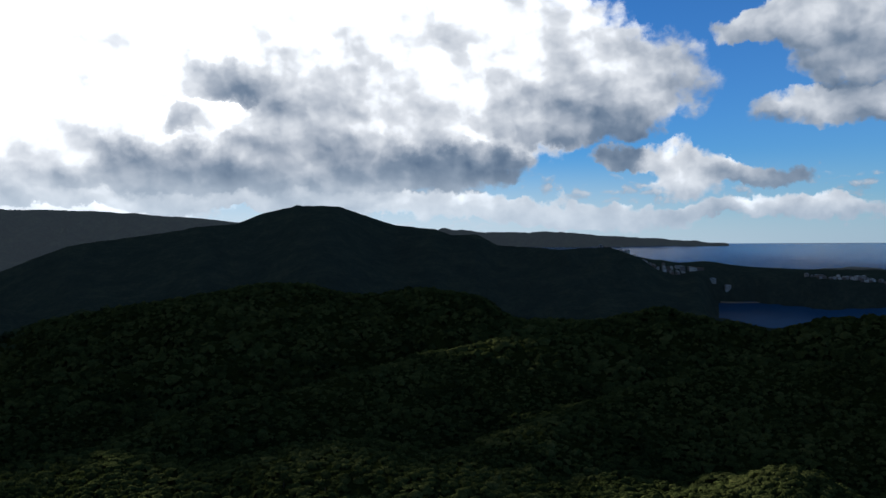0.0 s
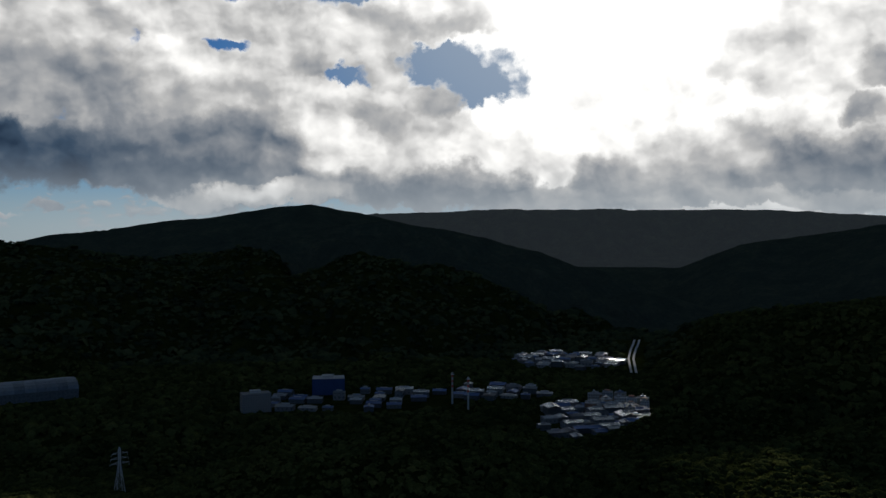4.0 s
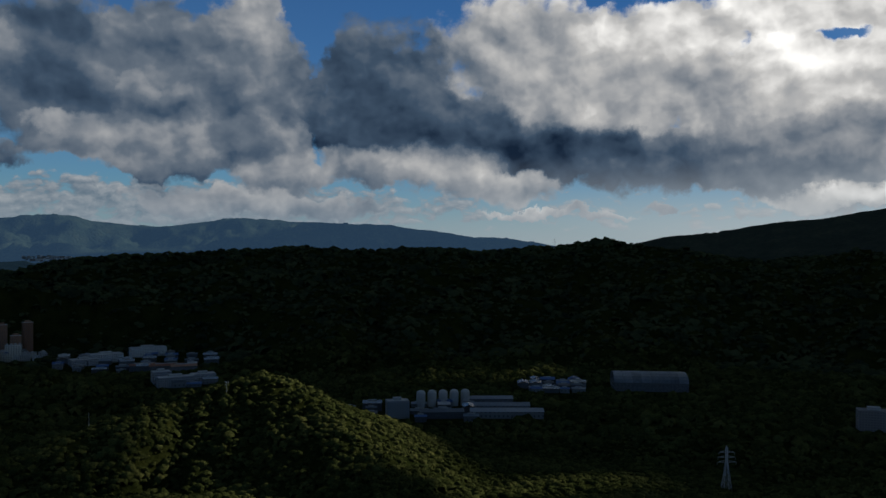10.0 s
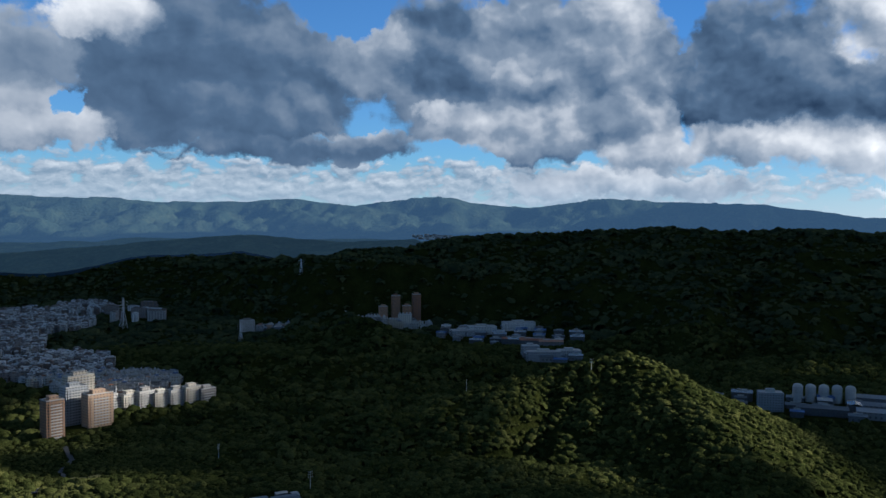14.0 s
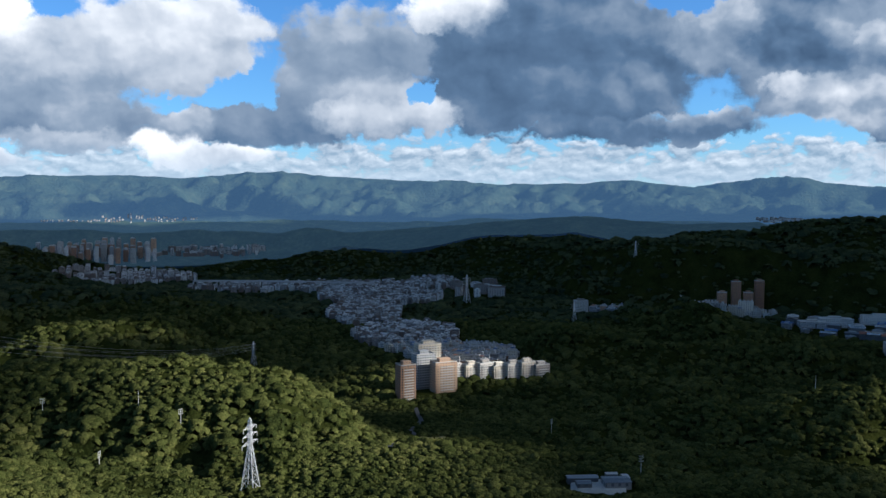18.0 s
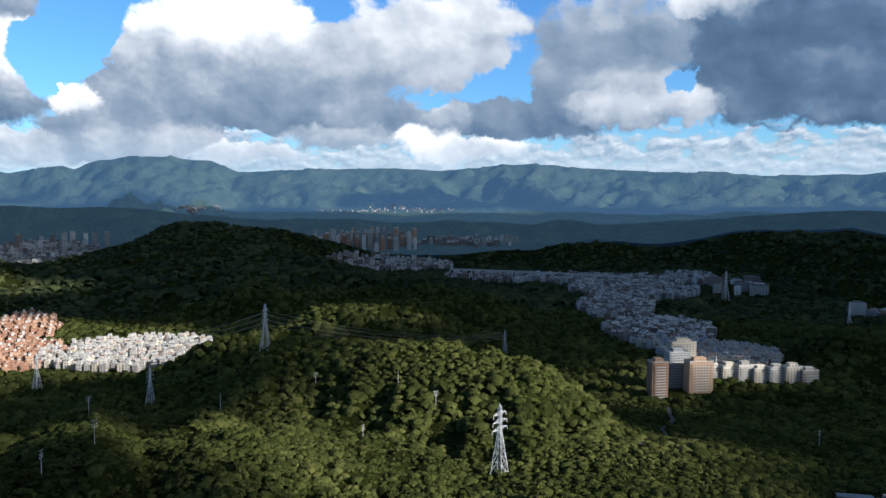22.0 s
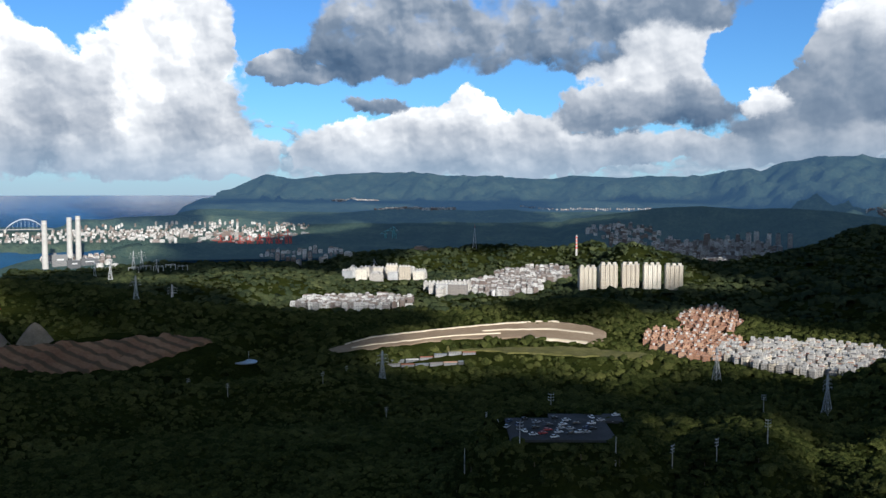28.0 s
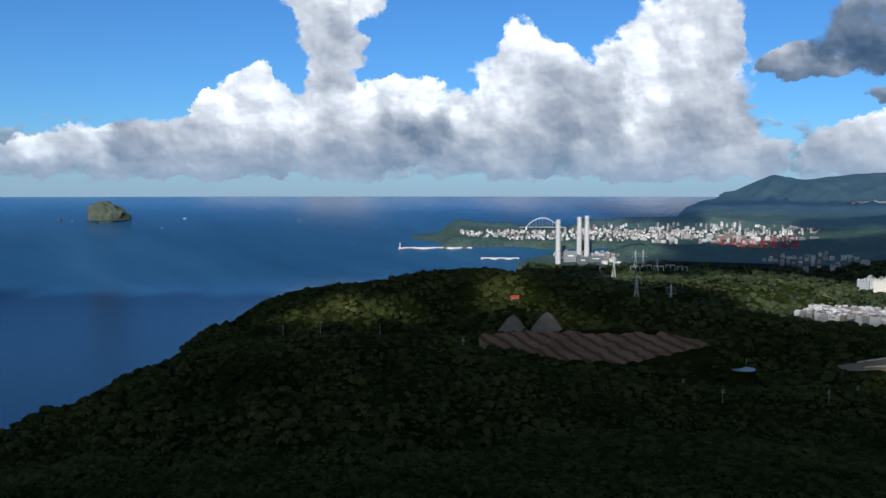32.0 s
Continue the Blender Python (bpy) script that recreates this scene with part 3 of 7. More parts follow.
M_REDROOF = material("red_roof", [(0.22, 0.09, 0.055), (0.33, 0.16, 0.10), (0.42, 0.25, 0.17)], 0.8, 0.1, 0.3, vary="object", spread=0.4)
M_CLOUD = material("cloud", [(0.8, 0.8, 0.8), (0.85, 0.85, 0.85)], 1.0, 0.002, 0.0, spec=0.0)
M_POND = material("silty_water", [(0.24, 0.27, 0.29), (0.33, 0.36, 0.38)], 0.3, 0.05, 0.05)
M_ROCK = material("islet_rock", [(0.03, 0.045, 0.032), (0.06, 0.075, 0.052), (0.13, 0.125, 0.10)], 0.9, 0.02, 0.8, fine=8)
M_TOWNWALL = facade("far_town_wall", [(0.15, 0.11, 0.09), (0.26, 0.235, 0.22), (0.38, 0.37, 0.35), (0.56, 0.55, 0.53)], spread=0.35, vary="island")
F_WHITE = facade("white_tiled_wall", [(0.24, 0.215, 0.195), (0.35, 0.325, 0.295), (0.48, 0.45, 0.41)])
F_GREY = facade("grey_tiled_wall", [(0.3, 0.31, 0.32), (0.46, 0.46, 0.46), (0.6, 0.58, 0.55)])
F_CREAM = facade("cream_wall", [(0.44, 0.385, 0.305), (0.53, 0.475, 0.385), (0.62, 0.57, 0.48)], bay=4.2, frac=0.42)
F_TAN = facade("tan_wall", [(0.27, 0.16, 0.10), (0.35, 0.22, 0.14), (0.43, 0.295, 0.20)], bay=3.8, frac=0.35)
F_BRICK = facade("red_tiled_wall", [(0.27, 0.135, 0.08), (0.37, 0.205, 0.125), (0.46, 0.29, 0.19)], bay=3.6, frac=0.4)
F_SHED = facade("shed_wall", [(0.07, 0.074, 0.08), (0.12, 0.124, 0.13), (0.21, 0.21, 0.207)], bay=6.0, frac=0.4, floor_h=6.0)


def hazed_woods(name, air, tint=(0.17, 0.36, 0.60), lush=1.0):
    """Wooded slopes many kilometres off, with the air's blue haze put in as emission."""
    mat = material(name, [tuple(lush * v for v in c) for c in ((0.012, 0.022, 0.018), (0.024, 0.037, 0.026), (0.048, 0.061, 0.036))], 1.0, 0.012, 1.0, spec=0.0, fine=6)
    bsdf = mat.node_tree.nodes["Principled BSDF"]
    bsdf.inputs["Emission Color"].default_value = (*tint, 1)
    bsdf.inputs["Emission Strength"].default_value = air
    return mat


M_FAR, M_MIDFAR = hazed_woods("hazed_woods", 0.25, (0.14, 0.31, 0.58)), hazed_woods("distant_hills", 0.075, (0.15, 0.32, 0.55), 1.7)
M_MIDHAZE = hazed_woods("hazed_hills", 0.15, (0.15, 0.32, 0.55), 1.6)
M_DARKHILL = hazed_woods("dark_hills", 0.005, (0.42, 0.56, 0.75))
# copies for the slopes towards the sun: emissive haze weaker and greyer
M_FAR_SUN, M_MID_SUN = hazed_woods("hazed_woods_below_sun", 0.05, (0.5, 0.58, 0.70)), hazed_woods("hazed_hills_below_sun", 0.005, (0.42, 0.56, 0.75))


def sea_material():
    mat = bpy.data.materials.new("sea_water")
    mat.use_nodes = True
    g = Nodes(mat.node_tree)
    bsdf = mat.node_tree.nodes["Principled BSDF"]
    at = g.node("ShaderNodeTexCoord").outputs["Object"]
    streak = g.noise(g.vec("MULTIPLY", at, (0.0006, 0.0022, 0.001)), 1.0, 5, 0.6)
    ripple = g.noise(at, 0.12, 6, 0.65)
    g.link(g.ramp(streak, [(0.3, (0.012, 0.056, 0.13)), (0.55, (0.020, 0.078, 0.17)), (0.75, (0.036, 0.108, 0.21))]), bsdf.inputs["Base Color"])
    bsdf.inputs["Roughness"].default_value = 0.25
    bsdf.inputs["IOR"].default_value = 1.33
    bsdf.inputs["Specular IOR Level"].default_value = 0.5
    b = g.node("ShaderNodeBump")
    b.inputs["Strength"].default_value, b.inputs["Distance"].default_value = 0.5, 1.0
    g.link(ripple, b.inputs["Height"])
    g.link(b.outputs[0], bsdf.inputs["Normal"])
    return mat


M_SEA = sea_material()

# ---- land and sea ----
# crest lines of the hills: name, front slope, back slope, (azimuth, distance, height) from end to end
RIDGES = [
    ("north_far", 0.3, 0.3, [(10.4, 4700, 378), (13.9, 4700, 411), (16.5, 4700, 437), (21.0, 4700, 461), (24.8, 4700, 472), (30.9, 4700, 473),
        (37.3, 4700, 478), (42.1, 4700, 470), (47.7, 4700, 456), (50.7, 4700, 439)]),
    ("main_mountain", 0.3, 0.3, [(-15.2, 2900, 174), (-13.0, 2944, 248), (-11.2, 2981, 281), (-7.8, 3050, 272), (-3.7, 3135, 289),
        (-2.3, 3162, 329), (-0.6, 3197, 326), (0.5, 3221, 350), (3.2, 3275, 368), (5.5, 3300, 413), (7.0, 3300, 442), (9.8, 3300, 448),
        (11.9, 3300, 420), (13.7, 3300, 377), (16.2, 3300, 364), (19.0, 3300, 339), (24.0, 3300, 296)]),
    ("peninsula", 0.12, 0.3, [(-19.4, 4750, 218), (-18.0, 4750, 270), (-16.3, 4750, 292), (-11.9, 4750, 316), (-7.9, 4750, 344), (-2.9, 4750, 347),
        (0.1, 4750, 368)]),
    ("bay_town_hill", 0.12, 0.2, [(-27.7, 3300, 175), (-25.0, 3300, 187), (-22.7, 3300, 194), (-20.1, 3300, 200), (-17.3, 3300, 222),
        (-15.6, 3300, 216), (-13.0, 3300, 238), (-10.5, 3300, 231)]),
    ("mid_hills", 0.22, 0.35, [(-27.7, 1500, 168), (-25.0, 1500, 158), (-23.0, 1500, 146), (-21.4, 1500, 130), (-19.4, 1500, 150),
        (-17.7, 1500, 170), (-14.8, 1500, 191), (-12.7, 1500, 180), (-8.2, 1500, 170), (-4.8, 1500, 179), (-2.5, 1500, 213), (0.9, 1506, 228),
        (3.2, 1523, 221), (6.3, 1545, 214), (9.3, 1566, 238), (13.4, 1596, 230), (18.0, 1629, 213), (23.0, 1666, 187), (24.8, 1678, 179),
        (27.4, 1700, 156)]),
    ("near_north", 0.25, 0.3, [(-22.4, 430, 186), (-15.5, 437, 171), (-8.1, 445, 170), (-2.4, 451, 180), (3.3, 457, 186), (7.1, 461, 191),
        (11.6, 466, 187), (14.6, 469, 177), (18.1, 474, 178), (21.5, 478, 186), (24.8, 483, 178), (27.8, 487, 185), (28.6, 488, 181),
        (33.2, 494, 174), (39.2, 502, 189), (45.7, 511, 190), (52.4, 520, 185)]),
    ("west_mountain", 0.28, 0.3, [(23.3, 2750, 55), (25.9, 2750, 106), (28.6, 2750, 147), (32.8, 2750, 218), (34.6, 2750, 235), (36.8, 2750, 278),
        (38.3, 2750, 292), (40.6, 2750, 326), (43.4, 2750, 353), (47.4, 2750, 379), (49.9, 2750, 367), (53.3, 2750, 345), (57.2, 2750, 315),
        (59.8, 2750, 284), (62.1, 2750, 256)]),
    ("west_peak", 0.3, 0.3, [(44.8, 3400, 359), (47.7, 3400, 404), (50.0, 3400, 432), (52.4, 3400, 455), (55.2, 3400, 439), (58.7, 3400, 401),
        (61.6, 3400, 387), (65.2, 3400, 352), (68.6, 3400, 329), (70.4, 3400, 302)]),
    ("dark_ridge", 0.26, 0.3, [(62.1, 2500, 260), (67.4, 2500, 297), (70.4, 2500, 313), (72.4, 2500, 323), (76.2, 2500, 299), (78.7, 2500, 293),
        (80.6, 2500, 285), (82.4, 2500, 294), (85.8, 2500, 297), (87.3, 2500, 288), (92.3, 2500, 299), (96.9, 2500, 290), (102.5, 2500, 277),
        (106.2, 2500, 267), (108.0, 2500, 261), (109.7, 2500, 237), (114.4, 2500, 230)]),
    ("far_blue", 0.25, 0.3, [(74.1, 4850, 255), (76.9, 4850, 302), (79.8, 4850, 334), (80.9, 4850, 331), (83.6, 4850, 365), (88.1, 4850, 403),
        (92.7, 4850, 411), (97.3, 4850, 425), (101.5, 4850, 378), (105.8, 4850, 409), (106.9, 4850, 434), (109.5, 4850, 424), (113.3, 4850, 391)]),
    ("south_range_a", 0.26, 0.3, [(106.2, 4600, 287), (109.8, 4600, 352), (111.4, 4600, 350), (114.1, 4600, 386), (117.5, 4600, 421),
        (121.0, 4600, 404), (126.3, 4600, 395), (129.2, 4600, 414), (132.1, 4600, 411), (133.5, 4600, 420), (137.3, 4600, 436), (140.7, 4600, 461),
        (144.0, 4600, 443), (147.2, 4600, 414), (150.2, 4600, 427), (156.1, 4600, 413), (160.6, 4600, 402), (162.3, 4600, 452), (164.6, 4600, 468),
        (167.1, 4600, 468), (169.3, 4600, 440)]),
    ("south_range_b", 0.26, 0.3, [(171.2, 4600, 420), (174.2, 4607, 380), (179.5, 4621, 372), (182.5, 4629, 386), (184.0, 4633, 361),
        (187.1, 4641, 376), (190.1, 4649, 379), (191.3, 4652, 386), (192.9, 4656, 401), (194.0, 4659, 403), (196.8, 4667, 400), (199.5, 4674, 382),
        (201.0, 4678, 364), (202.9, 4683, 395), (205.2, 4688, 311), (207.9, 4695, 280), (209.4, 4700, 255)]),
    ("mid_south", 0.2, 0.25, [(109.5, 3100, 242), (114.4, 3113, 229), (118.7, 3125, 232), (121.0, 3131, 256), (126.3, 3145, 236),
        (129.2, 3154, 219), (135.7, 3171, 188), (139.1, 3181, 209), (141.1, 3186, 186), (146.8, 3202, 176), (158.6, 3234, 177), (163.0, 3246, 209),
        (166.6, 3256, 224), (170.4, 3266, 236), (174.2, 3277, 254), (179.6, 3291, 221), (182.5, 3300, 195)]),
    ("lower_dark", 0.22, 0.3, [(90.0, 2150, 217), (95.3, 2150, 208), (100.4, 2150, 201), (107.3, 2150, 207), (111.0, 2150, 227), (117.1, 2250, 221),
        (121.0, 2520, 195), (124.8, 2740, 175), (131.1, 2740, 146), (132.9, 2740, 114)]),
    ("behind_lit", 0.2, 0.3, [(138.7, 1700, 59), (142.6, 1723, 105), (147.2, 1752, 126), (152.2, 1784, 137), (155.4, 1802, 146), (159.0, 1825, 151),
        (162.8, 1848, 143), (166.6, 1871, 118), (171.2, 1900, 72)]),
    ("lit_far", 0.25, 0.35, [(138.7, 1250, 46), (143.3, 1250, 96), (146.4, 1250, 126), (148.7, 1250, 148), (153.2, 1250, 147), (157.9, 1250, 143),
        (159.7, 1250, 158), (161.2, 1250, 149), (164.2, 1250, 126)]),
    ("lit_near", 0.22, 0.35, [(134.8, 620, 124), (137.1, 641, 147), (141.0, 676, 166), (144.9, 712, 170), (150.2, 761, 171), (155.5, 799, 162),
        (158.7, 795, 161), (161.9, 792, 150), (164.6, 789, 131), (169.6, 784, 115), (174.3, 780, 108)]),
    ("lit_front", 0.25, 0.2, [(147.2, 430, 152), (155.5, 430, 162), (163.3, 430, 175), (166.5, 430, 165), (169.7, 430, 180), (174.3, 430, 167),
        (179.7, 430, 166)]),
    ("rim_ridge", 0.5, 0.42, [(82.0, 900, 77), (86.1, 882, 100), (89.2, 869, 125), (91.1, 861, 149), (93.4, 851, 169), (94.5, 846, 175),
        (100.3, 822, 159), (107.1, 789, 139), (115.5, 733, 126), (120.1, 701, 119), (129.3, 640, 116)]),
    ("valley_hill", 0.2, 0.3, [(55.5, 1050, 90), (56.4, 1050, 76), (62.4, 1050, 101), (66.4, 1050, 100), (69.7, 1050, 93), (72.1, 1050, 87)]),
    ("town_divide", 0.25, 0.3, [(102.8, 1350, 80), (105.7, 1350, 107), (110.9, 1350, 89), (115.2, 1350, 97), (120.9, 1350, 110), (126.3, 1350, 114),
        (129.6, 1350, 83)]),
    ("coast_ridge", 0.2, 0.45, [(197.1, 1350, 101), (201.6, 1372, 115), (206.7, 1397, 129), (210.3, 1415, 150), (214.0, 1434, 165),
        (217.4, 1450, 174), (221.3, 1460, 182), (225.5, 1470, 173), (229.7, 1481, 156), (233.5, 1490, 136), (235.4, 1495, 125), (236.5, 1498, 114),
        (237.2, 1500, 98)]),
    ("coast_near", 0.22, 0.55, [(221.6, 800, 149), (227.4, 793, 166), (231.2, 789, 184), (234.3, 785, 175), (238.0, 781, 171), (241.2, 770, 163),
        (245.4, 751, 153), (248.4, 737, 131), (252.3, 720, 121), (256.7, 700, 115)]),
    ("green_ridge", 0.16, 0.25, [(194.3, 1900, 41), (198.2, 1920, 85), (201.9, 1941, 117), (204.8, 1957, 121), (209.1, 1981, 115),
        (212.5, 2000, 109)]),
    ("apartment_ridge", 0.25, 0.2, [(173.3, 1560, 63), (175.4, 1560, 90), (179.1, 1560, 108), (182.8, 1560, 115), (186.6, 1560, 104), (192.0, 1530, 79), (197.4, 1480, 56)]),
    ("harbour_hill", 0.2, 0.3, [(176.2, 2650, 80), (178.4, 2650, 132), (180.6, 2650, 168), (182.9, 2650, 142), (188.6, 2650, 141), (194.3, 2650, 121), (198.1, 2650, 110)]),
    ("cape_hill", 0.15, 0.3, [(190.4, 3900, 197), (194.0, 3900, 183), (197.3, 3900, 199), (201.4, 3900, 219), (205.2, 3900, 239),
        (208.7, 3900, 232), (211.7, 3900, 219), (213.6, 3900, 162)]),
    ("south_foothills", 0.15, 0.2, [(168.7, 3900, 216), (172.1, 3900, 239), (175.6, 3900, 233), (179.2, 3900, 227), (182.9, 3900, 246),
        (186.7, 3900, 261), (190.5, 3900, 248), (196.6, 3900, 209)]),
]
# spurs that run down from the crests: name, slope of the flanks, (azimuth, distance, height) along the spine
SPURS = [
    ("dark_hill", 0.17, [(166.7, 2620, 177), (162.5, 2620, 209), (158.7, 2600, 181), (155.7, 2500, 112), (151.7, 2300, 65)]),
    ("sunny_hill", 0.30, [(186.6, 2230, 136), (183.5, 2260, 163), (179.5, 2260, 176), (177.0, 2220, 152), (174.3, 2120, 111)]),
    ("north_spur", 0.42, [(-9.7, 1150, 174), (-3.7, 1050, 177), (3.2, 950, 163), (10.0, 850, 157), (14.4, 800, 157), (21.4, 720, 144), (25.9, 690, 143)]),
    ("bay_spur", 0.42, [(-27.7, 1000, 172), (-22.4, 1000, 167), (-17.3, 950, 163), (-12.0, 880, 147), (-8.2, 800, 138), (-4.5, 720, 134)]),
    ("north_step", 0.42, [(5.5, 1350, 178), (11.5, 1250, 173), (16.9, 1150, 163), (22.4, 1050, 147), (27.1, 1000, 142)]),
    ("bay_hill", 0.35, [(-14.5, 1500, 186), (-18.4, 1500, 164), (-21.4, 1500, 136), (-25.0, 1500, 173), (-27.7, 1500, 181)]),
    ("rim_spur", 0.50, [(94.2, 846, 172), (91.4, 760, 157), (88.7, 640, 146), (86.5, 540, 143)]),
    ("lit_spur", 0.50, [(156.3, 760, 149), (158.1, 650, 137), (159.6, 565, 134), (160.4, 500, 130)]),
    ("valley_spur", 0.55, [(147.2, 800, 158), (142.6, 740, 148), (139.1, 660, 137), (137.2, 600, 127), (136.0, 530, 122)]),
    ("lit_brow", 0.50, [(160.4, 500, 134), (154.5, 500, 135), (148.1, 490, 139), (141.8, 480, 136)]),
    ("fore_ridge", 0.35, [(225.8, 800, 169), (220.5, 820, 142), (214.1, 840, 124), (206.3, 860, 114), (199.4, 880, 120), (194.9, 860, 100)]),
    ("knob", 0.40, [(236.1, 1150, 123), (231.2, 1150, 148), (227.8, 1120, 124), (225.1, 1050, 106)]),
]


def hashed(ix, iy, seed):
    h = (ix * 374761393 + iy * 668265263 + seed * 982451653) & 0xFFFFFFFF
    h = ((h ^ (h >> 13)) * 1274126177) & 0xFFFFFFFF
    return ((h ^ (h >> 16)) & 0xFFFF) / 65535.0


def value_noise(x, y, seed=0):
    ix, iy = np.floor(x).astype(np.int64), np.floor(y).astype(np.int64)
    fx, fy = x - ix, y - iy
    fx, fy = fx * fx * (3 - 2 * fx), fy * fy * (3 - 2 * fy)
    a, b = hashed(ix, iy, seed), hashed(ix + 1, iy, seed)
    c, d = hashed(ix, iy + 1, seed), hashed(ix + 1, iy + 1, seed)
    return (a * (1 - fx) + b * fx) * (1 - fy) + (c * (1 - fx) + d * fx) * fy


def fbm(x, y, seed=0, octaves=5, gain=0.5):
    total, amp, norm = 0.0, 1.0, 0.0
    for i in range(octaves):
        total = total + amp * value_noise(x * 2 ** i, y * 2 ** i, seed + i)
        norm += amp
        amp *= gain
    return total / norm


def step(v, lo, hi):
    t = np.clip((v - lo) / (hi - lo), 0, 1)
    return t * t * (3 - 2 * t)


def box(az, r, a0, a1, r0, r1, sa=1.5, sr=60.0):
    """1 inside a stretch of azimuths and distances, 0 outside, soft between."""
    return step(az, a0 - sa, a0 + sa) * (1 - step(az, a1 - sa, a1 + sa)) * step(r, r0 - sr, r0 + sr) * (1 - step(r, r1 - sr, r1 + sr))


def reach(r):
    """The land beyond 2.5 km is drawn together, so that it rises towards the horizon."""
    return r + 45000.0 * np.maximum(0, (r - 2500) / 2450) ** 2.5


def level(r, z):
    """The height at which ground that lies at z shows at the distance r."""
    return EYE - r * (EYE - z) / reach(r)


def plan(az, r):
    a = np.radians(az)
    return -np.sin(a) * r, np.cos(a) * r


def sea_cover(az, r):
    """1 on the sea, 0 on land."""
    wob = (fbm(az * 0.35, r * 0.004, 91, 4) - 0.5)
    rr = r + wob * 160
    coast = np.interp(az, [205, 209, 212.4, 213.2, 216, 218, 219.5, 222, 228, 236, 240, 245, 256, 300, 325, 332, 338],
                      [5200, 3470, 3440, 2985, 2970, 2900, 2500, 1950, 1780, 1680, 1560, 980, 840, 900, 1300, 2000, 2500])
    s = step(rr, coast - 25, coast + 25) * (az > 204)
    s = s * (1 - box(az, rr, 199, 224.0, 3128, 3420, 0.8, 15))           # harbour town
    s = np.maximum(s, box(az, rr, 201, 213.5, 3045, 3118, 0.5, 12))        # harbour basin
    an = np.where(az > 180, az - 360, az)
    s = np.maximum(s, box(an, rr, -40, -17.6, 2350, 3060, 0.8, 30))       # bay
    s = np.maximum(s, box(an, rr, -60, -1.0, 3480, 5300, 1.5, 40))        # open sea
    return s * (1 - box(an, rr, -18.8, 3, 4600, 5300, 0.4, 60))


def height(az, r):
    """The height of the ground, without its trees, at azimuth az (degrees, -70 to 290) and distance r."""
    x, y = plan(az, r)
    az_n = (az + 70) % 360 - 70
    big, mid, small = fbm(x / 900, y / 900, 3, 3), fbm(x / 210, y / 210, 11, 5), fbm(x / 40, y / 40, 23, 3)
    north = 1 - step(az_n, 52, 66)
    near = 1 - step(r, 330 + 90 * north, 1000 - 360 * north)
    z = level(r, 58 + 16 * (big - 0.5)) + near * (95 + 45 * (mid - 0.5)) - 60 * (1 - step(r, 0, 300)) * 0.3
    z = z + 6 * (mid - 0.5)
    for name, front, back, crest in RIDGES:
        a = np.array([c[0] for c in crest])
        rc = np.interp(az_n, a, [c[1] for c in crest])
        zc = np.interp(az_n, a, [c[2] for c in crest])
        off = np.maximum(0, a[0] - az_n) + np.maximum(0, az_n - a[-1])
        zc = zc - np.interp(rc, [400, 900, 1100, 1700, 1900, 2700, 3000], [6, 8, 17, 18, 18, 18, 5])     # room for the trees
        rc = rc * (1 + 0.05 * (value_noise(az_n * 0.25, az_n * 0 + len(name), 5) - 0.5))
        d = r - rc
        slope = np.where(d < 0, front, back)
        far = np.abs(d)
        far_one = 2900 < crest[0][1] < 4400
        wide = (0.13 if far_one else 0.085) * rc
        gully = 1 - np.abs(2 * fbm(x / wide, y / wide, 31 + len(name), 3 if far_one else 5) - 1) - 0.8
        top = zc - slope * (np.sqrt(far * far + 40.0 ** 2) - 40.0) + gully * np.minimum(far * 2.1 * slope, np.interp(rc, [700, 1000, 2900, 3100, 4000, 4400], [0.06, 0.045, 0.045, 0.008, 0.008, 0.03]) * rc)
        spur = 1 - 1.5 * np.abs(2 * fbm(az_n * 0.62 + r * 0.003 + gully * 0.5, r * 0.006 + len(name), 57, 5, 0.5) - 1) - 0.6      # spurs that run down from the high range
        top = top + np.where(rc > 4000, spur * np.minimum(far * 0.4, 55), 0)
        top = top - 0.4 * rc * np.radians(off) + (mid - 0.5) * np.minimum(far * 0.2, 8)
        k = 14.0
        h = np.clip(0.5 + 0.5 * (top - z) / k, 0, 1)
        z = z * (1 - h) + top * h + k * h * (1 - h) * 0.5
    for name, slope, spine in SPURS:
        at = [(*plan(a, d), h - 6.0) for a, d, h in spine]
        best = np.full(np.shape(z), -1e4)
        for (x0, y0, z0), (x1, y1, z1) in zip(at, at[1:]):
            along = np.clip(((x - x0) * (x1 - x0) + (y - y0) * (y1 - y0)) / ((x1 - x0) ** 2 + (y1 - y0) ** 2), 0, 1)
            far = np.hypot(x - x0 - along * (x1 - x0), y - y0 - along * (y1 - y0))
            best = np.maximum(best, z0 + along * (z1 - z0) - slope * (np.sqrt(far * far + 18.0 ** 2) - 18.0) + (mid - 0.5) * np.minimum(far * 0.5, 22))
        k = 9.0
        h = np.clip(0.5 + 0.5 * (best - z) / k, 0, 1)
        z = z * (1 - h) + best * h + k * h * (1 - h) * 0.5
    z = z + (small - 0.5) * np.clip(r / 300, 0, 1) * np.where(r > 1500, 5.0, 2.0)
    z = z + step(r, 2800, 3000) * (1 - step(r, 3800, 4100)) * (60 * step(az_n, 95, 110) * np.maximum(0, fbm(az * 0.16, r * 0.0065, 71, 2) - 0.45) - 4)       # low hills of the far plain
    s = sea_cover(az_n, r)
    return z * (1 - s) + (level(r, 0.0) - 12) * s


N_AZ, D_AZ = 1152, 0.3125
AZ = np.arange(N_AZ) * D_AZ - 70.0
RINGS = np.concatenate([[0.01], np.geomspace(15, 900, 70), np.geomspace(915, 4950, 125)])
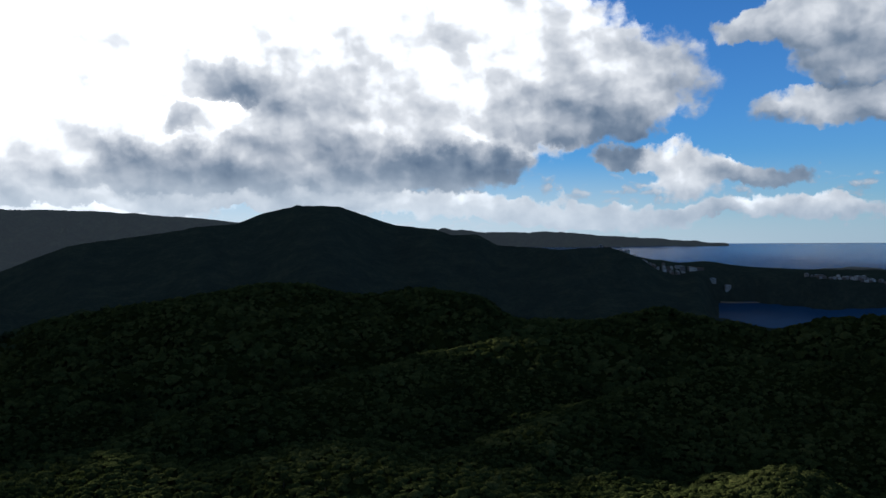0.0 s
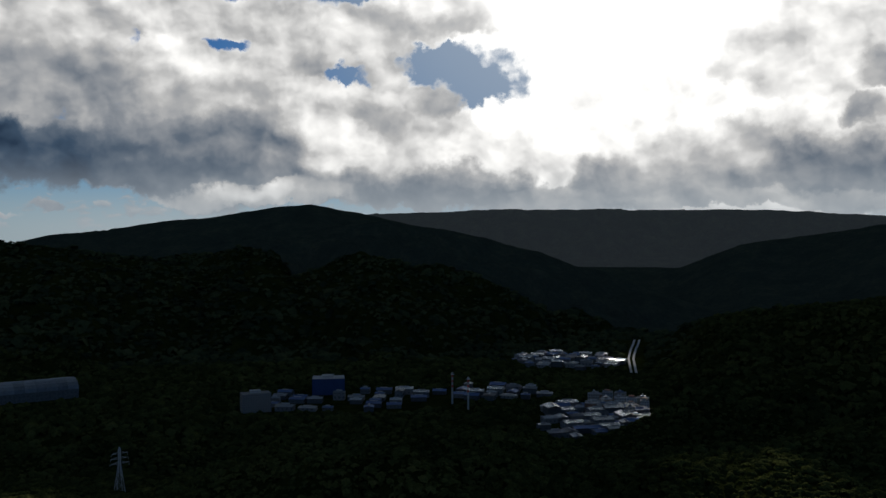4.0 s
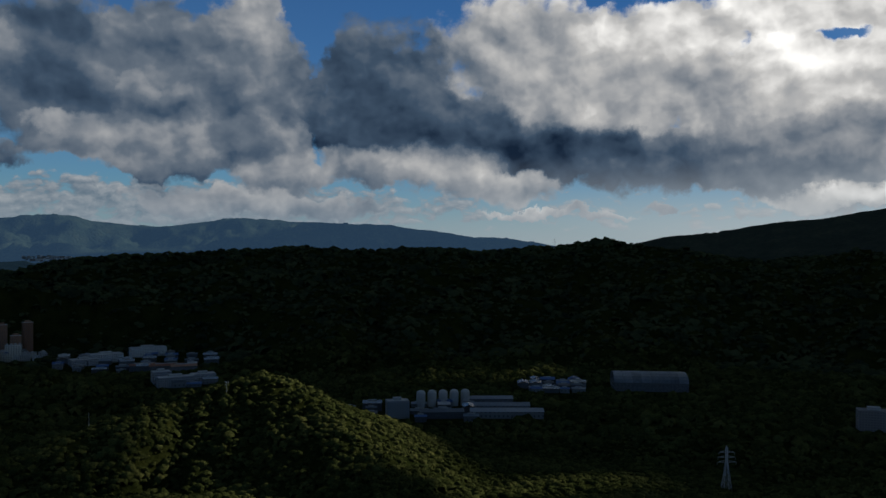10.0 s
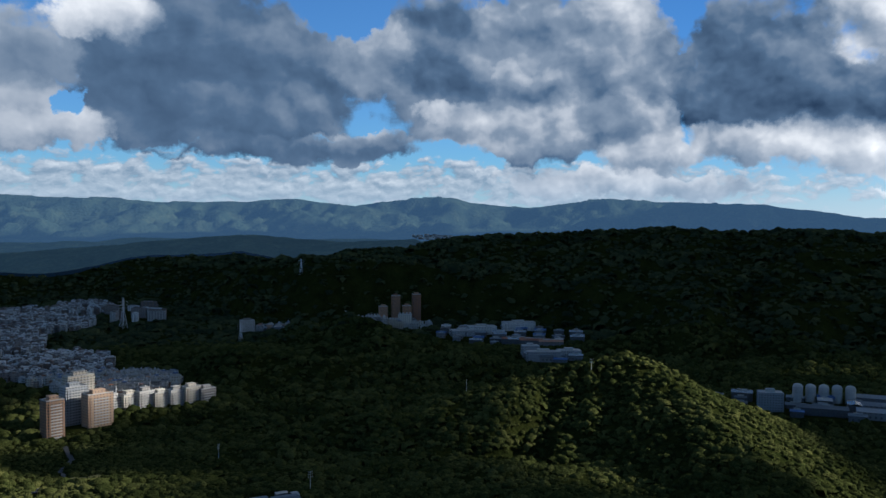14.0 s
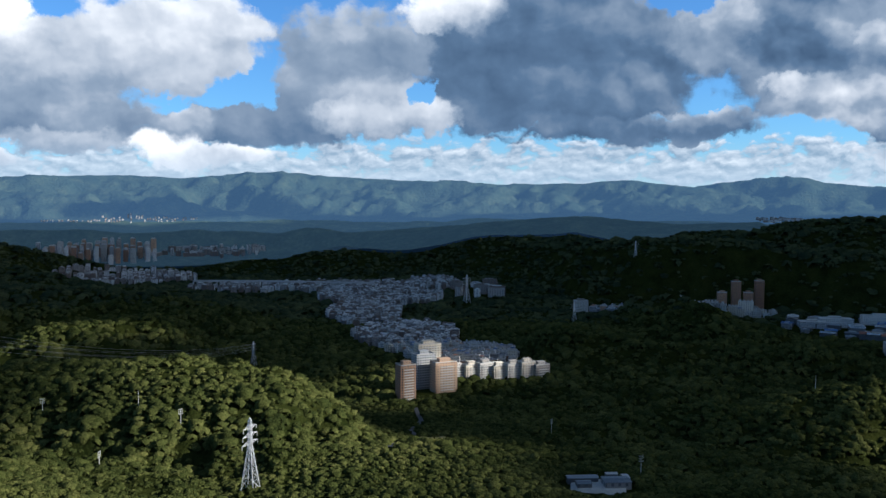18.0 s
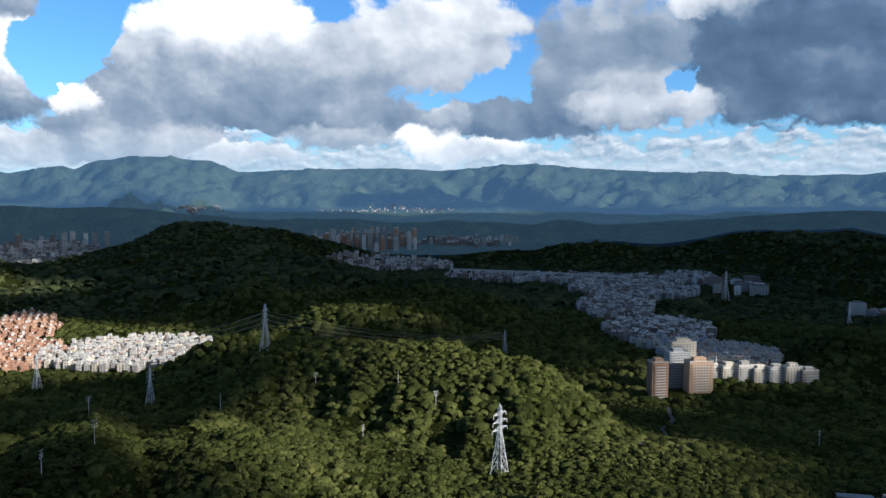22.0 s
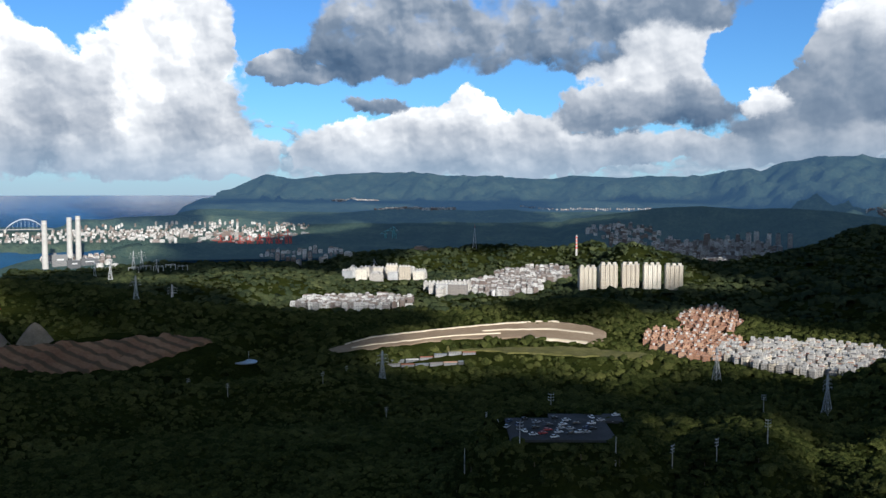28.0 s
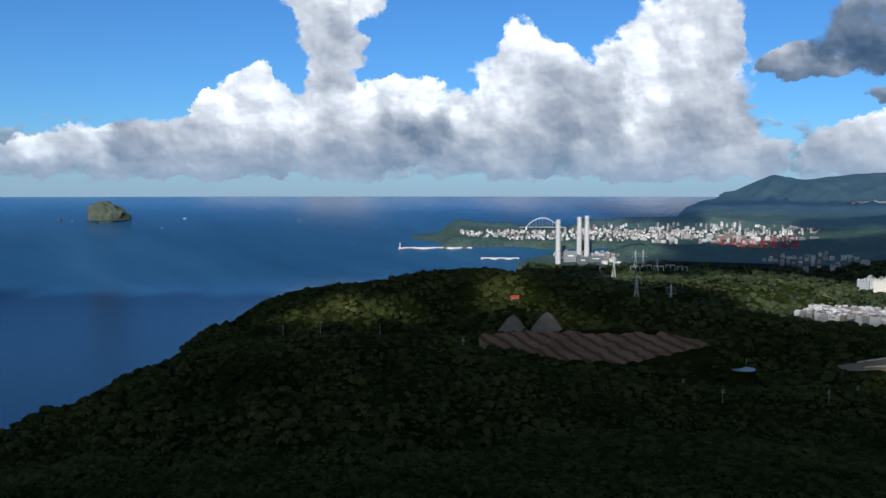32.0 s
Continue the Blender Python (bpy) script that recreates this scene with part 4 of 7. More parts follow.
# levelled ground: azimuth, distance, half width (degrees), half depth, height
LEVEL = [(34.5, 1650, 6, 190, 60), (33.5, 1130, 6, 150, 60), (46.5, 1290, 10, 140, 60), (70, 1400, 5, 120, 60), (76, 1360, 3.5, 110, 60),
         (84, 1190, 8, 90, 60), (103, 1750, 9, 170, 60), (112, 1890, 10, 110, 62), (100.2, 1470, 2.6, 70, 60), (129, 1130, 8.5, 140, 60),
         (132, 1480, 5.5, 270, 60), (133, 2200, 9, 420, 60), (148, 2500, 8, 260, 60), (148, 2980, 11, 150, 62), (168, 1290, 9, 150, 60),
         (174, 1560, 4.0, 220, 62), (179, 1990, 5.5, 110, 78), (197, 1770, 6, 170, 60), (187, 2160, 6, 330, 62), (195, 2300, 4.5, 170, 62), (173, 2780, 6, 340, 62),
         (212, 3250, 13, 110, 14), (214.5, 2890, 4, 130, 25), (204, 2860, 6, 120, 50), (183.0, 428, 6.0, 58, 178), (183.5, 1180, 7.5, 45, 72), (119.3, 512, 3.2, 36, 128), (128.5, 1300, 5, 120, 60), (135.5, 1800, 4, 190, 60), (126.8, 2240, 3.5, 220, 60)]


def levelled(az, rings):
    z = height(az[:, None] + 0 * rings[None, :], rings[None, :] + 0 * az[:, None])
    for la, lr, lw, ld, lz in LEVEL:
        e = np.sqrt(((az[:, None] - la) / lw) ** 2 + ((rings[None, :] - lr) / ld) ** 2)
        blend = 1 - step(e, 0.85, 1.45)
        z = z * (1 - blend) + level(rings, lz)[None, :] * blend
    return z


HEIGHTS = levelled(AZ, RINGS)

# the graded soil slope lies in one plane
graded = 1 - step(np.sqrt(((AZ[:, None] - 214) / 8.6) ** 2 + ((RINGS[None, :] - 1135) / 62) ** 2), 0.85, 1.4)
HEIGHTS = HEIGHTS * (1 - graded) + (80 + 0.27 * (RINGS[None, :] - 1085)) * graded

# the bare terrace is a bench cut between two edges
BENCH = ([179.5, 181.0, 183.8, 187.0, 190.3, 193.7, 196.0, 199.5], [1262, 1235, 1252, 1262, 1250, 1214, 1196, 1168], [1312, 1372, 1408, 1375, 1338, 1300, 1272, 1186])
lo_edge, hi_edge = np.interp(AZ, BENCH[0], BENCH[1]), np.interp(AZ, BENCH[0], BENCH[2])
bench = step(RINGS[None, :], lo_edge[:, None] - 30, lo_edge[:, None] - 5) * (1 - step(RINGS[None, :], hi_edge[:, None] + 4, hi_edge[:, None] + 30))
bench = bench * (step(AZ, 178.0, 179.8) * (1 - step(AZ, 199.0, 201.0)))[:, None]
HEIGHTS = HEIGHTS * (1 - bench) + (78 + 0.05 * (RINGS[None, :] - 1290)) * bench


def ground_z(az, r):
    """Height of the ground sheet, read between its points."""
    u = ((np.asarray(az, float) + 70) % 360) / D_AZ
    v = np.interp(r, RINGS, np.arange(len(RINGS)))
    i, j = np.floor(u).astype(int), np.minimum(np.floor(v).astype(int), len(RINGS) - 2)
    fu, fv = u - i, v - j
    i0, i1 = i % N_AZ, (i + 1) % N_AZ
    return (HEIGHTS[i0, j] * (1 - fu) + HEIGHTS[i1, j] * fu) * (1 - fv) + (HEIGHTS[i0, j + 1] * (1 - fu) + HEIGHTS[i1, j + 1] * fu) * fv


def spot(az, r, lift=0.0):
    x, y = plan(az, r)
    return Vector((float(x), float(y), float(ground_z(az, r)) + lift))


def mesh_of(name, verts, faces, mat, smooth=True, mats=None):
    """A mesh from arrays of points and of triangles or quads."""
    me = bpy.data.meshes.new(name)
    verts, faces = np.asarray(verts, np.float32), np.asarray(faces, np.int32)
    n, k = faces.shape
    me.vertices.add(len(verts))
    me.vertices.foreach_set("co", verts.ravel())
    me.loops.add(n * k)
    me.loops.foreach_set("vertex_index", faces.ravel())
    me.polygons.add(n)
    me.polygons.foreach_set("loop_start", np.arange(0, n * k, k, dtype=np.int32))
    me.polygons.foreach_set("use_smooth", np.full(n, smooth))
    me.materials.append(mat)
    me.update(calc_edges=True)
    return me


def sheet(name, heights, rings, mat, azimuths, closed=True):
    n, m = heights.shape
    a = np.radians(azimuths)[:, None]
    verts = np.stack([-np.sin(a) * rings, np.cos(a) * rings, heights], -1).reshape(-1, 3)
    i, j = np.meshgrid(np.arange(n if closed else n - 1), np.arange(m - 1), indexing="ij")
    i2 = (i + 1) % n
    quads = np.stack([i * m + j, i * m + j + 1, i2 * m + j + 1, i2 * m + j], -1).reshape(-1, 4)
    return new(name, mesh_of(name, verts, quads[:, ::-1], mat))


EDGE = int(np.searchsorted(RINGS, 2800))
inner = np.concatenate([np.arange(EDGE + 1), np.arange(EDGE + 6, len(RINGS), 6), [len(RINGS) - 1]])


def horizon_start(az):
    """Where the hazy distance begins: behind the nearest crests."""
    return np.where((az > -40) & (az < 24), 1760.0, np.where((az >= 24) & (az < 61.5), np.interp(az, [24, 52, 61.5], [2300.0, 2300.0, 2800.0]), 2800.0))


LOW = 260.0 * step(RINGS[None, :], horizon_start(AZ)[:, None] + 20, horizon_start(AZ)[:, None] + 90)      # passes below the distant hills
land = tagged(sheet("ground", (HEIGHTS - LOW)[:, inner], RINGS[inner], M_GROUND, AZ), "wooded hills and valleys under dense green forest", "ground", kind="structure")


def distance(label, a0, a1, start, zones):
    """Hills and ranges many kilometres away; zones: material and the distance up to which it goes."""
    az, rings = np.linspace(a0, a1, int((a1 - a0) / 0.22)), np.geomspace(start, 4950, int(80 + (2800 - start) / 30))
    begin = horizon_start(np.clip(az, a0 + 0.01, a1 - 0.01))[:, None]
    z = levelled(az, rings) - 16 * (1 - step(rings[None, :], begin - 30, begin + 15))          # starts below the nearer ground
    ob = tagged(sheet("backdrop", z, rings, zones[0][0], az, closed=False), label, "mountains", kind="structure")
    which = np.zeros(len(rings) - 1, np.int32)
    for mat, beyond in zones[1:]:
        ob.data.materials.append(mat)
        which[rings[:-1] > beyond] += 1
    ob.data.polygons.foreach_set("material_index", np.tile(which, len(az) - 1))
    ob.data.update()


# painted haze steps up with distance, one glowing material per zone
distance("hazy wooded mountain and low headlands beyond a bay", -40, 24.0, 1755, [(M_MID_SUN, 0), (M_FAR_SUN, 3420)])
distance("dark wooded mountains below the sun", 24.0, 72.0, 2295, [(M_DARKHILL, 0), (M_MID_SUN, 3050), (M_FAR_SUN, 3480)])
distance("hazy blue wooded mountain ranges in the distance", 72.0, 256.1, float(RINGS[EDGE]), [(M_MIDFAR, 0), (M_MIDHAZE, 3330), (M_FAR, 3620)])
SEA_R = np.concatenate([[0.01], np.geomspace(300, 4975, 60)])
sea = tagged(sheet("water", np.tile(level(SEA_R, 0.0), (180, 1)), SEA_R, M_SEA, np.arange(180) * 2.0 - 70), "deep blue sea with faint wind streaks", "sea", kind="structure")


def shaped_ball(seed, levels, rough, squash=1.0):
    """A lumpy closed ball about one metre in radius: points and triangles."""
    bm = bmesh.new()
    bmesh.ops.create_icosphere(bm, subdivisions=levels, radius=1.0)
    pts = []
    for v in bm.verts:
        c = v.co.normalized()
        n = noise.noise(c * 1.3 + Vector((seed * 7.1, 0, 0))) * 0.7 + noise.noise(c * 3.1 + Vector((0, seed * 5.3, 0))) * 0.8
        k = 1.0 + rough * n
        pts.append((c.x * k, c.y * k, c.z * k * squash))
    tris = [[v.index for v in f.verts] for f in bm.faces]
    bm.free()
    return np.array(pts), np.array(tris)


# cloud added out of view to shade the hills; gaps set where sun should fall: azimuth, distance, half length, half width
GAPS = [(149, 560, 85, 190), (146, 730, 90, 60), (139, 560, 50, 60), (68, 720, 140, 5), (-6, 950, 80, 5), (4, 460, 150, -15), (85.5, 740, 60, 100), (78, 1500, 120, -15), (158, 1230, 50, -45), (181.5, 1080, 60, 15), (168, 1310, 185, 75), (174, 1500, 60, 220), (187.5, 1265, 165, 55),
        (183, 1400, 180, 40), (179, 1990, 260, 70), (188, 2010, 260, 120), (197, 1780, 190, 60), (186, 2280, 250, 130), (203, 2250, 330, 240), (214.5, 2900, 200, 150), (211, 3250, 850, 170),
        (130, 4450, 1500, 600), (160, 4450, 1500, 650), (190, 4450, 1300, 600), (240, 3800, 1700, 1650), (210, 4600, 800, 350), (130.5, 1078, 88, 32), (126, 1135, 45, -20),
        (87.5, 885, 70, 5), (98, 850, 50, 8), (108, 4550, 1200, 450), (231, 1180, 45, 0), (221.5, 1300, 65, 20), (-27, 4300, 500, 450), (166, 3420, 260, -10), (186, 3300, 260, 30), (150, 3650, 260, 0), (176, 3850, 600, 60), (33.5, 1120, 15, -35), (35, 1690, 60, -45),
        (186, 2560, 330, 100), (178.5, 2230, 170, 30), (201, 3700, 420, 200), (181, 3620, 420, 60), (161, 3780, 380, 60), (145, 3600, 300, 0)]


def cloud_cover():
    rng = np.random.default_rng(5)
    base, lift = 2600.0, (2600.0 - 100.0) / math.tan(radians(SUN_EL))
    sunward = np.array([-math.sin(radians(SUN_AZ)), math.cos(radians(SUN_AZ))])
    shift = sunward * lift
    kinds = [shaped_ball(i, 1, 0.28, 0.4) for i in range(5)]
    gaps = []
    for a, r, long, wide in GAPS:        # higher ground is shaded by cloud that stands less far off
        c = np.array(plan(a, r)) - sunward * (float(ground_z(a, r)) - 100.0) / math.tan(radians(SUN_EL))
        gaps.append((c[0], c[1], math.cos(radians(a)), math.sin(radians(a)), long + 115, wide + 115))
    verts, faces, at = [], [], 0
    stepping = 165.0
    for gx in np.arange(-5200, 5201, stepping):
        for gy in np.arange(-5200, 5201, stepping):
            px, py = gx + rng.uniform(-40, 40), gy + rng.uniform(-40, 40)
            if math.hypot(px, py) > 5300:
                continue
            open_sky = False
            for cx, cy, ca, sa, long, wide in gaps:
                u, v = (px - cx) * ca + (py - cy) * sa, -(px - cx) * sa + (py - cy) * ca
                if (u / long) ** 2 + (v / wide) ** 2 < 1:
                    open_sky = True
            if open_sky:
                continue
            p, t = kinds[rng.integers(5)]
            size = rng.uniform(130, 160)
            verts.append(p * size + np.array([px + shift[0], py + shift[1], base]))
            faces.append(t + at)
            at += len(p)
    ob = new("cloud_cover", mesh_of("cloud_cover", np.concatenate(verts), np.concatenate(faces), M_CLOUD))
    return tagged(ob, "broken cloud cover out of view that shades the hills", "cloud", kind="stuff")


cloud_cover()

# ---- plan of the built-up places ----
# kind, azimuth, distance, half width (degrees), half depth (m), spacing across and along, turn, share filled, seed
TOWNS = [
    ("shed", 35.0, 1690, 3.6, 110, 24, 26, 20, 0.8, 11), ("shed", 33.2, 1130, 4.2, 120, 20, 22, 55, 0.75, 12),
    ("shed", 40.0, 1330, 4.0, 60, 26, 24, 30, 0.7, 13), ("shed", 49.0, 1270, 7.0, 90, 30, 28, 40, 0.6, 14),
    ("block", 32.0, 1240, 2.2, 60, 18, 18, 30, 0.7, 15),
    ("shed", 75.5, 1400, 2.2, 60, 22, 20, 80, 0.85, 16), ("shed", 84.0, 1180, 6.0, 60, 34, 26, 85, 0.75, 17),
    ("shed", 103.0, 1760, 5.2, 130, 40, 34, 100, 0.75, 18), ("block", 112.5, 1880, 4.5, 50, 17, 20, 112, 0.75, 19),
    ("shed", 117.5, 1860, 2.4, 50, 34, 24, 115, 0.7, 20), ("shed", 100.4, 1470, 1.9, 42, 26, 22, 100, 0.8, 21),
    ("block", 128.6, 1290, 3.8, 85, 12.5, 13, 118, 0.9, 22), ("block", 132.4, 1480, 3.6, 130, 12.5, 13, 125, 0.9, 23),
    ("block", 135.2, 1780, 2.6, 170, 13, 13, 132, 0.88, 24), ("block", 134.2, 2080, 4.2, 170, 13, 14, 128, 0.85, 25),
    ("block", 136.5, 2310, 5.2, 120, 14, 14, 130, 0.8, 26), ("block", 130.6, 2420, 1.9, 150, 14, 14, 124, 0.85, 60),
    ("slab", 127.4, 2220, 2.0, 150, 44, 34, 118, 0.6, 27),
    ("block", 143.0, 2330, 4.0, 110, 19, 20, 140, 0.65, 28), ("block", 150.5, 2640, 4.4, 120, 17, 18, 150, 0.75, 29),
    ("tower", 152.0, 2960, 3.8, 85, 27, 24, 150, 0.55, 30), ("slab", 145.0, 3010, 3.4, 60, 30, 26, 145, 0.7, 31),
    ("villa", 167.0, 1290, 5.7, 120, 10.5, 15, 150, 0.9, 32), ("brick", 173.8, 1340, 2.6, 110, 12, 13, 165, 0.88, 33),
    ("brick", 173.4, 1600, 1.9, 160, 13, 14, 170, 0.8, 34),
    ("block", 197.2, 1770, 4.2, 95, 14, 15, 190, 0.85, 35), ("slab", 195.0, 2290, 2.8, 110, 38, 32, 190, 0.7, 36),
    ("block", 187.0, 2060, 2.6, 170, 14, 15, 186, 0.88, 37), ("block", 185.0, 2330, 2.6, 150, 14, 15, 186, 0.85, 64), ("slab", 190.8, 1950, 1.4, 80, 34, 28, 180, 0.75, 38),
    ("block", 173.8, 2480, 2.0, 170, 13, 14, 172, 0.8, 39), ("block", 172.6, 2900, 3.4, 150, 15, 16, 172, 0.75, 40), ("tower", 171.5, 2960, 3.6, 110, 40, 40, 172, 0.45, 62),
    ("block", 178.0, 2960, 3.5, 120, 17, 17, 176, 0.5, 41), ("brick", 175.6, 1370, 2.2, 90, 12, 13, 175, 0.85, 63),
    ("slab", 206.0, 3190, 6.0, 60, 26, 20, 205, 0.22, 42), ("block", 215.5, 3240, 8.0, 70, 15, 15, 215, 0.26, 43),
    ("block", 208.0, 3300, 8.0, 70, 17, 17, 205, 0.26, 44), ("shed", 214.6, 2960, 2.2, 60, 22, 20, 215, 0.7, 45),
    ("block", 200.5, 2860, 3.0, 90, 20, 22, 200, 0.35, 46), 
    ("slab", -16.0, 3110, 3.6, 50, 40, 34, 0, 0.3, 48), ("block", -25.5, 3100, 2.4, 30, 20, 16, 0, 0.5, 49),
    ("slab", 163.0, 3560, 1.6, 30, 30, 26, 160, 0.6, 51), ("block", 151.0, 3640, 5.0, 30, 30, 26, 150, 0.3, 52), ("block", 181.0, 3700, 5.0, 40, 30, 26, 180, 0.25, 53),
    ("slab", 193.0, 3560, 3.0, 40, 30, 26, 190, 0.5, 54), ("slab", 108.3, 3680, 1.4, 40, 26, 24, 110, 0.5, 55), ("slab", 197.0, 4080, 1.6, 60, 30, 26, 190, 0.5, 56),
    ("slab", 196.0, 2700, 6.0, 120, 40, 40, 195, 0.12, 67),
    ("slab", 113.6, 1870, 4.2, 45, 24, 24, 112, 0.6, 70), ("block", 118.0, 1850, 2.4, 40, 20, 20, 115, 0.6, 71),
    ("block", -13.0, 3080, 3.4, 90, 30, 26, 0, 0.25, 50),
]

# ---- forest ----
CLEARINGS = []      # azimuth, distance, half width (degrees), half depth (m): places without trees


def clear_of_trees(az, r):
    ok = np.ones(len(az), bool)
    for a, d, wa, wd in CLEARINGS:
        ok &= ((az - a) / wa) ** 2 + ((r - d) / wd) ** 2 > 1
    return ok


def crown(seed, sprays, levels):
    """A tree crown about one metre in radius: a dark core under many tilted sprays of leaves."""
    rng = np.random.default_rng(seed)
    core, faces = shaped_ball(seed * 13, levels, 0.7, 0.85)
    normal = np.cross(core[faces[:, 1]] - core[faces[:, 0]], core[faces[:, 2]] - core[faces[:, 0]])
    faces = faces[normal[:, 2] > -0.2 * np.linalg.norm(normal, axis=1)]       # open towards the ground
    verts, tris, at = [core * 0.95], [faces], len(core)
    heads = [Vector((math.cos(a) * 0.5, math.sin(a) * 0.5, rng.uniform(-0.1, 0.35))) for a in rng.uniform(0, 6.283, 4)] + [Vector((0, 0, 0.25))]
    for k in range(sprays):
        up = rng.uniform(-0.15, 1.0)
        a = rng.uniform(0, 6.283)
        out = Vector((math.cos(a) * math.sqrt(1 - up * up), math.sin(a) * math.sqrt(1 - up * up), up))
        c = heads[k % 5] * 0.8 + out * rng.uniform(0.5, 0.75)
        n = (out + Vector(rng.uniform(-0.6, 0.6, 3))).normalized()
        u = n.orthogonal().normalized()
        u = (u * math.cos(a * 3) + n.cross(u) * math.sin(a * 3)) * rng.uniform(0.16, 0.32)
        w = n.cross(u) * rng.uniform(0.6, 1.0)
        verts.append(np.array([c - u, c - w * 0.9, c + u * 1.1 - n * 0.1, c + w]))
        tris.append(np.array([[at, at + 1, at + 2], [at, at + 2, at + 3]]))
        at += 4
    return np.concatenate(verts), np.concatenate(tris)


def hidden(az, r, top):
    """Ground that lies well behind a nearer crest, as seen from over the hills' middle."""
    slope = (HEIGHTS - EYE) / RINGS[None, :]
    ahead = np.maximum.accumulate(slope, axis=1)
    i = (np.round(((az + 70) % 360) / D_AZ).astype(int)) % N_AZ
    j = np.clip(np.searchsorted(RINGS, r) - 2, 0, len(RINGS) - 1)
    return (top - EYE) / r < ahead[i, j]


def forest(name, label, r0, r1, spacing, size, levels, kinds, seed, lo=-70, hi=290, leaf=M_LEAF):
    rng = np.random.default_rng(seed)
    balls = [crown(seed * 10 + i, *levels) for i in range(kinds)]
    area = math.pi * (r1 * r1 - r0 * r0) * (hi - lo) / 360
    n = int(area / spacing ** 2)
    az = rng.uniform(lo, hi, n)
    r = np.sqrt(rng.uniform(r0 * r0, r1 * r1, n))
    keep = (sea_cover(az, r) < 0.3) & clear_of_trees(az, r) & (r < horizon_start(az))
    az, r = az[keep], r[keep]
    z = ground_z(az, r)
    keep = ~hidden(az, r, z + size * 1.6) | (rng.random(len(az)) < 0.07)       # the lee of the crests stays thin
    az, r, z = az[keep], r[keep], z[keep]
    x, y = plan(az, r)
    patch = fbm(x / 60, y / 60, seed + 7, 3)
    s = size * (0.55 + 1.0 * rng.random(len(x)) ** 2.0) * (0.6 + 0.8 * patch)
    which, turn = rng.integers(0, kinds, len(x)), rng.uniform(0, 6.283, len(x))
    verts, faces, at = [], [], 0
    for k, (p, t) in enumerate(balls):
        sel = which == k
        m = int(sel.sum())
        c, sn = np.cos(turn[sel])[:, None], np.sin(turn[sel])[:, None]
        tall = rng.uniform(0.6, 1.1, (m, 1))
        px = (p[None, :, 0] * c - p[None, :, 1] * sn) * s[sel][:, None] + x[sel][:, None]
        py = (p[None, :, 0] * sn + p[None, :, 1] * c) * s[sel][:, None] + y[sel][:, None]
        pz = p[None, :, 2] * s[sel][:, None] * tall + (z[sel] + s[sel] * 0.12)[:, None]
        verts.append(np.stack([px, py, pz], -1).reshape(-1, 3))
        faces.append((t[None] + (np.arange(m) * len(p))[:, None, None] + at).reshape(-1, 3))
        at += m * len(p)
    ob = new(name, mesh_of(name, np.concatenate(verts), np.concatenate(faces), leaf, smooth=True))
    return tagged(ob, label, "forest", kind="stuff")


for kind, a, r, wa, wd, *rest in TOWNS:
    if rest[3] > 0.2:
        CLEARINGS.append((a, r, wa * 1.04, wd * 1.04 + 6))
CLEARINGS += [(183.2, 427, 4.5, 29), (182.6, 1318, 3.0, 76), (186.5, 1318, 3.6, 62), (190.5, 1295, 3.6, 52), (194.2, 1250, 3.2, 48), (197.6, 1205, 2.6, 28), (184, 1190, 8, 42), (214, 1135, 8.3, 58), (131, 1060, 2.6, 30),
              (69.4, 1425, 3.4, 50), (80.5, 1200, 4, 70), (51.2, 1340, 2, 40), (56, 1215, 1.6, 25), (86.2, 1150, 1.6, 25), (178.8, 1960, 4.0, 40), (214.6, 2900, 2.6, 80),
              (119.3, 512, 2.6, 26), (133.4, 560, 0.35, 30), (133.2, 610, 0.4, 40), (132.0, 720, 0.4, 60), (131.6, 880, 0.4, 90), (30.7, 1820, 0.8, 280), (204.4, 1118, 1.1, 20), (191.8, 1156, 3.4, 24), (130.8, 645, 1.4, 40),
              (239, 1620, 2.6, 70), (104, 1800, 4, 80), (119.5, 1825, 1.5, 30), (110.3, 1935, 1.5, 30)]
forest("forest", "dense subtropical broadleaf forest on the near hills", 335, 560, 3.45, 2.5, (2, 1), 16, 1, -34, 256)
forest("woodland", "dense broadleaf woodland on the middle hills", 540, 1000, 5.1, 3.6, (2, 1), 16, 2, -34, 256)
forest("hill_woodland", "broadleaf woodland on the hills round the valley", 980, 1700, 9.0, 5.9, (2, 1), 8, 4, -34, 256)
forest("far_forest", "wooded slopes beyond the valley", 1660, 2790, 15.5, 8.6, (0, 1), 6, 3, -34, 256, M_HAZELEAF)


def single_trees():
    """The nearest trees stand as things of their own, with trunk and crown."""
    rng = np.random.default_rng(44)
    kinds = []
    for k in range(6):
        p, t = crown(900 + k, 150, 1)
        kinds.append((mesh_of("crown", p * 3.3 + np.array([0, 0, 4.6]), t, M_LEAF, smooth=False),
                      mesh_of("trunk", *trunk_of(k), M_BARK)))
    made = 0
    while made < 240:
        az, r = rng.uniform(-20, 250), rng.uniform(335, 430)
        if not clear_of_trees(np.array([az]), np.array([r]))[0]:
            continue
        c, t = kinds[rng.integers(6)]
        ob = tagged(new("tree"), "dark green broadleaf tree with a rounded uneven crown", "tree", "trees on the near hill")
        for nm, me in (("crown", c), ("trunk", t)):
            child = new(nm, me)
            child.parent = ob
        s = rng.uniform(0.7, 1.1)
        ob.matrix_basis = Matrix.LocRotScale(spot(az, r), Euler((0, 0, rng.uniform(0, 6.28))), (s, s, s * rng.uniform(0.85, 1.15)))
        made += 1


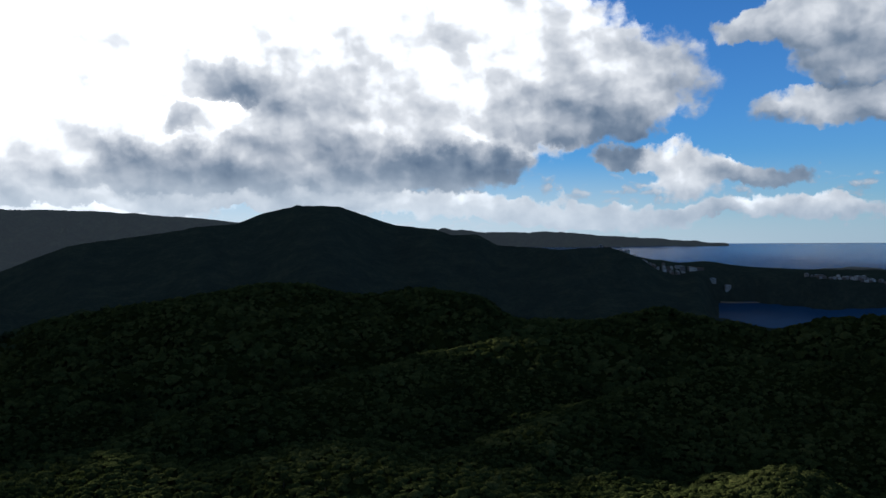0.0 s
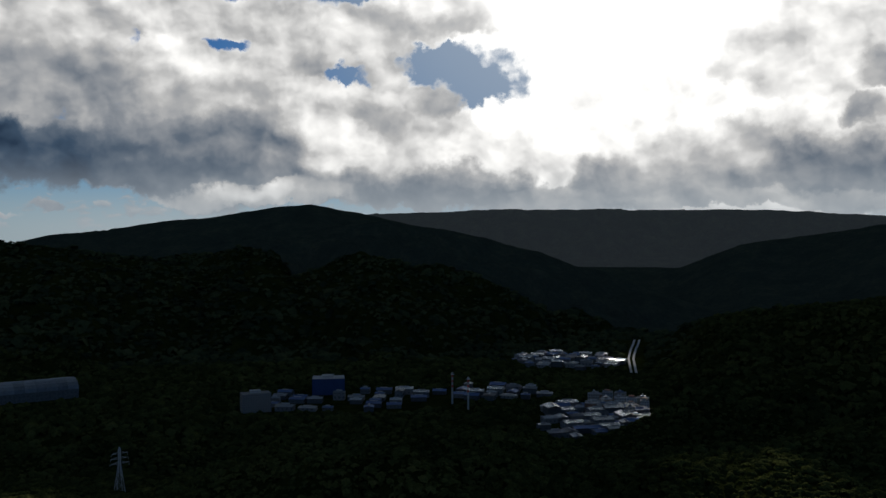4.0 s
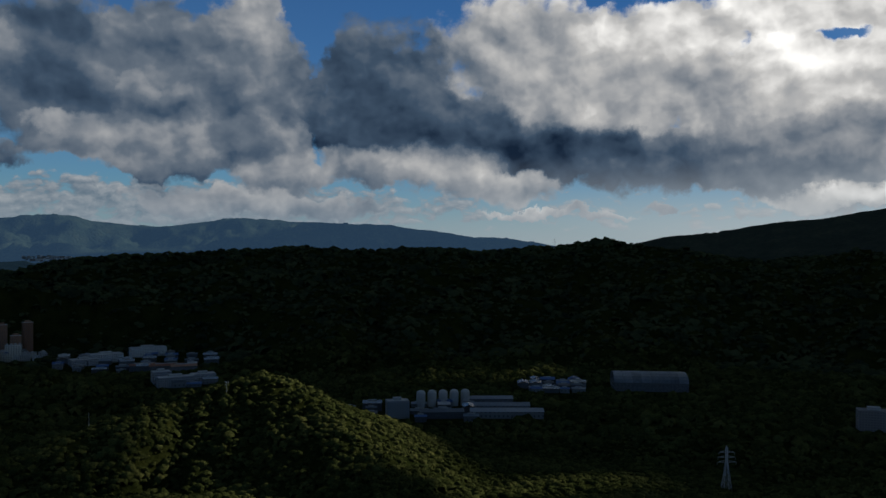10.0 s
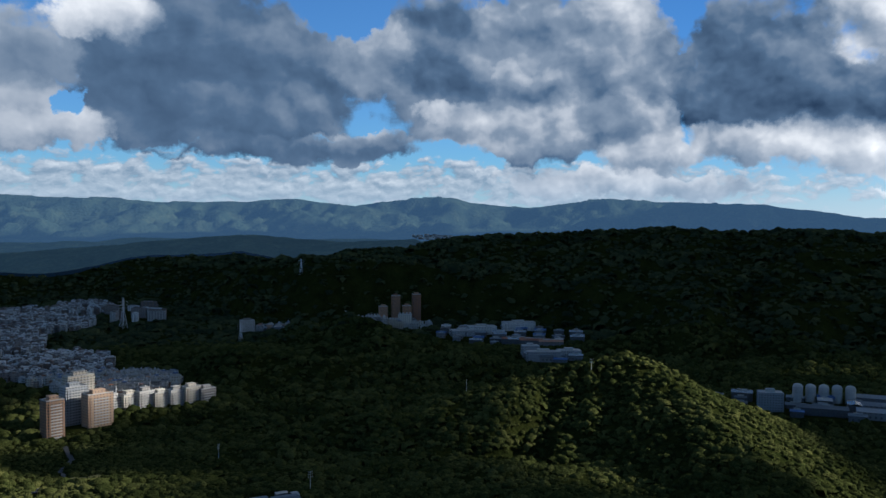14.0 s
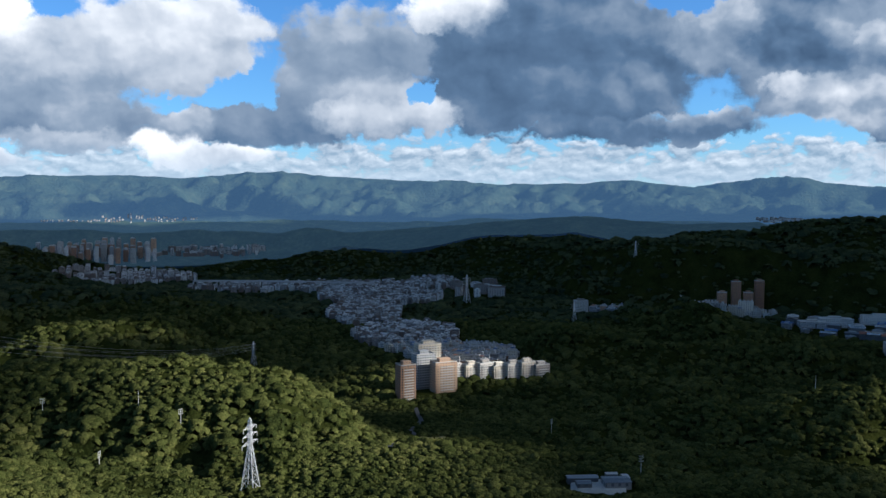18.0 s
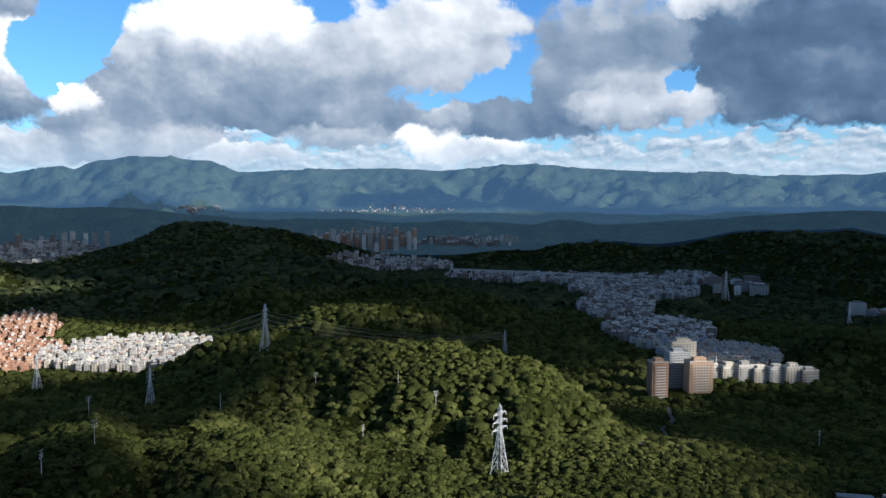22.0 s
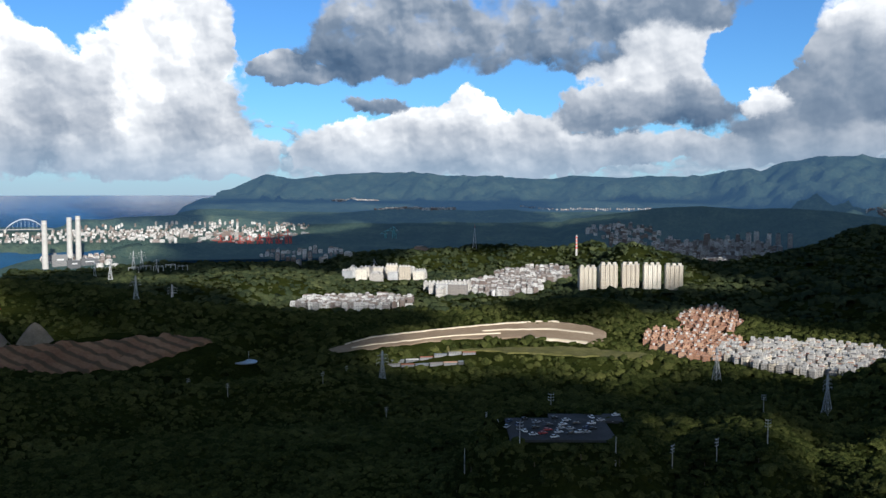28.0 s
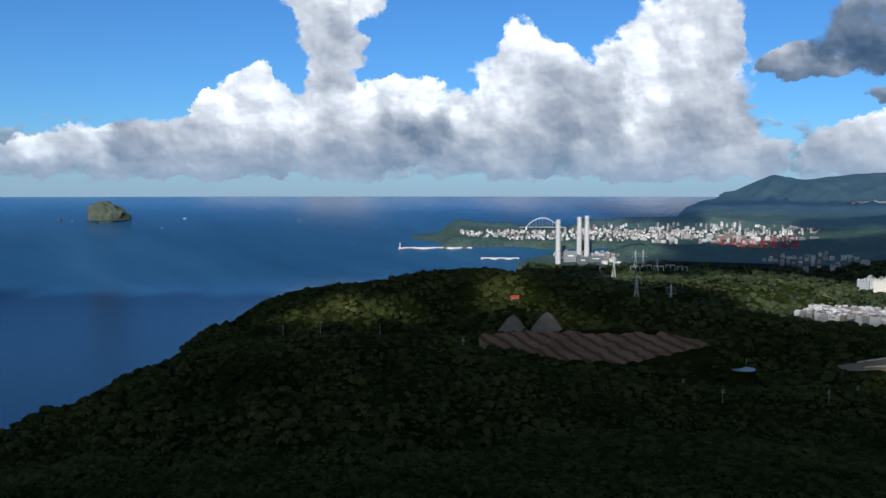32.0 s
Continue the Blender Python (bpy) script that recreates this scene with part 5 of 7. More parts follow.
def trunk_of(k):
    """A tapered trunk with four limbs."""
    v, f = [], []

    def limb(a, b, r0, r1):
        base = len(v)
        d = (b - a).normalized()
        u = d.orthogonal().normalized()
        w = d.cross(u)
        for c, rad in ((a, r0), (b, r1)):
            for i in range(6):
                t = i * math.pi / 3
                v.append(tuple(c + (u * math.cos(t) + w * math.sin(t)) * rad))
        for i in range(6):
            j = (i + 1) % 6
            f.append((base + i, base + j, base + 6 + j, base + 6 + i))

    limb(Vector((0, 0, -1)), Vector((0.2, 0.1, 4.5)), 0.35, 0.22)
    for i in range(4):
        a = i * 1.57 + k
        limb(Vector((0.2, 0.1, 3.4 + 0.3 * i)), Vector((math.cos(a) * 2.4, math.sin(a) * 2.4, 6.2)), 0.16, 0.07)
    return v, f


single_trees()

# ---- helpers for things ----
def boxes(name, mat, items):
    """One mesh of boxes, each given as x0, x1, y0, y1, z0, z1."""
    c = np.array([[0, 0, 0], [1, 0, 0], [1, 1, 0], [0, 1, 0], [0, 0, 1], [1, 0, 1], [1, 1, 1], [0, 1, 1]])
    f = np.array([[3, 2, 1, 0], [4, 5, 6, 7], [0, 1, 5, 4], [1, 2, 6, 5], [2, 3, 7, 6], [3, 0, 4, 7]])
    verts, faces = [], []
    for i, (x0, x1, y0, y1, z0, z1) in enumerate(items):
        verts.append(np.array([x0, y0, z0]) + c * np.array([x1 - x0, y1 - y0, z1 - z0]))
        faces.append(f + 8 * i)
    return mesh_of(name, np.concatenate(verts), np.concatenate(faces), mat, smooth=False)


def lathe(name, mat, profile, sides=16, x=0.0, y=0.0):
    """A turned body from (radius, height) pairs."""
    a = np.linspace(0, 2 * math.pi, sides, endpoint=False)
    n = len(profile)
    verts = [(x + r * math.cos(t), y + r * math.sin(t), z) for r, z in profile for t in a]
    faces = []
    for k in range(n - 1):
        for i in range(sides):
            j = (i + 1) % sides
            faces.append((k * sides + i, k * sides + j, (k + 1) * sides + j, (k + 1) * sides + i))
    verts.append((x, y, profile[-1][1]))
    top = len(verts) - 1
    for i in range(sides):
        faces.append(((n - 1) * sides + i, (n - 1) * sides + (i + 1) % sides, top, top))
    me = bpy.data.meshes.new(name)
    me.from_pydata(verts, [], [tuple(dict.fromkeys(f)) for f in faces])
    me.materials.append(mat)
    return me


def struts(name, mat, lines, thick):
    """One mesh of square bars from end to end."""
    verts, faces = [], []
    for a, b in lines:
        a, b = Vector(a), Vector(b)
        d = (b - a).normalized()
        u = d.cross(Vector((0, 0, 1)) if abs(d.z) < 0.9 else Vector((1, 0, 0))).normalized() * thick / 2
        v = d.cross(u).normalized() * thick / 2
        k = len(verts)
        for p in (a, b):
            verts += [p + u + v, p - u + v, p - u - v, p + u - v]
        faces += [(k, k + 1, k + 5, k + 4), (k + 1, k + 2, k + 6, k + 5), (k + 2, k + 3, k + 7, k + 6), (k + 3, k, k + 4, k + 7),
                  (k + 3, k + 2, k + 1, k), (k + 4, k + 5, k + 6, k + 7)]
    return mesh_of(name, [tuple(p) for p in verts], faces, mat, smooth=False)


def gable(name, mat, w, d, z0, rise, over=0.5):
    x, y = w / 2 + over, d / 2 + over
    t = 0.35
    v = [(-x, -y, z0), (x, -y, z0), (x, 0, z0 + rise), (-x, 0, z0 + rise), (-x, y, z0), (x, y, z0)]
    v += [(a, b, c + t) for a, b, c in v]
    f = [(6, 7, 8, 9), (9, 8, 11, 10), (3, 2, 1, 0), (4, 5, 2, 3), (0, 1, 7, 6), (5, 4, 10, 11),
         (0, 6, 9, 3), (3, 9, 10, 4), (1, 2, 8, 7), (2, 5, 11, 8)]
    return mesh_of(name, v, f, mat, smooth=False)


def part(name, mesh, parent, label=""):
    ob = new(name, mesh)
    ob.parent = parent
    if label:
        ob["label"] = label
    return ob


def thing(name, mesh, label, category, group=""):
    return tagged(new(name, mesh), label, category, group)


MASTERS = []


def master(ob):
    MASTERS.append(ob)
    return ob


# ---- kinds of buildings ----
def apartment_block(i, rng):
    w, d, h = rng.uniform(12, 18), rng.uniform(10, 14), 3.2 * rng.integers(3, 5)
    wall = [F_WHITE, F_GREY, F_WHITE, F_CREAM, F_BRICK][i % 5]
    tint = ["white-tiled", "grey-tiled", "white-tiled", "cream", "reddish tiled"][i % 5]
    ob = master(thing("apartment_building", boxes("wall", wall, [(-w / 2, w / 2, -d / 2, d / 2, -6, h),
                (-w / 2 - 0.9, -w / 2 + 1, -d / 4, d / 4, 3.2, h - 0.5), (-w / 4, w / 4, -d / 2 - 1.0, -d / 2 + 1, 3.2, h - 0.5)]),
                f"{tint} low-rise apartment building with a flat cluttered roof", "building", "town buildings"))
    t = 0.35
    part("roof", boxes("roof", M_ROOF, [(-w / 2 + t, w / 2 - t, -d / 2 + t, d / 2 - t, h - 0.02, h + 0.12)]), ob)
    part("parapet", boxes("parapet", M_CONCRETE, [(-w / 2, w / 2, -d / 2, -d / 2 + t, h, h + 1.0), (-w / 2, w / 2, d / 2 - t, d / 2, h, h + 1.0),
         (-w / 2, -w / 2 + t, -d / 2 + t, d / 2 - t, h, h + 1.0), (w / 2 - t, w / 2, -d / 2 + t, d / 2 - t, h, h + 1.0)]), ob)
    sx = rng.uniform(-w / 5, w / 5)
    hut = part("stair_house", boxes("stair_house", [M_WHITE, M_CONCRETE][i % 2], [(sx - 2.2, sx + 2.2, -1.6, 2.4, h + 0.1, h + 3.4)]), ob)
    if i % 2:
        part("water_tank", lathe("water_tank", M_STEEL, [(0.9, h + 3.4), (0.9, h + 5.2), (0.3, h + 5.6)], 10, sx, 0.4), hut, "steel water tank")
    if i % 3 == 0:
        part("metal_canopy", gable("metal_canopy", [M_METALROOF, M_BLUEROOF, M_REDROOF][i % 9 // 3], w * 0.5, d * 0.8, h + 2.6, 0.8, 0.1), ob, "sheet-metal rooftop canopy")
    return ob


def villa(i, rng):
    w, d, h = rng.uniform(5.5, 7.5), rng.uniform(9, 12), rng.uniform(9, 12.5)
    ob = master(thing("terraced_house", boxes("wall", F_WHITE if i % 4 else F_CREAM, [(-w / 2, w / 2, -d / 2, d / 2, -6, h), (-w / 2, w / 2, -d / 2 - 1.2, -d / 2 + 1, 2.8, 3.4)]),
                "narrow white terraced house with a rooftop stair house", "house", "terraced houses in the valley"))
    part("roof", boxes("roof", [M_ROOF, M_REDROOF, M_ROOF][i % 3], [(-w / 2 + 0.3, w / 2 - 0.3, -d / 2 + 0.3, d / 2 - 0.3, h - 0.02, h + 0.15)]), ob)
    part("stair_house", boxes("stair_house", M_WHITE, [(-w / 2, w / 2 - 1.5, d / 2 - 4.5, d / 2, h, h + 3.0)]), ob)
    return ob


def brick_house(i, rng):
    w, d, h = rng.uniform(11, 16), rng.uniform(10, 15), 3.2 * rng.integers(2, 4)
    ob = master(thing("brick_apartment", boxes("wall", F_BRICK, [(-w / 2, w / 2, -d / 2, d / 2, -6, h), (-w / 3, w / 3, -d / 2 - 1.3, -d / 2 + 1, 3, h - 1)]),
                "red-brown tiled apartment house with pinkish roof", "building", "red-brown houses"))
    part("roof", boxes("roof", M_REDROOF, [(-w / 2 + 0.3, w / 2 - 0.3, -d / 2 + 0.3, d / 2 - 0.3, h - 0.02, h + 0.2)]), ob)
    part("stair_house", boxes("stair_house", F_BRICK if i % 2 else M_WHITE, [(-2, 2.4, -2, 2, h, h + 3.1)]), ob)
    return ob


def shed(i, rng):
    w, d, h = rng.uniform(14, 26), rng.uniform(11, 18), rng.uniform(5, 10)
    roof = [M_METALROOF, M_TINROOF, M_BLUEROOF, M_METALROOF, M_ROOF][i % 5]
    tint = ["grey", "grey", "blue", "grey", "white"][i % 5]
    ob = master(thing("factory_shed", boxes("wall", F_SHED, [(-w / 2, w / 2, -d / 2, d / 2, -5, h)]),
                f"low factory shed under a {tint} sheet-metal gable roof", "shed", "factory sheds in the valley"))
    part("roof", gable("roof", roof, w, d, h, rng.uniform(1.2, 2.6)), ob)
    part("roof_vent", boxes("roof_vent", M_CONCRETE, [(-w / 4, w / 4, -0.8, 0.8, h + 1.0, h + 3.4)]), ob)
    return ob


def slab_block(i, rng):
    w, d, h = rng.uniform(26, 40), rng.uniform(11, 15), 3.2 * rng.integers(6, 10)
    ob = master(thing("apartment_slab", boxes("wall", [F_WHITE, F_GREY, F_CREAM][i % 3], [(-w / 2, w / 2, -d / 2, d / 2, -8, h)] +
                [(k * w / 4 - 2.2, k * w / 4 + 2.2, -d / 2 - 1.3, -d / 2 + 1, 3, h - 0.4) for k in (-1.5, -0.5, 0.5, 1.5)]),
                "long pale apartment block with stair houses on its roof", "building", "apartment blocks"))
    part("roof", boxes("roof", M_ROOF, [(-w / 2 + 0.4, w / 2 - 0.4, -d / 2 + 0.4, d / 2 - 0.4, h - 0.02, h + 0.2)]), ob)
    for k in (-1.5, -0.5, 0.5, 1.5):
        part("stair_house", boxes("stair_house", M_WHITE, [(k * w / 4 - 2, k * w / 4 + 2, -2, 3, h, h + 3.6)]), ob)
    return ob


def tower_block(i, rng):
    w, d, h = rng.uniform(15, 22), rng.uniform(14, 18), 3.2 * rng.integers(12, 19)
    ob = master(thing("residential_tower", boxes("wall", [F_GREY, F_TAN, F_WHITE, F_BRICK][i % 4], [(-w / 2, w / 2, -d / 2 + 1.4, d / 2 - 1.4, -8, h),
                (-w / 2 + 2.5, -1.2, -d / 2, d / 2, -8, h - 0.6), (1.2, w / 2 - 2.5, -d / 2, d / 2, -8, h - 0.6)]),
                ["grey residential tower", "tan residential tower", "white residential tower", "red-brown residential tower"][i % 4] + " of some fifteen storeys",
                "building", "residential towers"))
    part("roof_house", boxes("roof_house", M_CONCRETE, [(-w / 2.4, w / 2.6, -d / 2.6, d / 2.8, h - 0.1, h + 2.6)]), ob)
    part("water_tank", boxes("water_tank", M_CONCRETE, [(-w / 4, -w / 12, -d / 5, d / 6, h + 2.6, h + 4.2), (w / 9, w / 4, -d / 6, d / 8, h + 2.6, h + 3.6)]), ob)
    return ob


# towns so far off that their houses are past counting
JOINED = (49, 67, 64, 23, 24, 60, 61, 62, 25, 26, 27, 28, 29, 31, 35, 37, 39, 40, 41, 42, 43, 44, 45, 46, 48, 50, 51, 52, 53, 54, 55, 56)


def far_building(far, x, y, z, turn, size):
    """Adds a house with a roof house and a parapet step to the joined far towns."""
    w, d, h = size
    c, s = math.cos(turn), math.sin(turn)
    for x0, x1, y0, y1, z0, z1 in ((-w / 2, w / 2, -d / 2, d / 2, -6, h), (-w / 3, w / 4, -d / 3, d / 4, h, h + 0.12 * d + 0.6)):
        k = len(far[0])
        for zz in (z0, z1):
            for xx, yy in ((x0, y0), (x1, y0), (x1, y1), (x0, y1)):
                far[0].append((x + xx * c - yy * s, y + xx * s + yy * c, z + zz))
        for q in ((4, 5, 6, 7), (0, 1, 5, 4), (1, 2, 6, 5), (2, 3, 7, 6), (3, 0, 4, 7)):
            far[1].append([k + i for i in q])


def build_towns():
    far = ([], [])
    rng = np.random.default_rng(77)
    kinds = {"block": [apartment_block(i, rng) for i in range(10)], "villa": [villa(i, rng) for i in range(6)],
             "brick": [brick_house(i, rng) for i in range(4)], "shed": [shed(i, rng) for i in range(8)],
             "slab": [slab_block(i, rng) for i in range(4)], "tower": [tower_block(i, rng) for i in range(6)]}
    for kind, a, r, wa, wd, sx, sy, turn, share, seed in TOWNS:
        rng = np.random.default_rng(seed)
        cx, cy = plan(a, r)
        small = float(r / reach(r))
        half = max(r * radians(wa), wd) + 60
        ct, st = math.cos(radians(turn)), math.sin(radians(turn))
        ca, sa = math.cos(radians(a)), math.sin(radians(a))
        for u in np.arange(-half, half, sx * small):
            for v in np.arange(-half, half, sy * small):
                if rng.random() > share:
                    continue
                x = u * ct - v * st + rng.normal(0, 0.06 * sx * small)
                y = u * st + v * ct + rng.normal(0, 0.06 * sy * small)
                across, deep = x * ca + y * sa, -x * sa + y * ca
                if (across / (r * radians(wa))) ** 2 + (deep / wd) ** 2 > 1:
                    continue
                x, y = x + cx, y + cy
                az, rr = math.degrees(math.atan2(-x, y)), math.hypot(x, y)
                z = float(ground_z(az, rr))
                size = small * rng.uniform(0.9, 1.12)
                tight = min(1.0, sx / 16.0) if kind in ("block", "brick") else 1.0         # narrow plots carry narrow houses
                if seed in JOINED:
                    shape = {"block": (15, 12, 12), "slab": (32, 13, 19), "tower": (18, 16, 40), "shed": (20, 14, 8)}[kind]
                    far_building(far, x, y, z, radians(turn + rng.choice([0, 0, 90]) + rng.normal(0, 4)), [shape[0] * size * tight * rng.uniform(0.75, 1.25), shape[1] * size * tight * rng.uniform(0.75, 1.25), shape[2] * size * rng.uniform(0.6, 1.35)])
                    continue
                m = Matrix.LocRotScale((x, y, z), Euler((0, 0, radians(turn + rng.choice([0, 0, 0, 90, 180]) + rng.normal(0, 3)))), (size * tight, size * tight, size * rng.uniform(0.75, 1.2)))
                copy_thing(kinds[kind][rng.integers(len(kinds[kind]))], m)
    tagged(new("far_town", mesh_of("far_town", far[0], far[1], M_TOWNWALL, smooth=False)), "distant pale town houses and towers crowded in the valleys", "town", kind="stuff")


build_towns()


# ---- single buildings ----
def at_pose(az, r, turn=0.0, size=1.0, lift=0.0):
    return Matrix.LocRotScale(spot(az, r, lift), Euler((0, 0, radians(az + turn))), (size, size, size))


def cream_tower():
    """One of the row of pale apartment towers on the wooded ridge."""
    w, d, h = 38.0, 17.0, 54.0
    cols = [(-19, -11), (-9, -1.2), (1.2, 9), (11, 19)]
    ob = thing("apartment_tower", boxes("wall", F_CREAM, [(x0, x1, -d / 2, d / 2, -10, h) for x0, x1 in cols] + [(-18, 18, -d / 2 + 2.2, d / 2 - 2.2, -10, h - 1.5)]),
               "tall cream apartment tower with deep recesses on a wooded ridge", "building", "cream towers on the ridge")
    for x in (-13, 0.5, 13):
        hut = part("roof_house", boxes("roof_house", F_CREAM, [(x - 3.6, x + 3.6, -4, 4, h - 0.1, h + 5)]), ob)
        part("roof_cap", boxes("roof_cap", M_CONCRETE, [(x - 4.0, x + 4.0, -4.4, 4.4, h + 5, h + 5.6)]), hut)
    for k in range(4):
        x0, x1 = cols[k]
        part("cornice", boxes("cornice", M_CONCRETE, [(x0 - 0.3, x1 + 0.3, -d / 2 - 0.3, d / 2 + 0.3, h, h + 0.9)]), ob)
    return ob


first = cream_tower()
first.matrix_basis = at_pose(175.75, 1950, 12)
for k in range(1, 5):
    copy_thing(first, at_pose(175.75 + 1.40 * k, 1950 + 6 * k, 12))
for k in range(2):
    copy_thing(first, at_pose(180.2 + 1.3 * k, 2040, 20, 0.85))


def tan_tower(w, d, h, wall, label):
    """A tower whose storeys carry their own balcony slabs."""
    ob = thing("balcony_tower", boxes("wall", wall, [(-w / 2, w / 2, -d / 2, d / 2, -8, h), (-w / 2 + 2, w / 2 - 2, -d / 2 - 0.8, d / 2 + 0.8, -8, h - 2)]), label, "building", "tan towers by the valley road")
    n = int(h / 3.2)
    slab = boxes("balcony", M_CONCRETE, [(-w * 0.3, w * 0.3, -d / 2 - 2.0, -d / 2 - 0.7, 0, 0.3), (-w * 0.3, w * 0.3, -d / 2 - 2.0, -d / 2 - 1.85, 0.3, 1.2)])
    side = boxes("balcony", M_CONCRETE, [(w / 2, w / 2 + 1.3, -d * 0.25, d * 0.25, 0, 0.3), (w / 2 + 1.15, w / 2 + 1.3, -d * 0.25, d * 0.25, 0.3, 1.2)])
    for k in range(1, n):
        part("balcony", slab, ob).location = (0, 0, 3.2 * k)
        part("balcony", side, ob).location = (0, 0, 3.2 * k)
    part("roof_house", boxes("roof_house", wall, [(-w / 4, w / 4, -d / 4, d / 4, h - 0.1, h + 4.5)]), ob)
    part("parapet", boxes("parapet", M_CONCRETE, [(-w / 2, w / 2, -d / 2, -d / 2 + 0.4, h, h + 1.1), (-w / 2, w / 2, d / 2 - 0.4, d / 2, h, h + 1.1),
         (-w / 2, -w / 2 + 0.4, -d / 2 + 0.4, d / 2 - 0.4, h, h + 1.1), (w / 2 - 0.4, w / 2, -d / 2 + 0.4, d / 2 - 0.4, h, h + 1.1)]), ob)
    return ob


tan_tower(20, 16, 44, F_TAN, "slim tan apartment tower with stacked balconies").matrix_basis = at_pose(132.5, 1003, 25)
tan_tower(30, 18, 38, F_TAN, "broad tan-orange apartment tower with stacked balconies").matrix_basis = at_pose(129.9, 1055, 25)
tan_tower(26, 18, 44, F_GREY, "grey apartment tower between two tan ones").matrix_basis = at_pose(131.3, 1075, 25)
tan_tower(34, 16, 46, F_CREAM, "cream apartment tower above the low town roofs").matrix_basis = at_pose(131.0, 1140, 25)
for k in range(7):
    ob = tan_tower(22, 14, 19 + 2 * (k % 3), F_CREAM if k % 2 else F_WHITE, "six-storey cream apartment house with balconies at the edge of the town")
    ob.matrix_basis = at_pose(129.0 - 0.95 * k, 1120 + 4 * k, 32)


def brown_tower(h, label):
    w, d = 19.0, 17.0
    ob = thing("brown_tower", boxes("wall", F_BRICK, [(-w / 2, w / 2, -d / 2 + 1.5, d / 2 - 1.5, -5, h), (-w / 2 + 3, -1, -d / 2, d / 2, -5, h - 0.8), (1, w / 2 - 3, -d / 2, d / 2, -5, h - 0.8)]),
               label, "building", "brown towers")
    part("roof_house", boxes("roof_house", F_BRICK, [(-5, 5, -4, 4, h - 0.1, h + 4)]), ob)
    part("cornice", boxes("cornice", M_CONCRETE, [(-w / 2 - 0.3, w / 2 + 0.3, -d / 2 + 1.2, d / 2 - 1.2, h, h + 0.9)]), ob)
    return ob


for a, r, h in ((110.75, 1930, 66), (109.35, 1945, 68), (111.6, 1925, 42), (110.0, 1920, 44)):
    brown_tower(h, "red-brown residential tower standing in a cluster by the wooded slope").matrix_basis = at_pose(a, r, 10)
tw = tan_tower(30, 14, 26, F_WHITE, "white twin-winged apartment house")
tw.matrix_basis = at_pose(120.65, 1825, 5)


def arched_hall():
    """The large vaulted warehouse on the valley floor."""
    w, d, h = 118.0, 62.0, 14.0
    ob = thing("warehouse", boxes("wall", F_SHED, [(-w / 2, w / 2, -d / 2, d / 2, -4, h)]), "large warehouse under a pale blue-grey vaulted metal roof", "warehouse")
    bays = 8
    for k in range(bays):
        x0, x1 = -w / 2 + k * w / bays + 0.2, -w / 2 + (k + 1) * w / bays - 0.2
        v, f = [], []
        m = 9
        for i in range(m):
            t = math.pi * i / (m - 1)
            y, z = -math.cos(t) * (d / 2 + 1), h + math.sin(t) * 13
            v += [(x0, y, z), (x1, y, z), (x0, y, z + 0.5), (x1, y, z + 0.5)]
        for i in range(m - 1):
            p, q = 4 * i, 4 * i + 4
            f += [(p + 2, p + 3, q + 3, q + 2), (p, q, q + 1, p + 1), (p, p + 2, q + 2, q), (p + 1, q + 1, q + 3, p + 3)]
        part("roof_panel", mesh_of("roof_panel", v, f, M_METALROOF, smooth=False), ob)
    part("skylight", boxes("skylight", M_WHITE, [(-w / 2 + 6, w / 2 - 6, -1.2, 1.2, h + 13.3, h + 14.3)]), ob)
    return ob


arched_hall().matrix_basis = at_pose(69.4, 1425, 8)


def plain_block(name, w, d, h, mat, label, category="building", roof=M_ROOF):
    ob = thing(name, boxes("wall", mat, [(-w / 2, w / 2, -d / 2, d / 2, -5, h)]), label, category)
    part("roof", boxes("roof", roof, [(-w / 2 + 0.5, w / 2 - 0.5, -d / 2 + 0.5, d / 2 - 0.5, h - 0.02, h + 0.3)]), ob)
    part("roof_house", boxes("roof_house", M_CONCRETE, [(-w / 5, w / 6, -d / 5, d / 5, h + 0.3, h + 4.0)]), ob)
    return ob


M_BLUEWALL = material("blue_cladding", [(0.014, 0.04, 0.12), (0.022, 0.06, 0.17)], 0.5, 0.1, 0.1)
plain_block("factory_building", 50, 34, 25, M_BLUEWALL, "tall windowless dark blue clad factory building").matrix_basis = at_pose(51.2, 1340, 0)
plain_block("office_building", 40, 22, 26, F_WHITE, "white office building among the factory sheds").matrix_basis = at_pose(56.0, 1215, 10)
plain_block("office_building", 30, 18, 24, F_GREY, "white factory office with rows of windows").matrix_basis = at_pose(86.2, 1150, 10)
for k in range(5):
    silo = thing("silo", lathe("silo", M_CONCRETE, [(6.5, -4), (6.5, 20), (5.2, 22.5), (2, 24)], 18), "pale concrete silo in a row beside the factory", "silo", "silos")
    silo.matrix_basis = at_pose(84.6 - 0.75 * k, 1225 + 3 * k)
for a, r, w, d in ((80.0, 1250, 70, 22), (79.4, 1200, 90, 24), (78.8, 1160, 100, 26), (83.2, 1150, 60, 20)):
    hall = thing("long_shed", boxes("wall", F_SHED, [(-w / 2, w / 2, -d / 2, d / 2, -4, 9)]), "long factory shed with a pale metal roof", "shed", "long sheds")
    part("roof", gable("roof", M_METALROOF, w, d, 9, 3), hall)
    hall.matrix_basis = at_pose(a, r, 5)
for a, r, w, d, h in ((100.7, 1455, 58, 18, 17), (99.0, 1490, 40, 22, 15), (101.6, 1500, 30, 20, 20), (104.9, 1790, 60, 30, 16), (102.4, 1850, 70, 26, 18), (106.2, 1760, 50, 30, 12)):
    plain_block("factory_building", w, d, h, F_GREY, "grey flat-roofed factory building", roof=M_CONCRETE).matrix_basis = at_pose(a, r, 12)

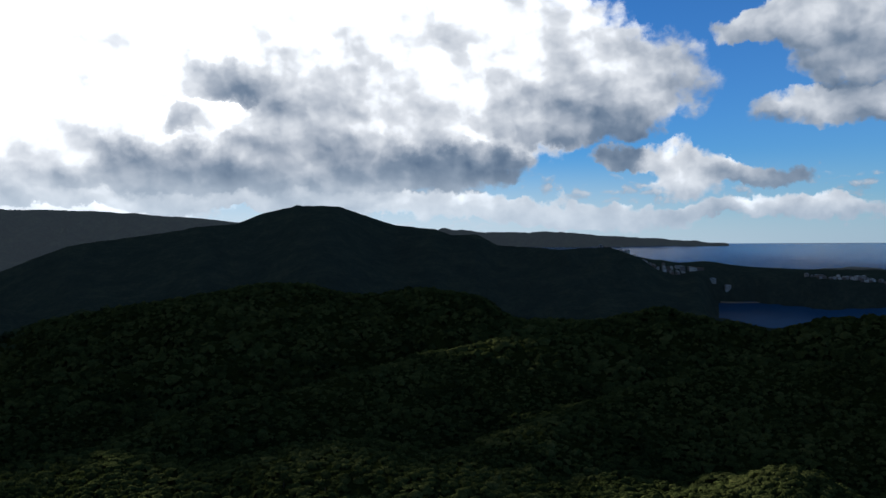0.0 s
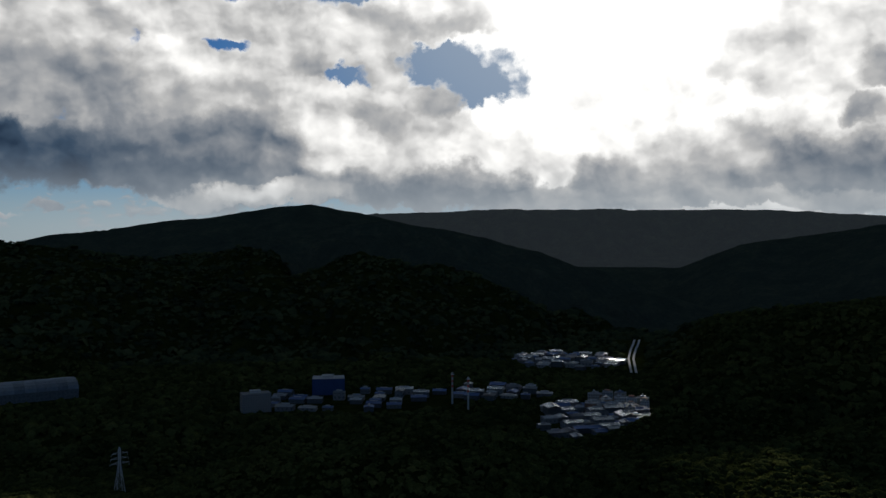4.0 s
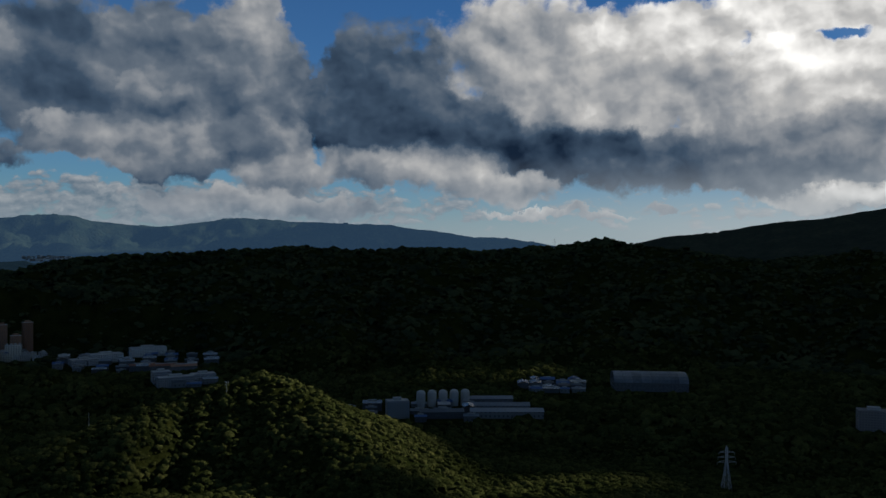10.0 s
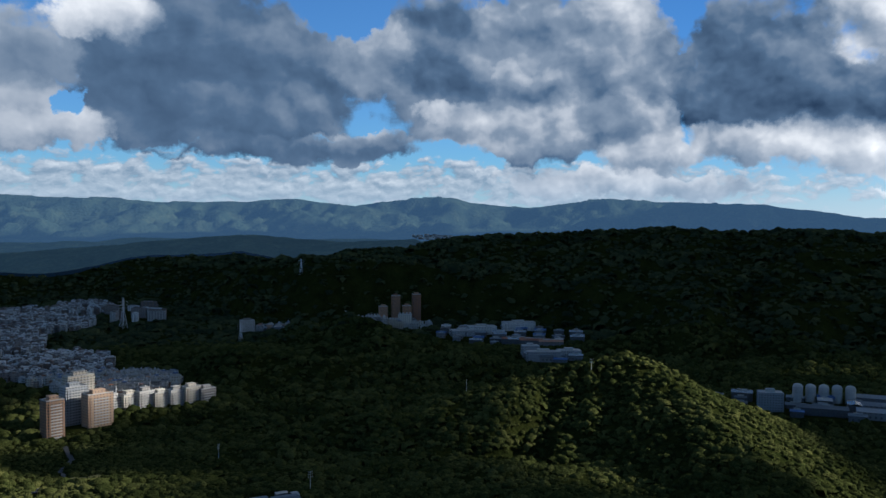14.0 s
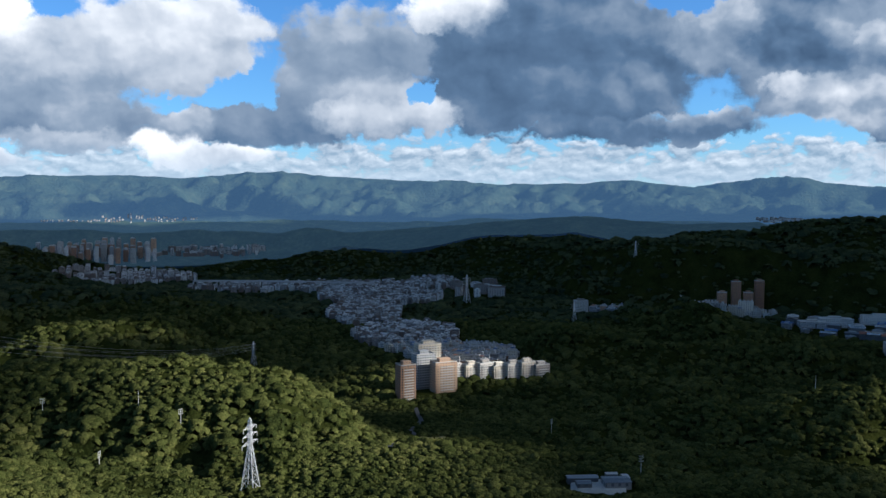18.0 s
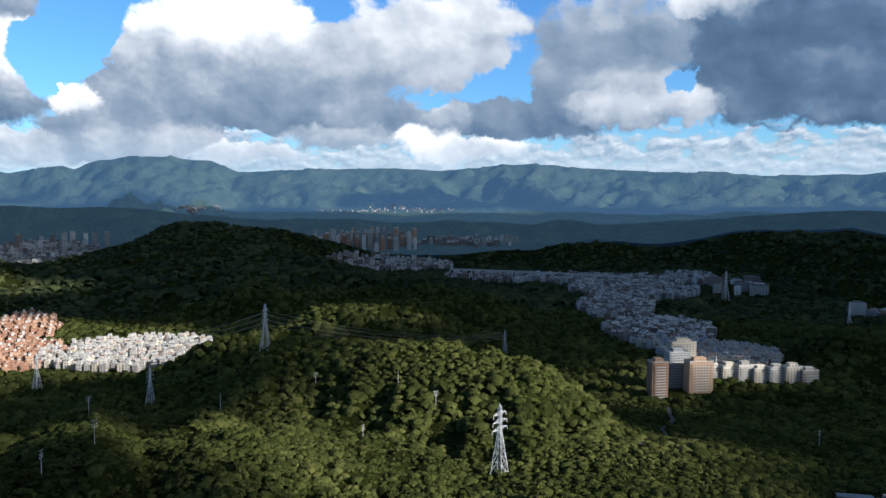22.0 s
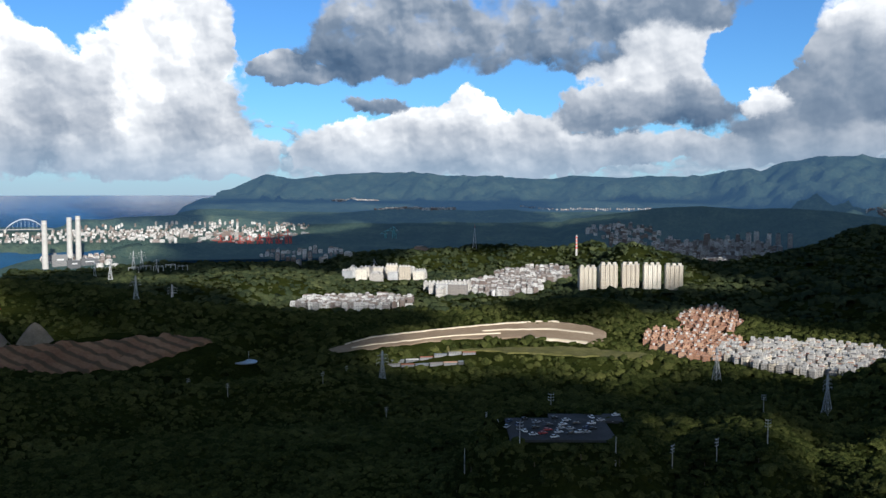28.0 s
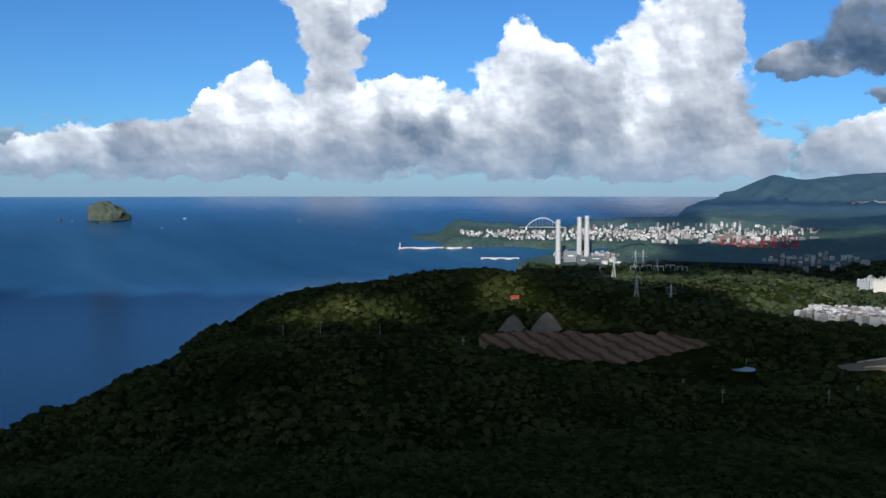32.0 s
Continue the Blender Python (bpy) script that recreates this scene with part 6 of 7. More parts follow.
for a, r, w in ((101.3, 1640, 60), (102.6, 1655, 54), (100.2, 1625, 46)):
    hall = thing("red_roofed_shed", boxes("wall", F_SHED, [(-w / 2, w / 2, -11, 11, -4, 10)]), "long factory shed under a faded red metal roof", "shed", "red-roofed sheds")
    part("roof", gable("roof", M_REDROOF, w, 22, 10, 3), hall)
    part("roof_vent", boxes("roof_vent", M_CONCRETE, [(-w / 3, w / 3, -0.8, 0.8, 12.2, 14.4)]), hall)
    hall.matrix_basis = at_pose(a, r, 4)


def striped_stack(h, r0, r1, bands, label, parent_name="chimney"):
    """A tapered chimney with a platform and warning bands."""
    ob = thing(parent_name, lathe("shaft", M_CONCRETE, [(r0, -4), (r0 * 0.9, h * 0.3), (r1, h)], 20), label, "chimney")
    for k in range(bands):
        z0 = h * (1 - 0.16 * (k + 0.5))
        rr = r1 + (r0 - r1) * (1 - z0 / h) * 0.8 + 0.15
        part("band", lathe("band", M_RED, [(rr, z0 - h * 0.07), (rr * 0.99, z0)], 20), ob, "red warning band")
    part("platform", lathe("platform", M_STEEL, [(r1 + 1.0, h * 0.93), (r1 + 1.6, h * 0.94), (r1 + 1.6, h * 0.945)], 16), ob, "steel gallery")
    part("rim", lathe("rim", M_CONCRETE, [(r1 + 0.1, h - 1.5), (r1 + 0.3, h), (r1 - 0.8, h + 0.05)], 20), ob)
    return ob


for a, r, h in ((216.4, 2869, 148), (215.0, 2934, 142), (214.5, 2936, 146)):
    striped_stack(h, 9.5, 7.5, 0, "tall white power station chimney by the harbour").matrix_basis = at_pose(a, r)
striped_stack(62, 3.4, 2.6, 4, "red and white banded chimney on a wooded hill", "banded_chimney").matrix_basis = at_pose(182.1, 2480)
for a, r in ((42.83, 1242), (41.75, 1200)):
    striped_stack(46, 1.5, 1.2, 3, "slender red and white banded mast in the valley", "banded_mast").matrix_basis = at_pose(a, r)


def power_station():
    for a, r, w, d, h in ((215.6, 2900, 60, 34, 44), (214.8, 2870, 50, 30, 30), (213.9, 2900, 70, 30, 24)):
        ob = thing("boiler_house", boxes("wall", F_SHED, [(-w / 2, w / 2, -d / 2, d / 2, -5, h), (-w / 2 + 6, -w / 2 + 18, -d / 2 - 5, d / 2, -5, h + 8)]), "pale grey power station boiler house", "building", "power station")
        part("roof", boxes("roof", M_METALROOF, [(-w / 2 - 0.4, w / 2 + 0.4, -d / 2 - 0.4, d / 2 + 0.4, h, h + 0.7)]), ob)
        part("duct", boxes("duct", M_STEEL, [(-w / 4, w / 4, -d / 2 - 4, -d / 2, h * 0.5, h * 0.62)]), ob)
        ob.matrix_basis = at_pose(a, r, 5, 0.75)
    for a, r in ((213.3, 2870), (212.8, 2900), (212.4, 2860)):
        ob = thing("storage_tank", lathe("tank", M_WHITE, [(14, -3), (14, 12), (7, 15)], 24), "white cylindrical fuel tank", "tank", "fuel tanks")
        ob.matrix_basis = at_pose(a, r, 0, 0.8)


power_station()


# ---- harbour ----
def crane(mat, label):
    """A ship-to-shore gantry crane."""
    ob = thing("gantry_crane", struts("portal", mat, [((-9, -8, 0), (-9, -8, 46)), ((9, -8, 0), (9, -8, 46)), ((-9, 8, 0), (-9, 8, 46)), ((9, 8, 0), (9, 8, 46)),
               ((-9, -8, 16), (-9, 8, 16)), ((9, -8, 16), (9, 8, 16)), ((-9, -8, 46), (9, -8, 46)), ((-9, 8, 46), (9, 8, 46)), ((-9, -8, 46), (-9, 8, 46)), ((9, -8, 46), (9, 8, 46)),
               ((-9, -8, 16), (-9, 8, 46)), ((9, -8, 16), (9, 8, 46))], 2.2), label, "crane", "harbour cranes")
    part("boom", struts("boom", mat, [((0, -24, 47), (0, 60, 47)), ((4, -24, 47), (4, 60, 47))], 2.4), ob)
    part("mast", struts("mast", mat, [((0, 6, 46), (2, 6, 74)), ((4, 6, 46), (2, 6, 74)), ((2, 6, 74), (2, 50, 48)), ((2, 6, 74), (2, -22, 48))], 1.6), ob)
    part("cabin", boxes("cabin", M_WHITE, [(-2, 6, -22, -12, 48, 53)]), ob)
    return ob


red_crane = crane(M_RED, "red ship-to-shore gantry crane on the quay")
red_crane.matrix_basis = at_pose(201.5, 3112, 30, 0.92)
for k in range(1, 8):
    copy_thing(red_crane, at_pose(201.5 + 0.62 * k, 3112 - 2 * k, 30 + 10 * (k % 3), 0.86))
teal = crane(M_TEAL, "teal ship-to-shore gantry crane beyond the wooded hill")
teal.matrix_basis = at_pose(194.4, 3080, 60, 0.6)
copy_thing(teal, at_pose(195.0, 3085, 60, 0.6))


def arch_bridge():
    n, span, rise = 20, 150.0, 42.0
    pts = [(-span / 2 + span * i / n, 0, 14 + rise * (1 - (2 * i / n - 1) ** 2)) for i in range(n + 1)]
    ob = thing("arch_bridge", boxes("deck", M_CONCRETE, [(-span / 2 - 30, span / 2 + 30, -6, 6, 12, 14)]), "white steel arch bridge over the harbour mouth", "bridge")
    for y in (-5, 5):
        v = [(p[0], y + w, p[2] + u) for p in pts for w, u in ((-1.7, -1.7), (1.7, -1.7), (1.7, 1.7), (-1.7, 1.7))]
        f = [(4 * i + c, 4 * i + (c + 1) % 4, 4 * i + 4 + (c + 1) % 4, 4 * i + 4 + c) for i in range(n) for c in range(4)]
        part("arch", mesh_of("arch", v, f, M_WHITE, smooth=False), ob)
    for i in range(2, n - 1, 2):
        part("hanger", struts("hanger", M_WHITE, [((pts[i][0], -5, 14), (pts[i][0], -5, pts[i][2])), ((pts[i][0], 5, 14), (pts[i][0], 5, pts[i][2]))], 0.7), ob)
    for x in (-span / 2, span / 2):
        part("pier", boxes("pier", M_CONCRETE, [(x - 4, x + 4, -6, 6, -12, 12)]), ob)
    return ob


arch_bridge().matrix_basis = at_pose(217.45, 3330, 0, 0.85)
for a0, a1, r in ((222.2, 227.2, 3108), (219.0, 221.6, 2990)):
    v, f, z = [], [], float(level(r, 0.0))
    for k in range(25):
        bend = r + 6 * math.sin(k * 0.7)
        for off, up in ((-9, -4), (-4, 3.2), (4, 3.2), (9, -4)):
            v.append((*plan(a0 + (a1 - a0) * k / 24, bend + off), z + up))
        if k:
            f += [(4 * k - 4 + i, 4 * k - 3 + i, 4 * k + 1 + i, 4 * k + i) for i in range(3)]
    thing("breakwater", mesh_of("breakwater", v, f, M_CONCRETE, smooth=False), "long pale concrete breakwater with a light at its head", "breakwater")
light_house = thing("harbour_light", lathe("tower", M_WHITE, [(2.4, -2), (1.6, 14), (2.2, 14.2), (2.2, 15), (1.2, 15.2), (1.0, 18)], 12), "small white harbour light on the breakwater", "lighthouse")
light_house.matrix_basis = Matrix.Translation((*plan(227.1, 3108), float(level(3108, 0.0)) + 3))


def islet():
    """The steep rocky islet off the coast."""
    p, t = shaped_ball(3, 5, 0.10, 1.0)
    q = p.copy()
    n = len(q)
    k = fbm(q[:, 0] * 3 + 5, q[:, 1] * 3 + q[:, 2] * 2, 8, 5) - 0.5
    q[:, 0] *= 98 * (1 + 0.7 * k)
    q[:, 1] *= 70 * (1 + 0.35 * k)
    up = np.clip(p[:, 2], -0.2, 1)
    slant = 1 - 0.45 * np.clip(p[:, 0] - 0.15, 0, 1) - 0.1 * np.clip(-p[:, 0], 0, 1)
    q[:, 2] = np.sign(up) * np.abs(up) ** 0.6 * 100 * slant * (1 + 0.5 * k)
    ob = thing("islet", mesh_of("islet", q, t, M_ROCK), "steep rocky islet with green slopes rising from the sea", "islet")
    r, e = shaped_ball(6, 4, 0.2, 0.08)
    part("shelf", mesh_of("shelf", r * np.array([112, 80, 90]), e, M_ROCK), ob, "low rock shelf at the waterline")
    ob.matrix_basis = Matrix.LocRotScale(Vector((*plan(245.85, 3590), float(level(3590, 0.0)))), Euler((0, 0, radians(245.85))), (0.7, 0.7, 0.72))
    rock = thing("sea_stack", mesh_of("sea_stack", shaped_ball(9, 3, 0.3, 0.6)[0] * 9, shaped_ball(9, 3, 0.3, 0.6)[1], M_ROCK), "small rock beside the islet", "rock")
    rock.matrix_basis = Matrix.Translation((*plan(248.6, 3600), float(level(3600, 0.0))))


islet()


def boat():
    v = [(-9, -2.4, 0), (7, -2.4, 0), (11, 0, 0.4), (7, 2.4, 0), (-9, 2.4, 0), (-9, -2.8, 2.4), (7, -2.8, 2.6), (13, 0, 3.4), (7, 2.8, 2.6), (-9, 2.8, 2.4)]
    f = [(4, 3, 2), (4, 2, 1), (4, 1, 0), (5, 6, 7), (5, 7, 8), (5, 8, 9), (0, 1, 6), (0, 6, 5), (1, 2, 7), (1, 7, 6), (2, 3, 8), (2, 8, 7), (3, 4, 9), (3, 9, 8), (4, 0, 5), (4, 5, 9)]
    ob = thing("fishing_boat", mesh_of("hull", v, f, M_WHITE, smooth=False), "small white fishing boat out on the blue sea", "boat", "boats at sea")
    part("cabin", boxes("cabin", M_WHITE, [(-6, 1, -1.8, 1.8, 2.4, 6)]), ob)
    part("mast", struts("mast", M_STEEL, [((-1, 0, 6), (-1, 0, 11))], 0.4), ob)
    return ob


one = boat()
spots = [(241.2, 3600), (238.3, 3560), (242.6, 3420), (247.9, 3580), (226.5, 3700), (233.9, 3540), (228.7, 3400), (230.2, 3170)]
for k, (a, r) in enumerate(spots):
    m = Matrix.LocRotScale(Vector((*plan(a, r), float(level(r, 0.0)))), Euler((0, 0, radians(a + 70 * k))), (0.6, 0.6, 0.6))
    if k:
        copy_thing(one, m)
    else:
        one.matrix_basis = m


# ---- pylons, poles and cables ----
def pylon():
    """A lattice transmission tower 44 m high with three pairs of arms."""
    def half(z):
        return 4.8 + (0.9 - 4.8) * min(1, z / 30) if z < 30 else 0.9

    hs = [0, 7, 13, 18.5, 23, 27, 30, 34, 38, 41, 44]
    ob = tagged(new("transmission_tower"), "galvanised lattice transmission tower standing in the forest", "pylon", "transmission towers")
    for sx in (-1, 1):
        for sy in (-1, 1):
            part("leg", struts("leg", M_STEEL, [((sx * half(a), sy * half(a), a - 3 * (a == 0)), (sx * half(b), sy * half(b), b)) for a, b in ((0, 30), (30, 44))], 0.38), ob)
    for sx, sy, tx, ty in ((-1, -1, 1, -1), (1, -1, 1, 1), (1, 1, -1, 1), (-1, 1, -1, -1)):
        lines = []
        for a, b in zip(hs, hs[1:]):
            p, q = half(a), half(b)
            lines += [((sx * p, sy * p, a), (tx * q, ty * q, b)), ((tx * p, ty * p, a), (sx * q, sy * q, b)), ((sx * q, sy * q, b), (tx * q, ty * q, b))]
        part("bracing", struts("bracing", M_STEEL, lines, 0.17), ob)
    for z, reach_x in ((30.0, 9.6), (35.0, 8.8), (40.0, 8.0)):
        for s in (-1, 1):
            arm = part("cross_arm", struts("cross_arm", M_STEEL, [((s * 0.9, -0.9, z), (s * reach_x, 0, z + 0.6)), ((s * 0.9, 0.9, z), (s * reach_x, 0, z + 0.6)),
                       ((s * 0.9, -0.9, z + 2), (s * reach_x, 0, z + 0.6)), ((s * 0.9, 0.9, z + 2), (s * reach_x, 0, z + 0.6)), ((s * 3.5, -0.4, z + 0.4), (s * 3.5, 0.4, z + 1.2))], 0.17), ob)
            part("insulator", lathe("insulator", M_CONCRETE, [(0.18, z - 2.0), (0.28, z - 1.4), (0.18, z - 0.8), (0.28, z - 0.2), (0.12, z + 0.5)], 8, s * reach_x), arm, "string of insulators")
    part("peak", struts("peak", M_STEEL, [((-0.9, -0.9, 44), (0, 0, 47)), ((0.9, -0.9, 44), (0, 0, 47)), ((-0.9, 0.9, 44), (0, 0, 47)), ((0.9, 0.9, 44), (0, 0, 47))], 0.35), ob)
    return ob


# azimuth, distance, height, turn
TOWERS = [(158.94, 795, 44, 70), (142.98, 486, 45, 60), (166.3, 770, 36, 60), (142.7, 1210, 36, 60), (195.25, 1022, 46, 30), (172.92, 1114, 47, 40),
          (211.2, 1330, 44, 20), (208.98, 1700, 55, 20), (195.78, 2450, 39, 0), (128.34, 1980, 72, 40), (121.06, 1690, 42, 30), (117.1, 2060, 40, 20),
          (64.48, 774, 43, 20), (212.7, 2370, 66, 10), (211.3, 2650, 62, 10), (210.8, 2660, 62, 10), (213.6, 2500, 46, 10), (209.9, 2560, 44, 10), (75.6, 2500, 34, 0)]
lattice = pylon()
POSTS = []
for k, (a, r, h, turn) in enumerate(TOWERS):
    m = at_pose(a, r, turn, h / 47.0)
    POSTS.append(m)
    if k:
        copy_thing(lattice, m)
    else:
        lattice.matrix_basis = m


def cable(p, q, sag, thick=0.14):
    """One sagging cable as a square tube."""
    n, v, f = 18, [], []
    side = (q - p).cross(Vector((0, 0, 1))).normalized() * thick / 2
    for i in range(n + 1):
        t = i / n
        c = p.lerp(q, t)
        c.z -= sag * 4 * t * (1 - t)
        up = Vector((0, 0, thick / 2))
        v += [tuple(c + side + up), tuple(c - side + up), tuple(c - side - up), tuple(c + side - up)]
        if i:
            k = 4 * i
            f += [(k - 4 + j, k - 4 + (j + 1) % 4, k + (j + 1) % 4, k + j) for j in range(4)]
    return thing("power_cable", mesh_of("power_cable", v, f, M_CABLE, smooth=False), "thin sagging overhead power cable between the towers", "cable", "power cables")


def string_line(i, j, sag):
    for z, rx in ((29.0, 9.6), (34.0, 8.8), (39.0, 8.0)):
        for s in (-1, 1):
            cable(POSTS[i] @ Vector((s * rx, 0, z - 1)), POSTS[j] @ Vector((s * rx, 0, z - 1)), sag)


string_line(0, 5, 9.0)
string_line(0, 3, 12.0)


def utility_pole(h):
    ob = thing("utility_pole", lathe("pole", M_CONCRETE, [(0.26, -1.5), (0.16, h)], 8), "grey concrete utility pole with short cross arms among the trees", "pole", "utility poles")
    for z in (h - 0.6, h - 2.2, h - 3.8):
        arm = part("cross_arm", boxes("cross_arm", M_STEEL, [(-1.6, 1.6, -0.08, 0.08, z, z + 0.18)]), ob)
        for x in (-1.5, 1.5):
            part("insulator", lathe("insulator", M_CONCRETE, [(0.16, z + 0.28), (0.2, z + 0.6), (0.08, z + 0.8)], 8, x), arm, "grey insulator")
    return ob


POLES = [(208.1, 900), (205.6, 830), (188.1, 760), (189.6, 406), (185.8, 394), (169.7, 450), (175.6, 414), (179.3, 386), (195.0, 780), (199.3, 850), (172.8, 430),
         (213.5, 960), (211.5, 960), (197.7, 1100), (204.2, 1200), (150.0, 640), (155.6, 700), (147.4, 600), (152.4, 560), (161.9, 640), (170.0, 650),
         (116.5, 540), (122.5, 680), (105.9, 800), (97.5, 835), (232.5, 760), (235.0, 780), (228.5, 800), (183.7, 478), (222.8, 820)]
wood_pole = utility_pole(13.0)
for k, (a, r) in enumerate(POLES):
    m = at_pose(a, r, 30 * (k % 4))
    if k:
        copy_thing(wood_pole, m)
    else:
        wood_pole.matrix_basis = m
mast = tagged(new("radio_mast"), "slim lattice radio mast on a far wooded hill", "mast")
part("legs", struts("legs", M_STEEL, [((-7, -7, -3), (-0.6, -0.6, 72)), ((7, -7, -3), (0.6, -0.6, 72)), ((-7, 7, -3), (-0.6, 0.6, 72)), ((7, 7, -3), (0.6, 0.6, 72))], 1.2), mast)
part("bracing", struts("bracing", M_STEEL, [((-6 + k * 0.6, -6 + k * 0.6, 7 * k), (6 - k * 0.6, -6 + k * 0.6, 7 * k + 7)) for k in range(9)], 0.8), mast)
part("antenna", struts("antenna", M_RED, [((0, 0, 72), (0, 0, 84))], 0.8), mast)
mast.matrix_basis = at_pose(188.95, 2640, 0, 0.9)


# ---- earthworks ----
def draped(name, label, mat, a0, a1, edge_near, edge_far, lift, seed, steps=60, rows=14, relief=1.5, category="earthwork"):
    """A sheet of bare ground laid over the land between two edges given as distances along the azimuth."""
    az = np.linspace(a0, a1, steps)
    lo = np.interp(az, np.linspace(a0, a1, len(edge_near)), edge_near)
    hi = np.interp(az, np.linspace(a0, a1, len(edge_far)), edge_far)
    lo = lo + (value_noise(az * 2.1, az * 0 + seed, seed) - 0.5) * min(14, rows)
    hi = hi + (value_noise(az * 2.6, az * 0 + seed + 3, seed) - 0.5) * min(14, rows)
    t = np.linspace(0, 1, rows)
    rr = lo[:, None] * (1 - t) + hi[:, None] * t
    aa = az[:, None] + 0 * rr
    x, y = plan(aa, rr)
    runnel = np.abs(2 * fbm(aa * 1.1 + rr * 0.035, rr * 0.004, seed + 1, 3) - 1)      # runnels that slant down the slope
    z = ground_z(aa, rr) + lift + relief * (runnel - 0.4 + 0.5 * (fbm(x / 9, y / 9, seed, 3) - 0.5))
    z[0, :] -= lift + 3
    z[-1, :] -= lift + 3
    z[:, 0] -= lift + 3
    z[:, -1] -= lift + 3
    v = np.stack([x, y, z], -1).reshape(-1, 3)
    i, j = np.meshgrid(np.arange(steps - 1), np.arange(rows - 1), indexing="ij")
    q = np.stack([i * rows + j, (i + 1) * rows + j, (i + 1) * rows + j + 1, i * rows + j + 1], -1).reshape(-1, 4)
    return tagged(new(name, mesh_of(name, v, q, mat, smooth=False)), label, category, kind="structure")


draped("bare_terrace", "long brown earth terrace cut into the hillside", M_EARTH, 179.8, 199.2, np.interp(np.linspace(179.8, 199.2, 20), BENCH[0], BENCH[1]),
       np.interp(np.linspace(179.8, 199.2, 20), BENCH[0], BENCH[2]), 1.2, 3, relief=0.5)
for name, text, share, wide, a0, a1 in (("sand_bank", "pale sand bank along the head of the terrace", 0.93, 0.05, 183.0, 198.0),
                                        ("haul_track", "pale sandy track across the terrace", 0.52, 0.05, 180.8, 188.5),
                                        ("sand_strip", "pale sand strip at the foot of the terrace", 0.06, 0.06, 181.2, 185.0),
                                        ("haul_track", "pale sandy track across the terrace", 0.30, 0.03, 187.0, 197.5)):
    at = np.linspace(a0, a1, 16)
    lo, hi = np.interp(at, BENCH[0], BENCH[1]), np.interp(at, BENCH[0], BENCH[2])
    draped(name, text, M_SAND, a0, a1, lo + (hi - lo) * (share - wide), lo + (hi - lo) * (share + wide), 2.6, 13, rows=4, relief=0.3)
draped("grass_terrace", "rough yellow-green grass beside the terrace", M_GRASS, 176.8, 191.0, [1150, 1160, 1190], [1222, 1228, 1230], 2.0, 7)
draped("soil_slope", "dark brown graded soil slope scored by runnels", M_SCORED, 206.4, 221.8, [1150, 1085, 1085, 1110], [1185, 1185, 1180, 1180], 3.0, 9, steps=120, relief=6.0)
draped("field", "mown grass clearing near the valley road", M_GRASS, 129.0, 132.5, [600, 640], [650, 690], 1.5, 11)
for k, (a, r, w) in enumerate(((238.9, 1800, 30), (239.7, 1770, 26), (240.3, 1745, 16), (239.3, 1740, 24))):
    p, t = shaped_ball(60 + k, 3, 0.4, 0.22)
    rock = thing("shore_rock", mesh_of("shore_rock", p * w, t, M_SOIL, smooth=False), "brown wave-cut rock ledge at the foot of the coast", "rock", "shore rocks")
    rock.matrix_basis = Matrix.Translation((*plan(a, r), float(level(r, 0.0)) + 1))
sand = []
for k in range(20):
    p, q = (plan(-24.6 + 0.32 * (k + e), 3056 + 5 * math.sin(0.6 * (k + e))) for e in (0, 1))
    sand.append(((p[0], p[1], float(level(3056, 0.0)) - 1), (q[0], q[1], float(level(3056, 0.0)) - 1)))
tagged(new("beach", struts("beach", M_EARTH, sand, 8.0)), "pale sand beach along the bay", "beach", kind="structure")
for a in (219.4, 217.1):
    p, t = shaped_ball(int(a), 4, 0.06, 1.0)
    k = np.clip(1 - np.hypot(p[:, 0], p[:, 1]), 0, 1)
    cone = thing("gravel_mound", mesh_of("gravel_mound", np.stack([p[:, 0] * 24, p[:, 1] * 18, np.where(p[:, 2] > 0, 25 * k * (1.25 - 0.25 * k) + 0.8 * np.floor(k * 9) - 4 * k ** 6 + 1.5 * (fbm(p[:, 0] * 9, p[:, 1] * 9, 4, 3) - 0.5), -4)], -1), t, M_GRAVEL),
                 "steep brown-grey heap of gravel on the soil slope", "heap", "gravel heaps")
    cone.matrix_basis = at_pose(a, 1190)
pond = thing("pond", lathe("pond", M_POND, [(15, -0.5), (15, 0.6)], 24), "small pale settling pond in a muddy hollow", "pond")
pond.matrix_basis = at_pose(204.4, 1118, 0, 1.0, 2)
for k in range(12):
    row = thing("site_hut", boxes("wall", F_SHED, [(-15, 15, -4.5, 4.5, -2, 5)]), "low site hut with a weathered sheet roof by the terrace", "hut", "site huts")
    part("roof", gable("roof", (M_REDROOF, M_METALROOF, M_ROOF)[k % 3], 30, 9, 5, 1.6), row)
    row.matrix_basis = at_pose(189.3 + 0.98 * (k // 2) + 0.3 * (k % 2), 1166 - 24 * (k % 2) + 2 * (k // 2), 5 + 3 * (k % 3), 0.6)


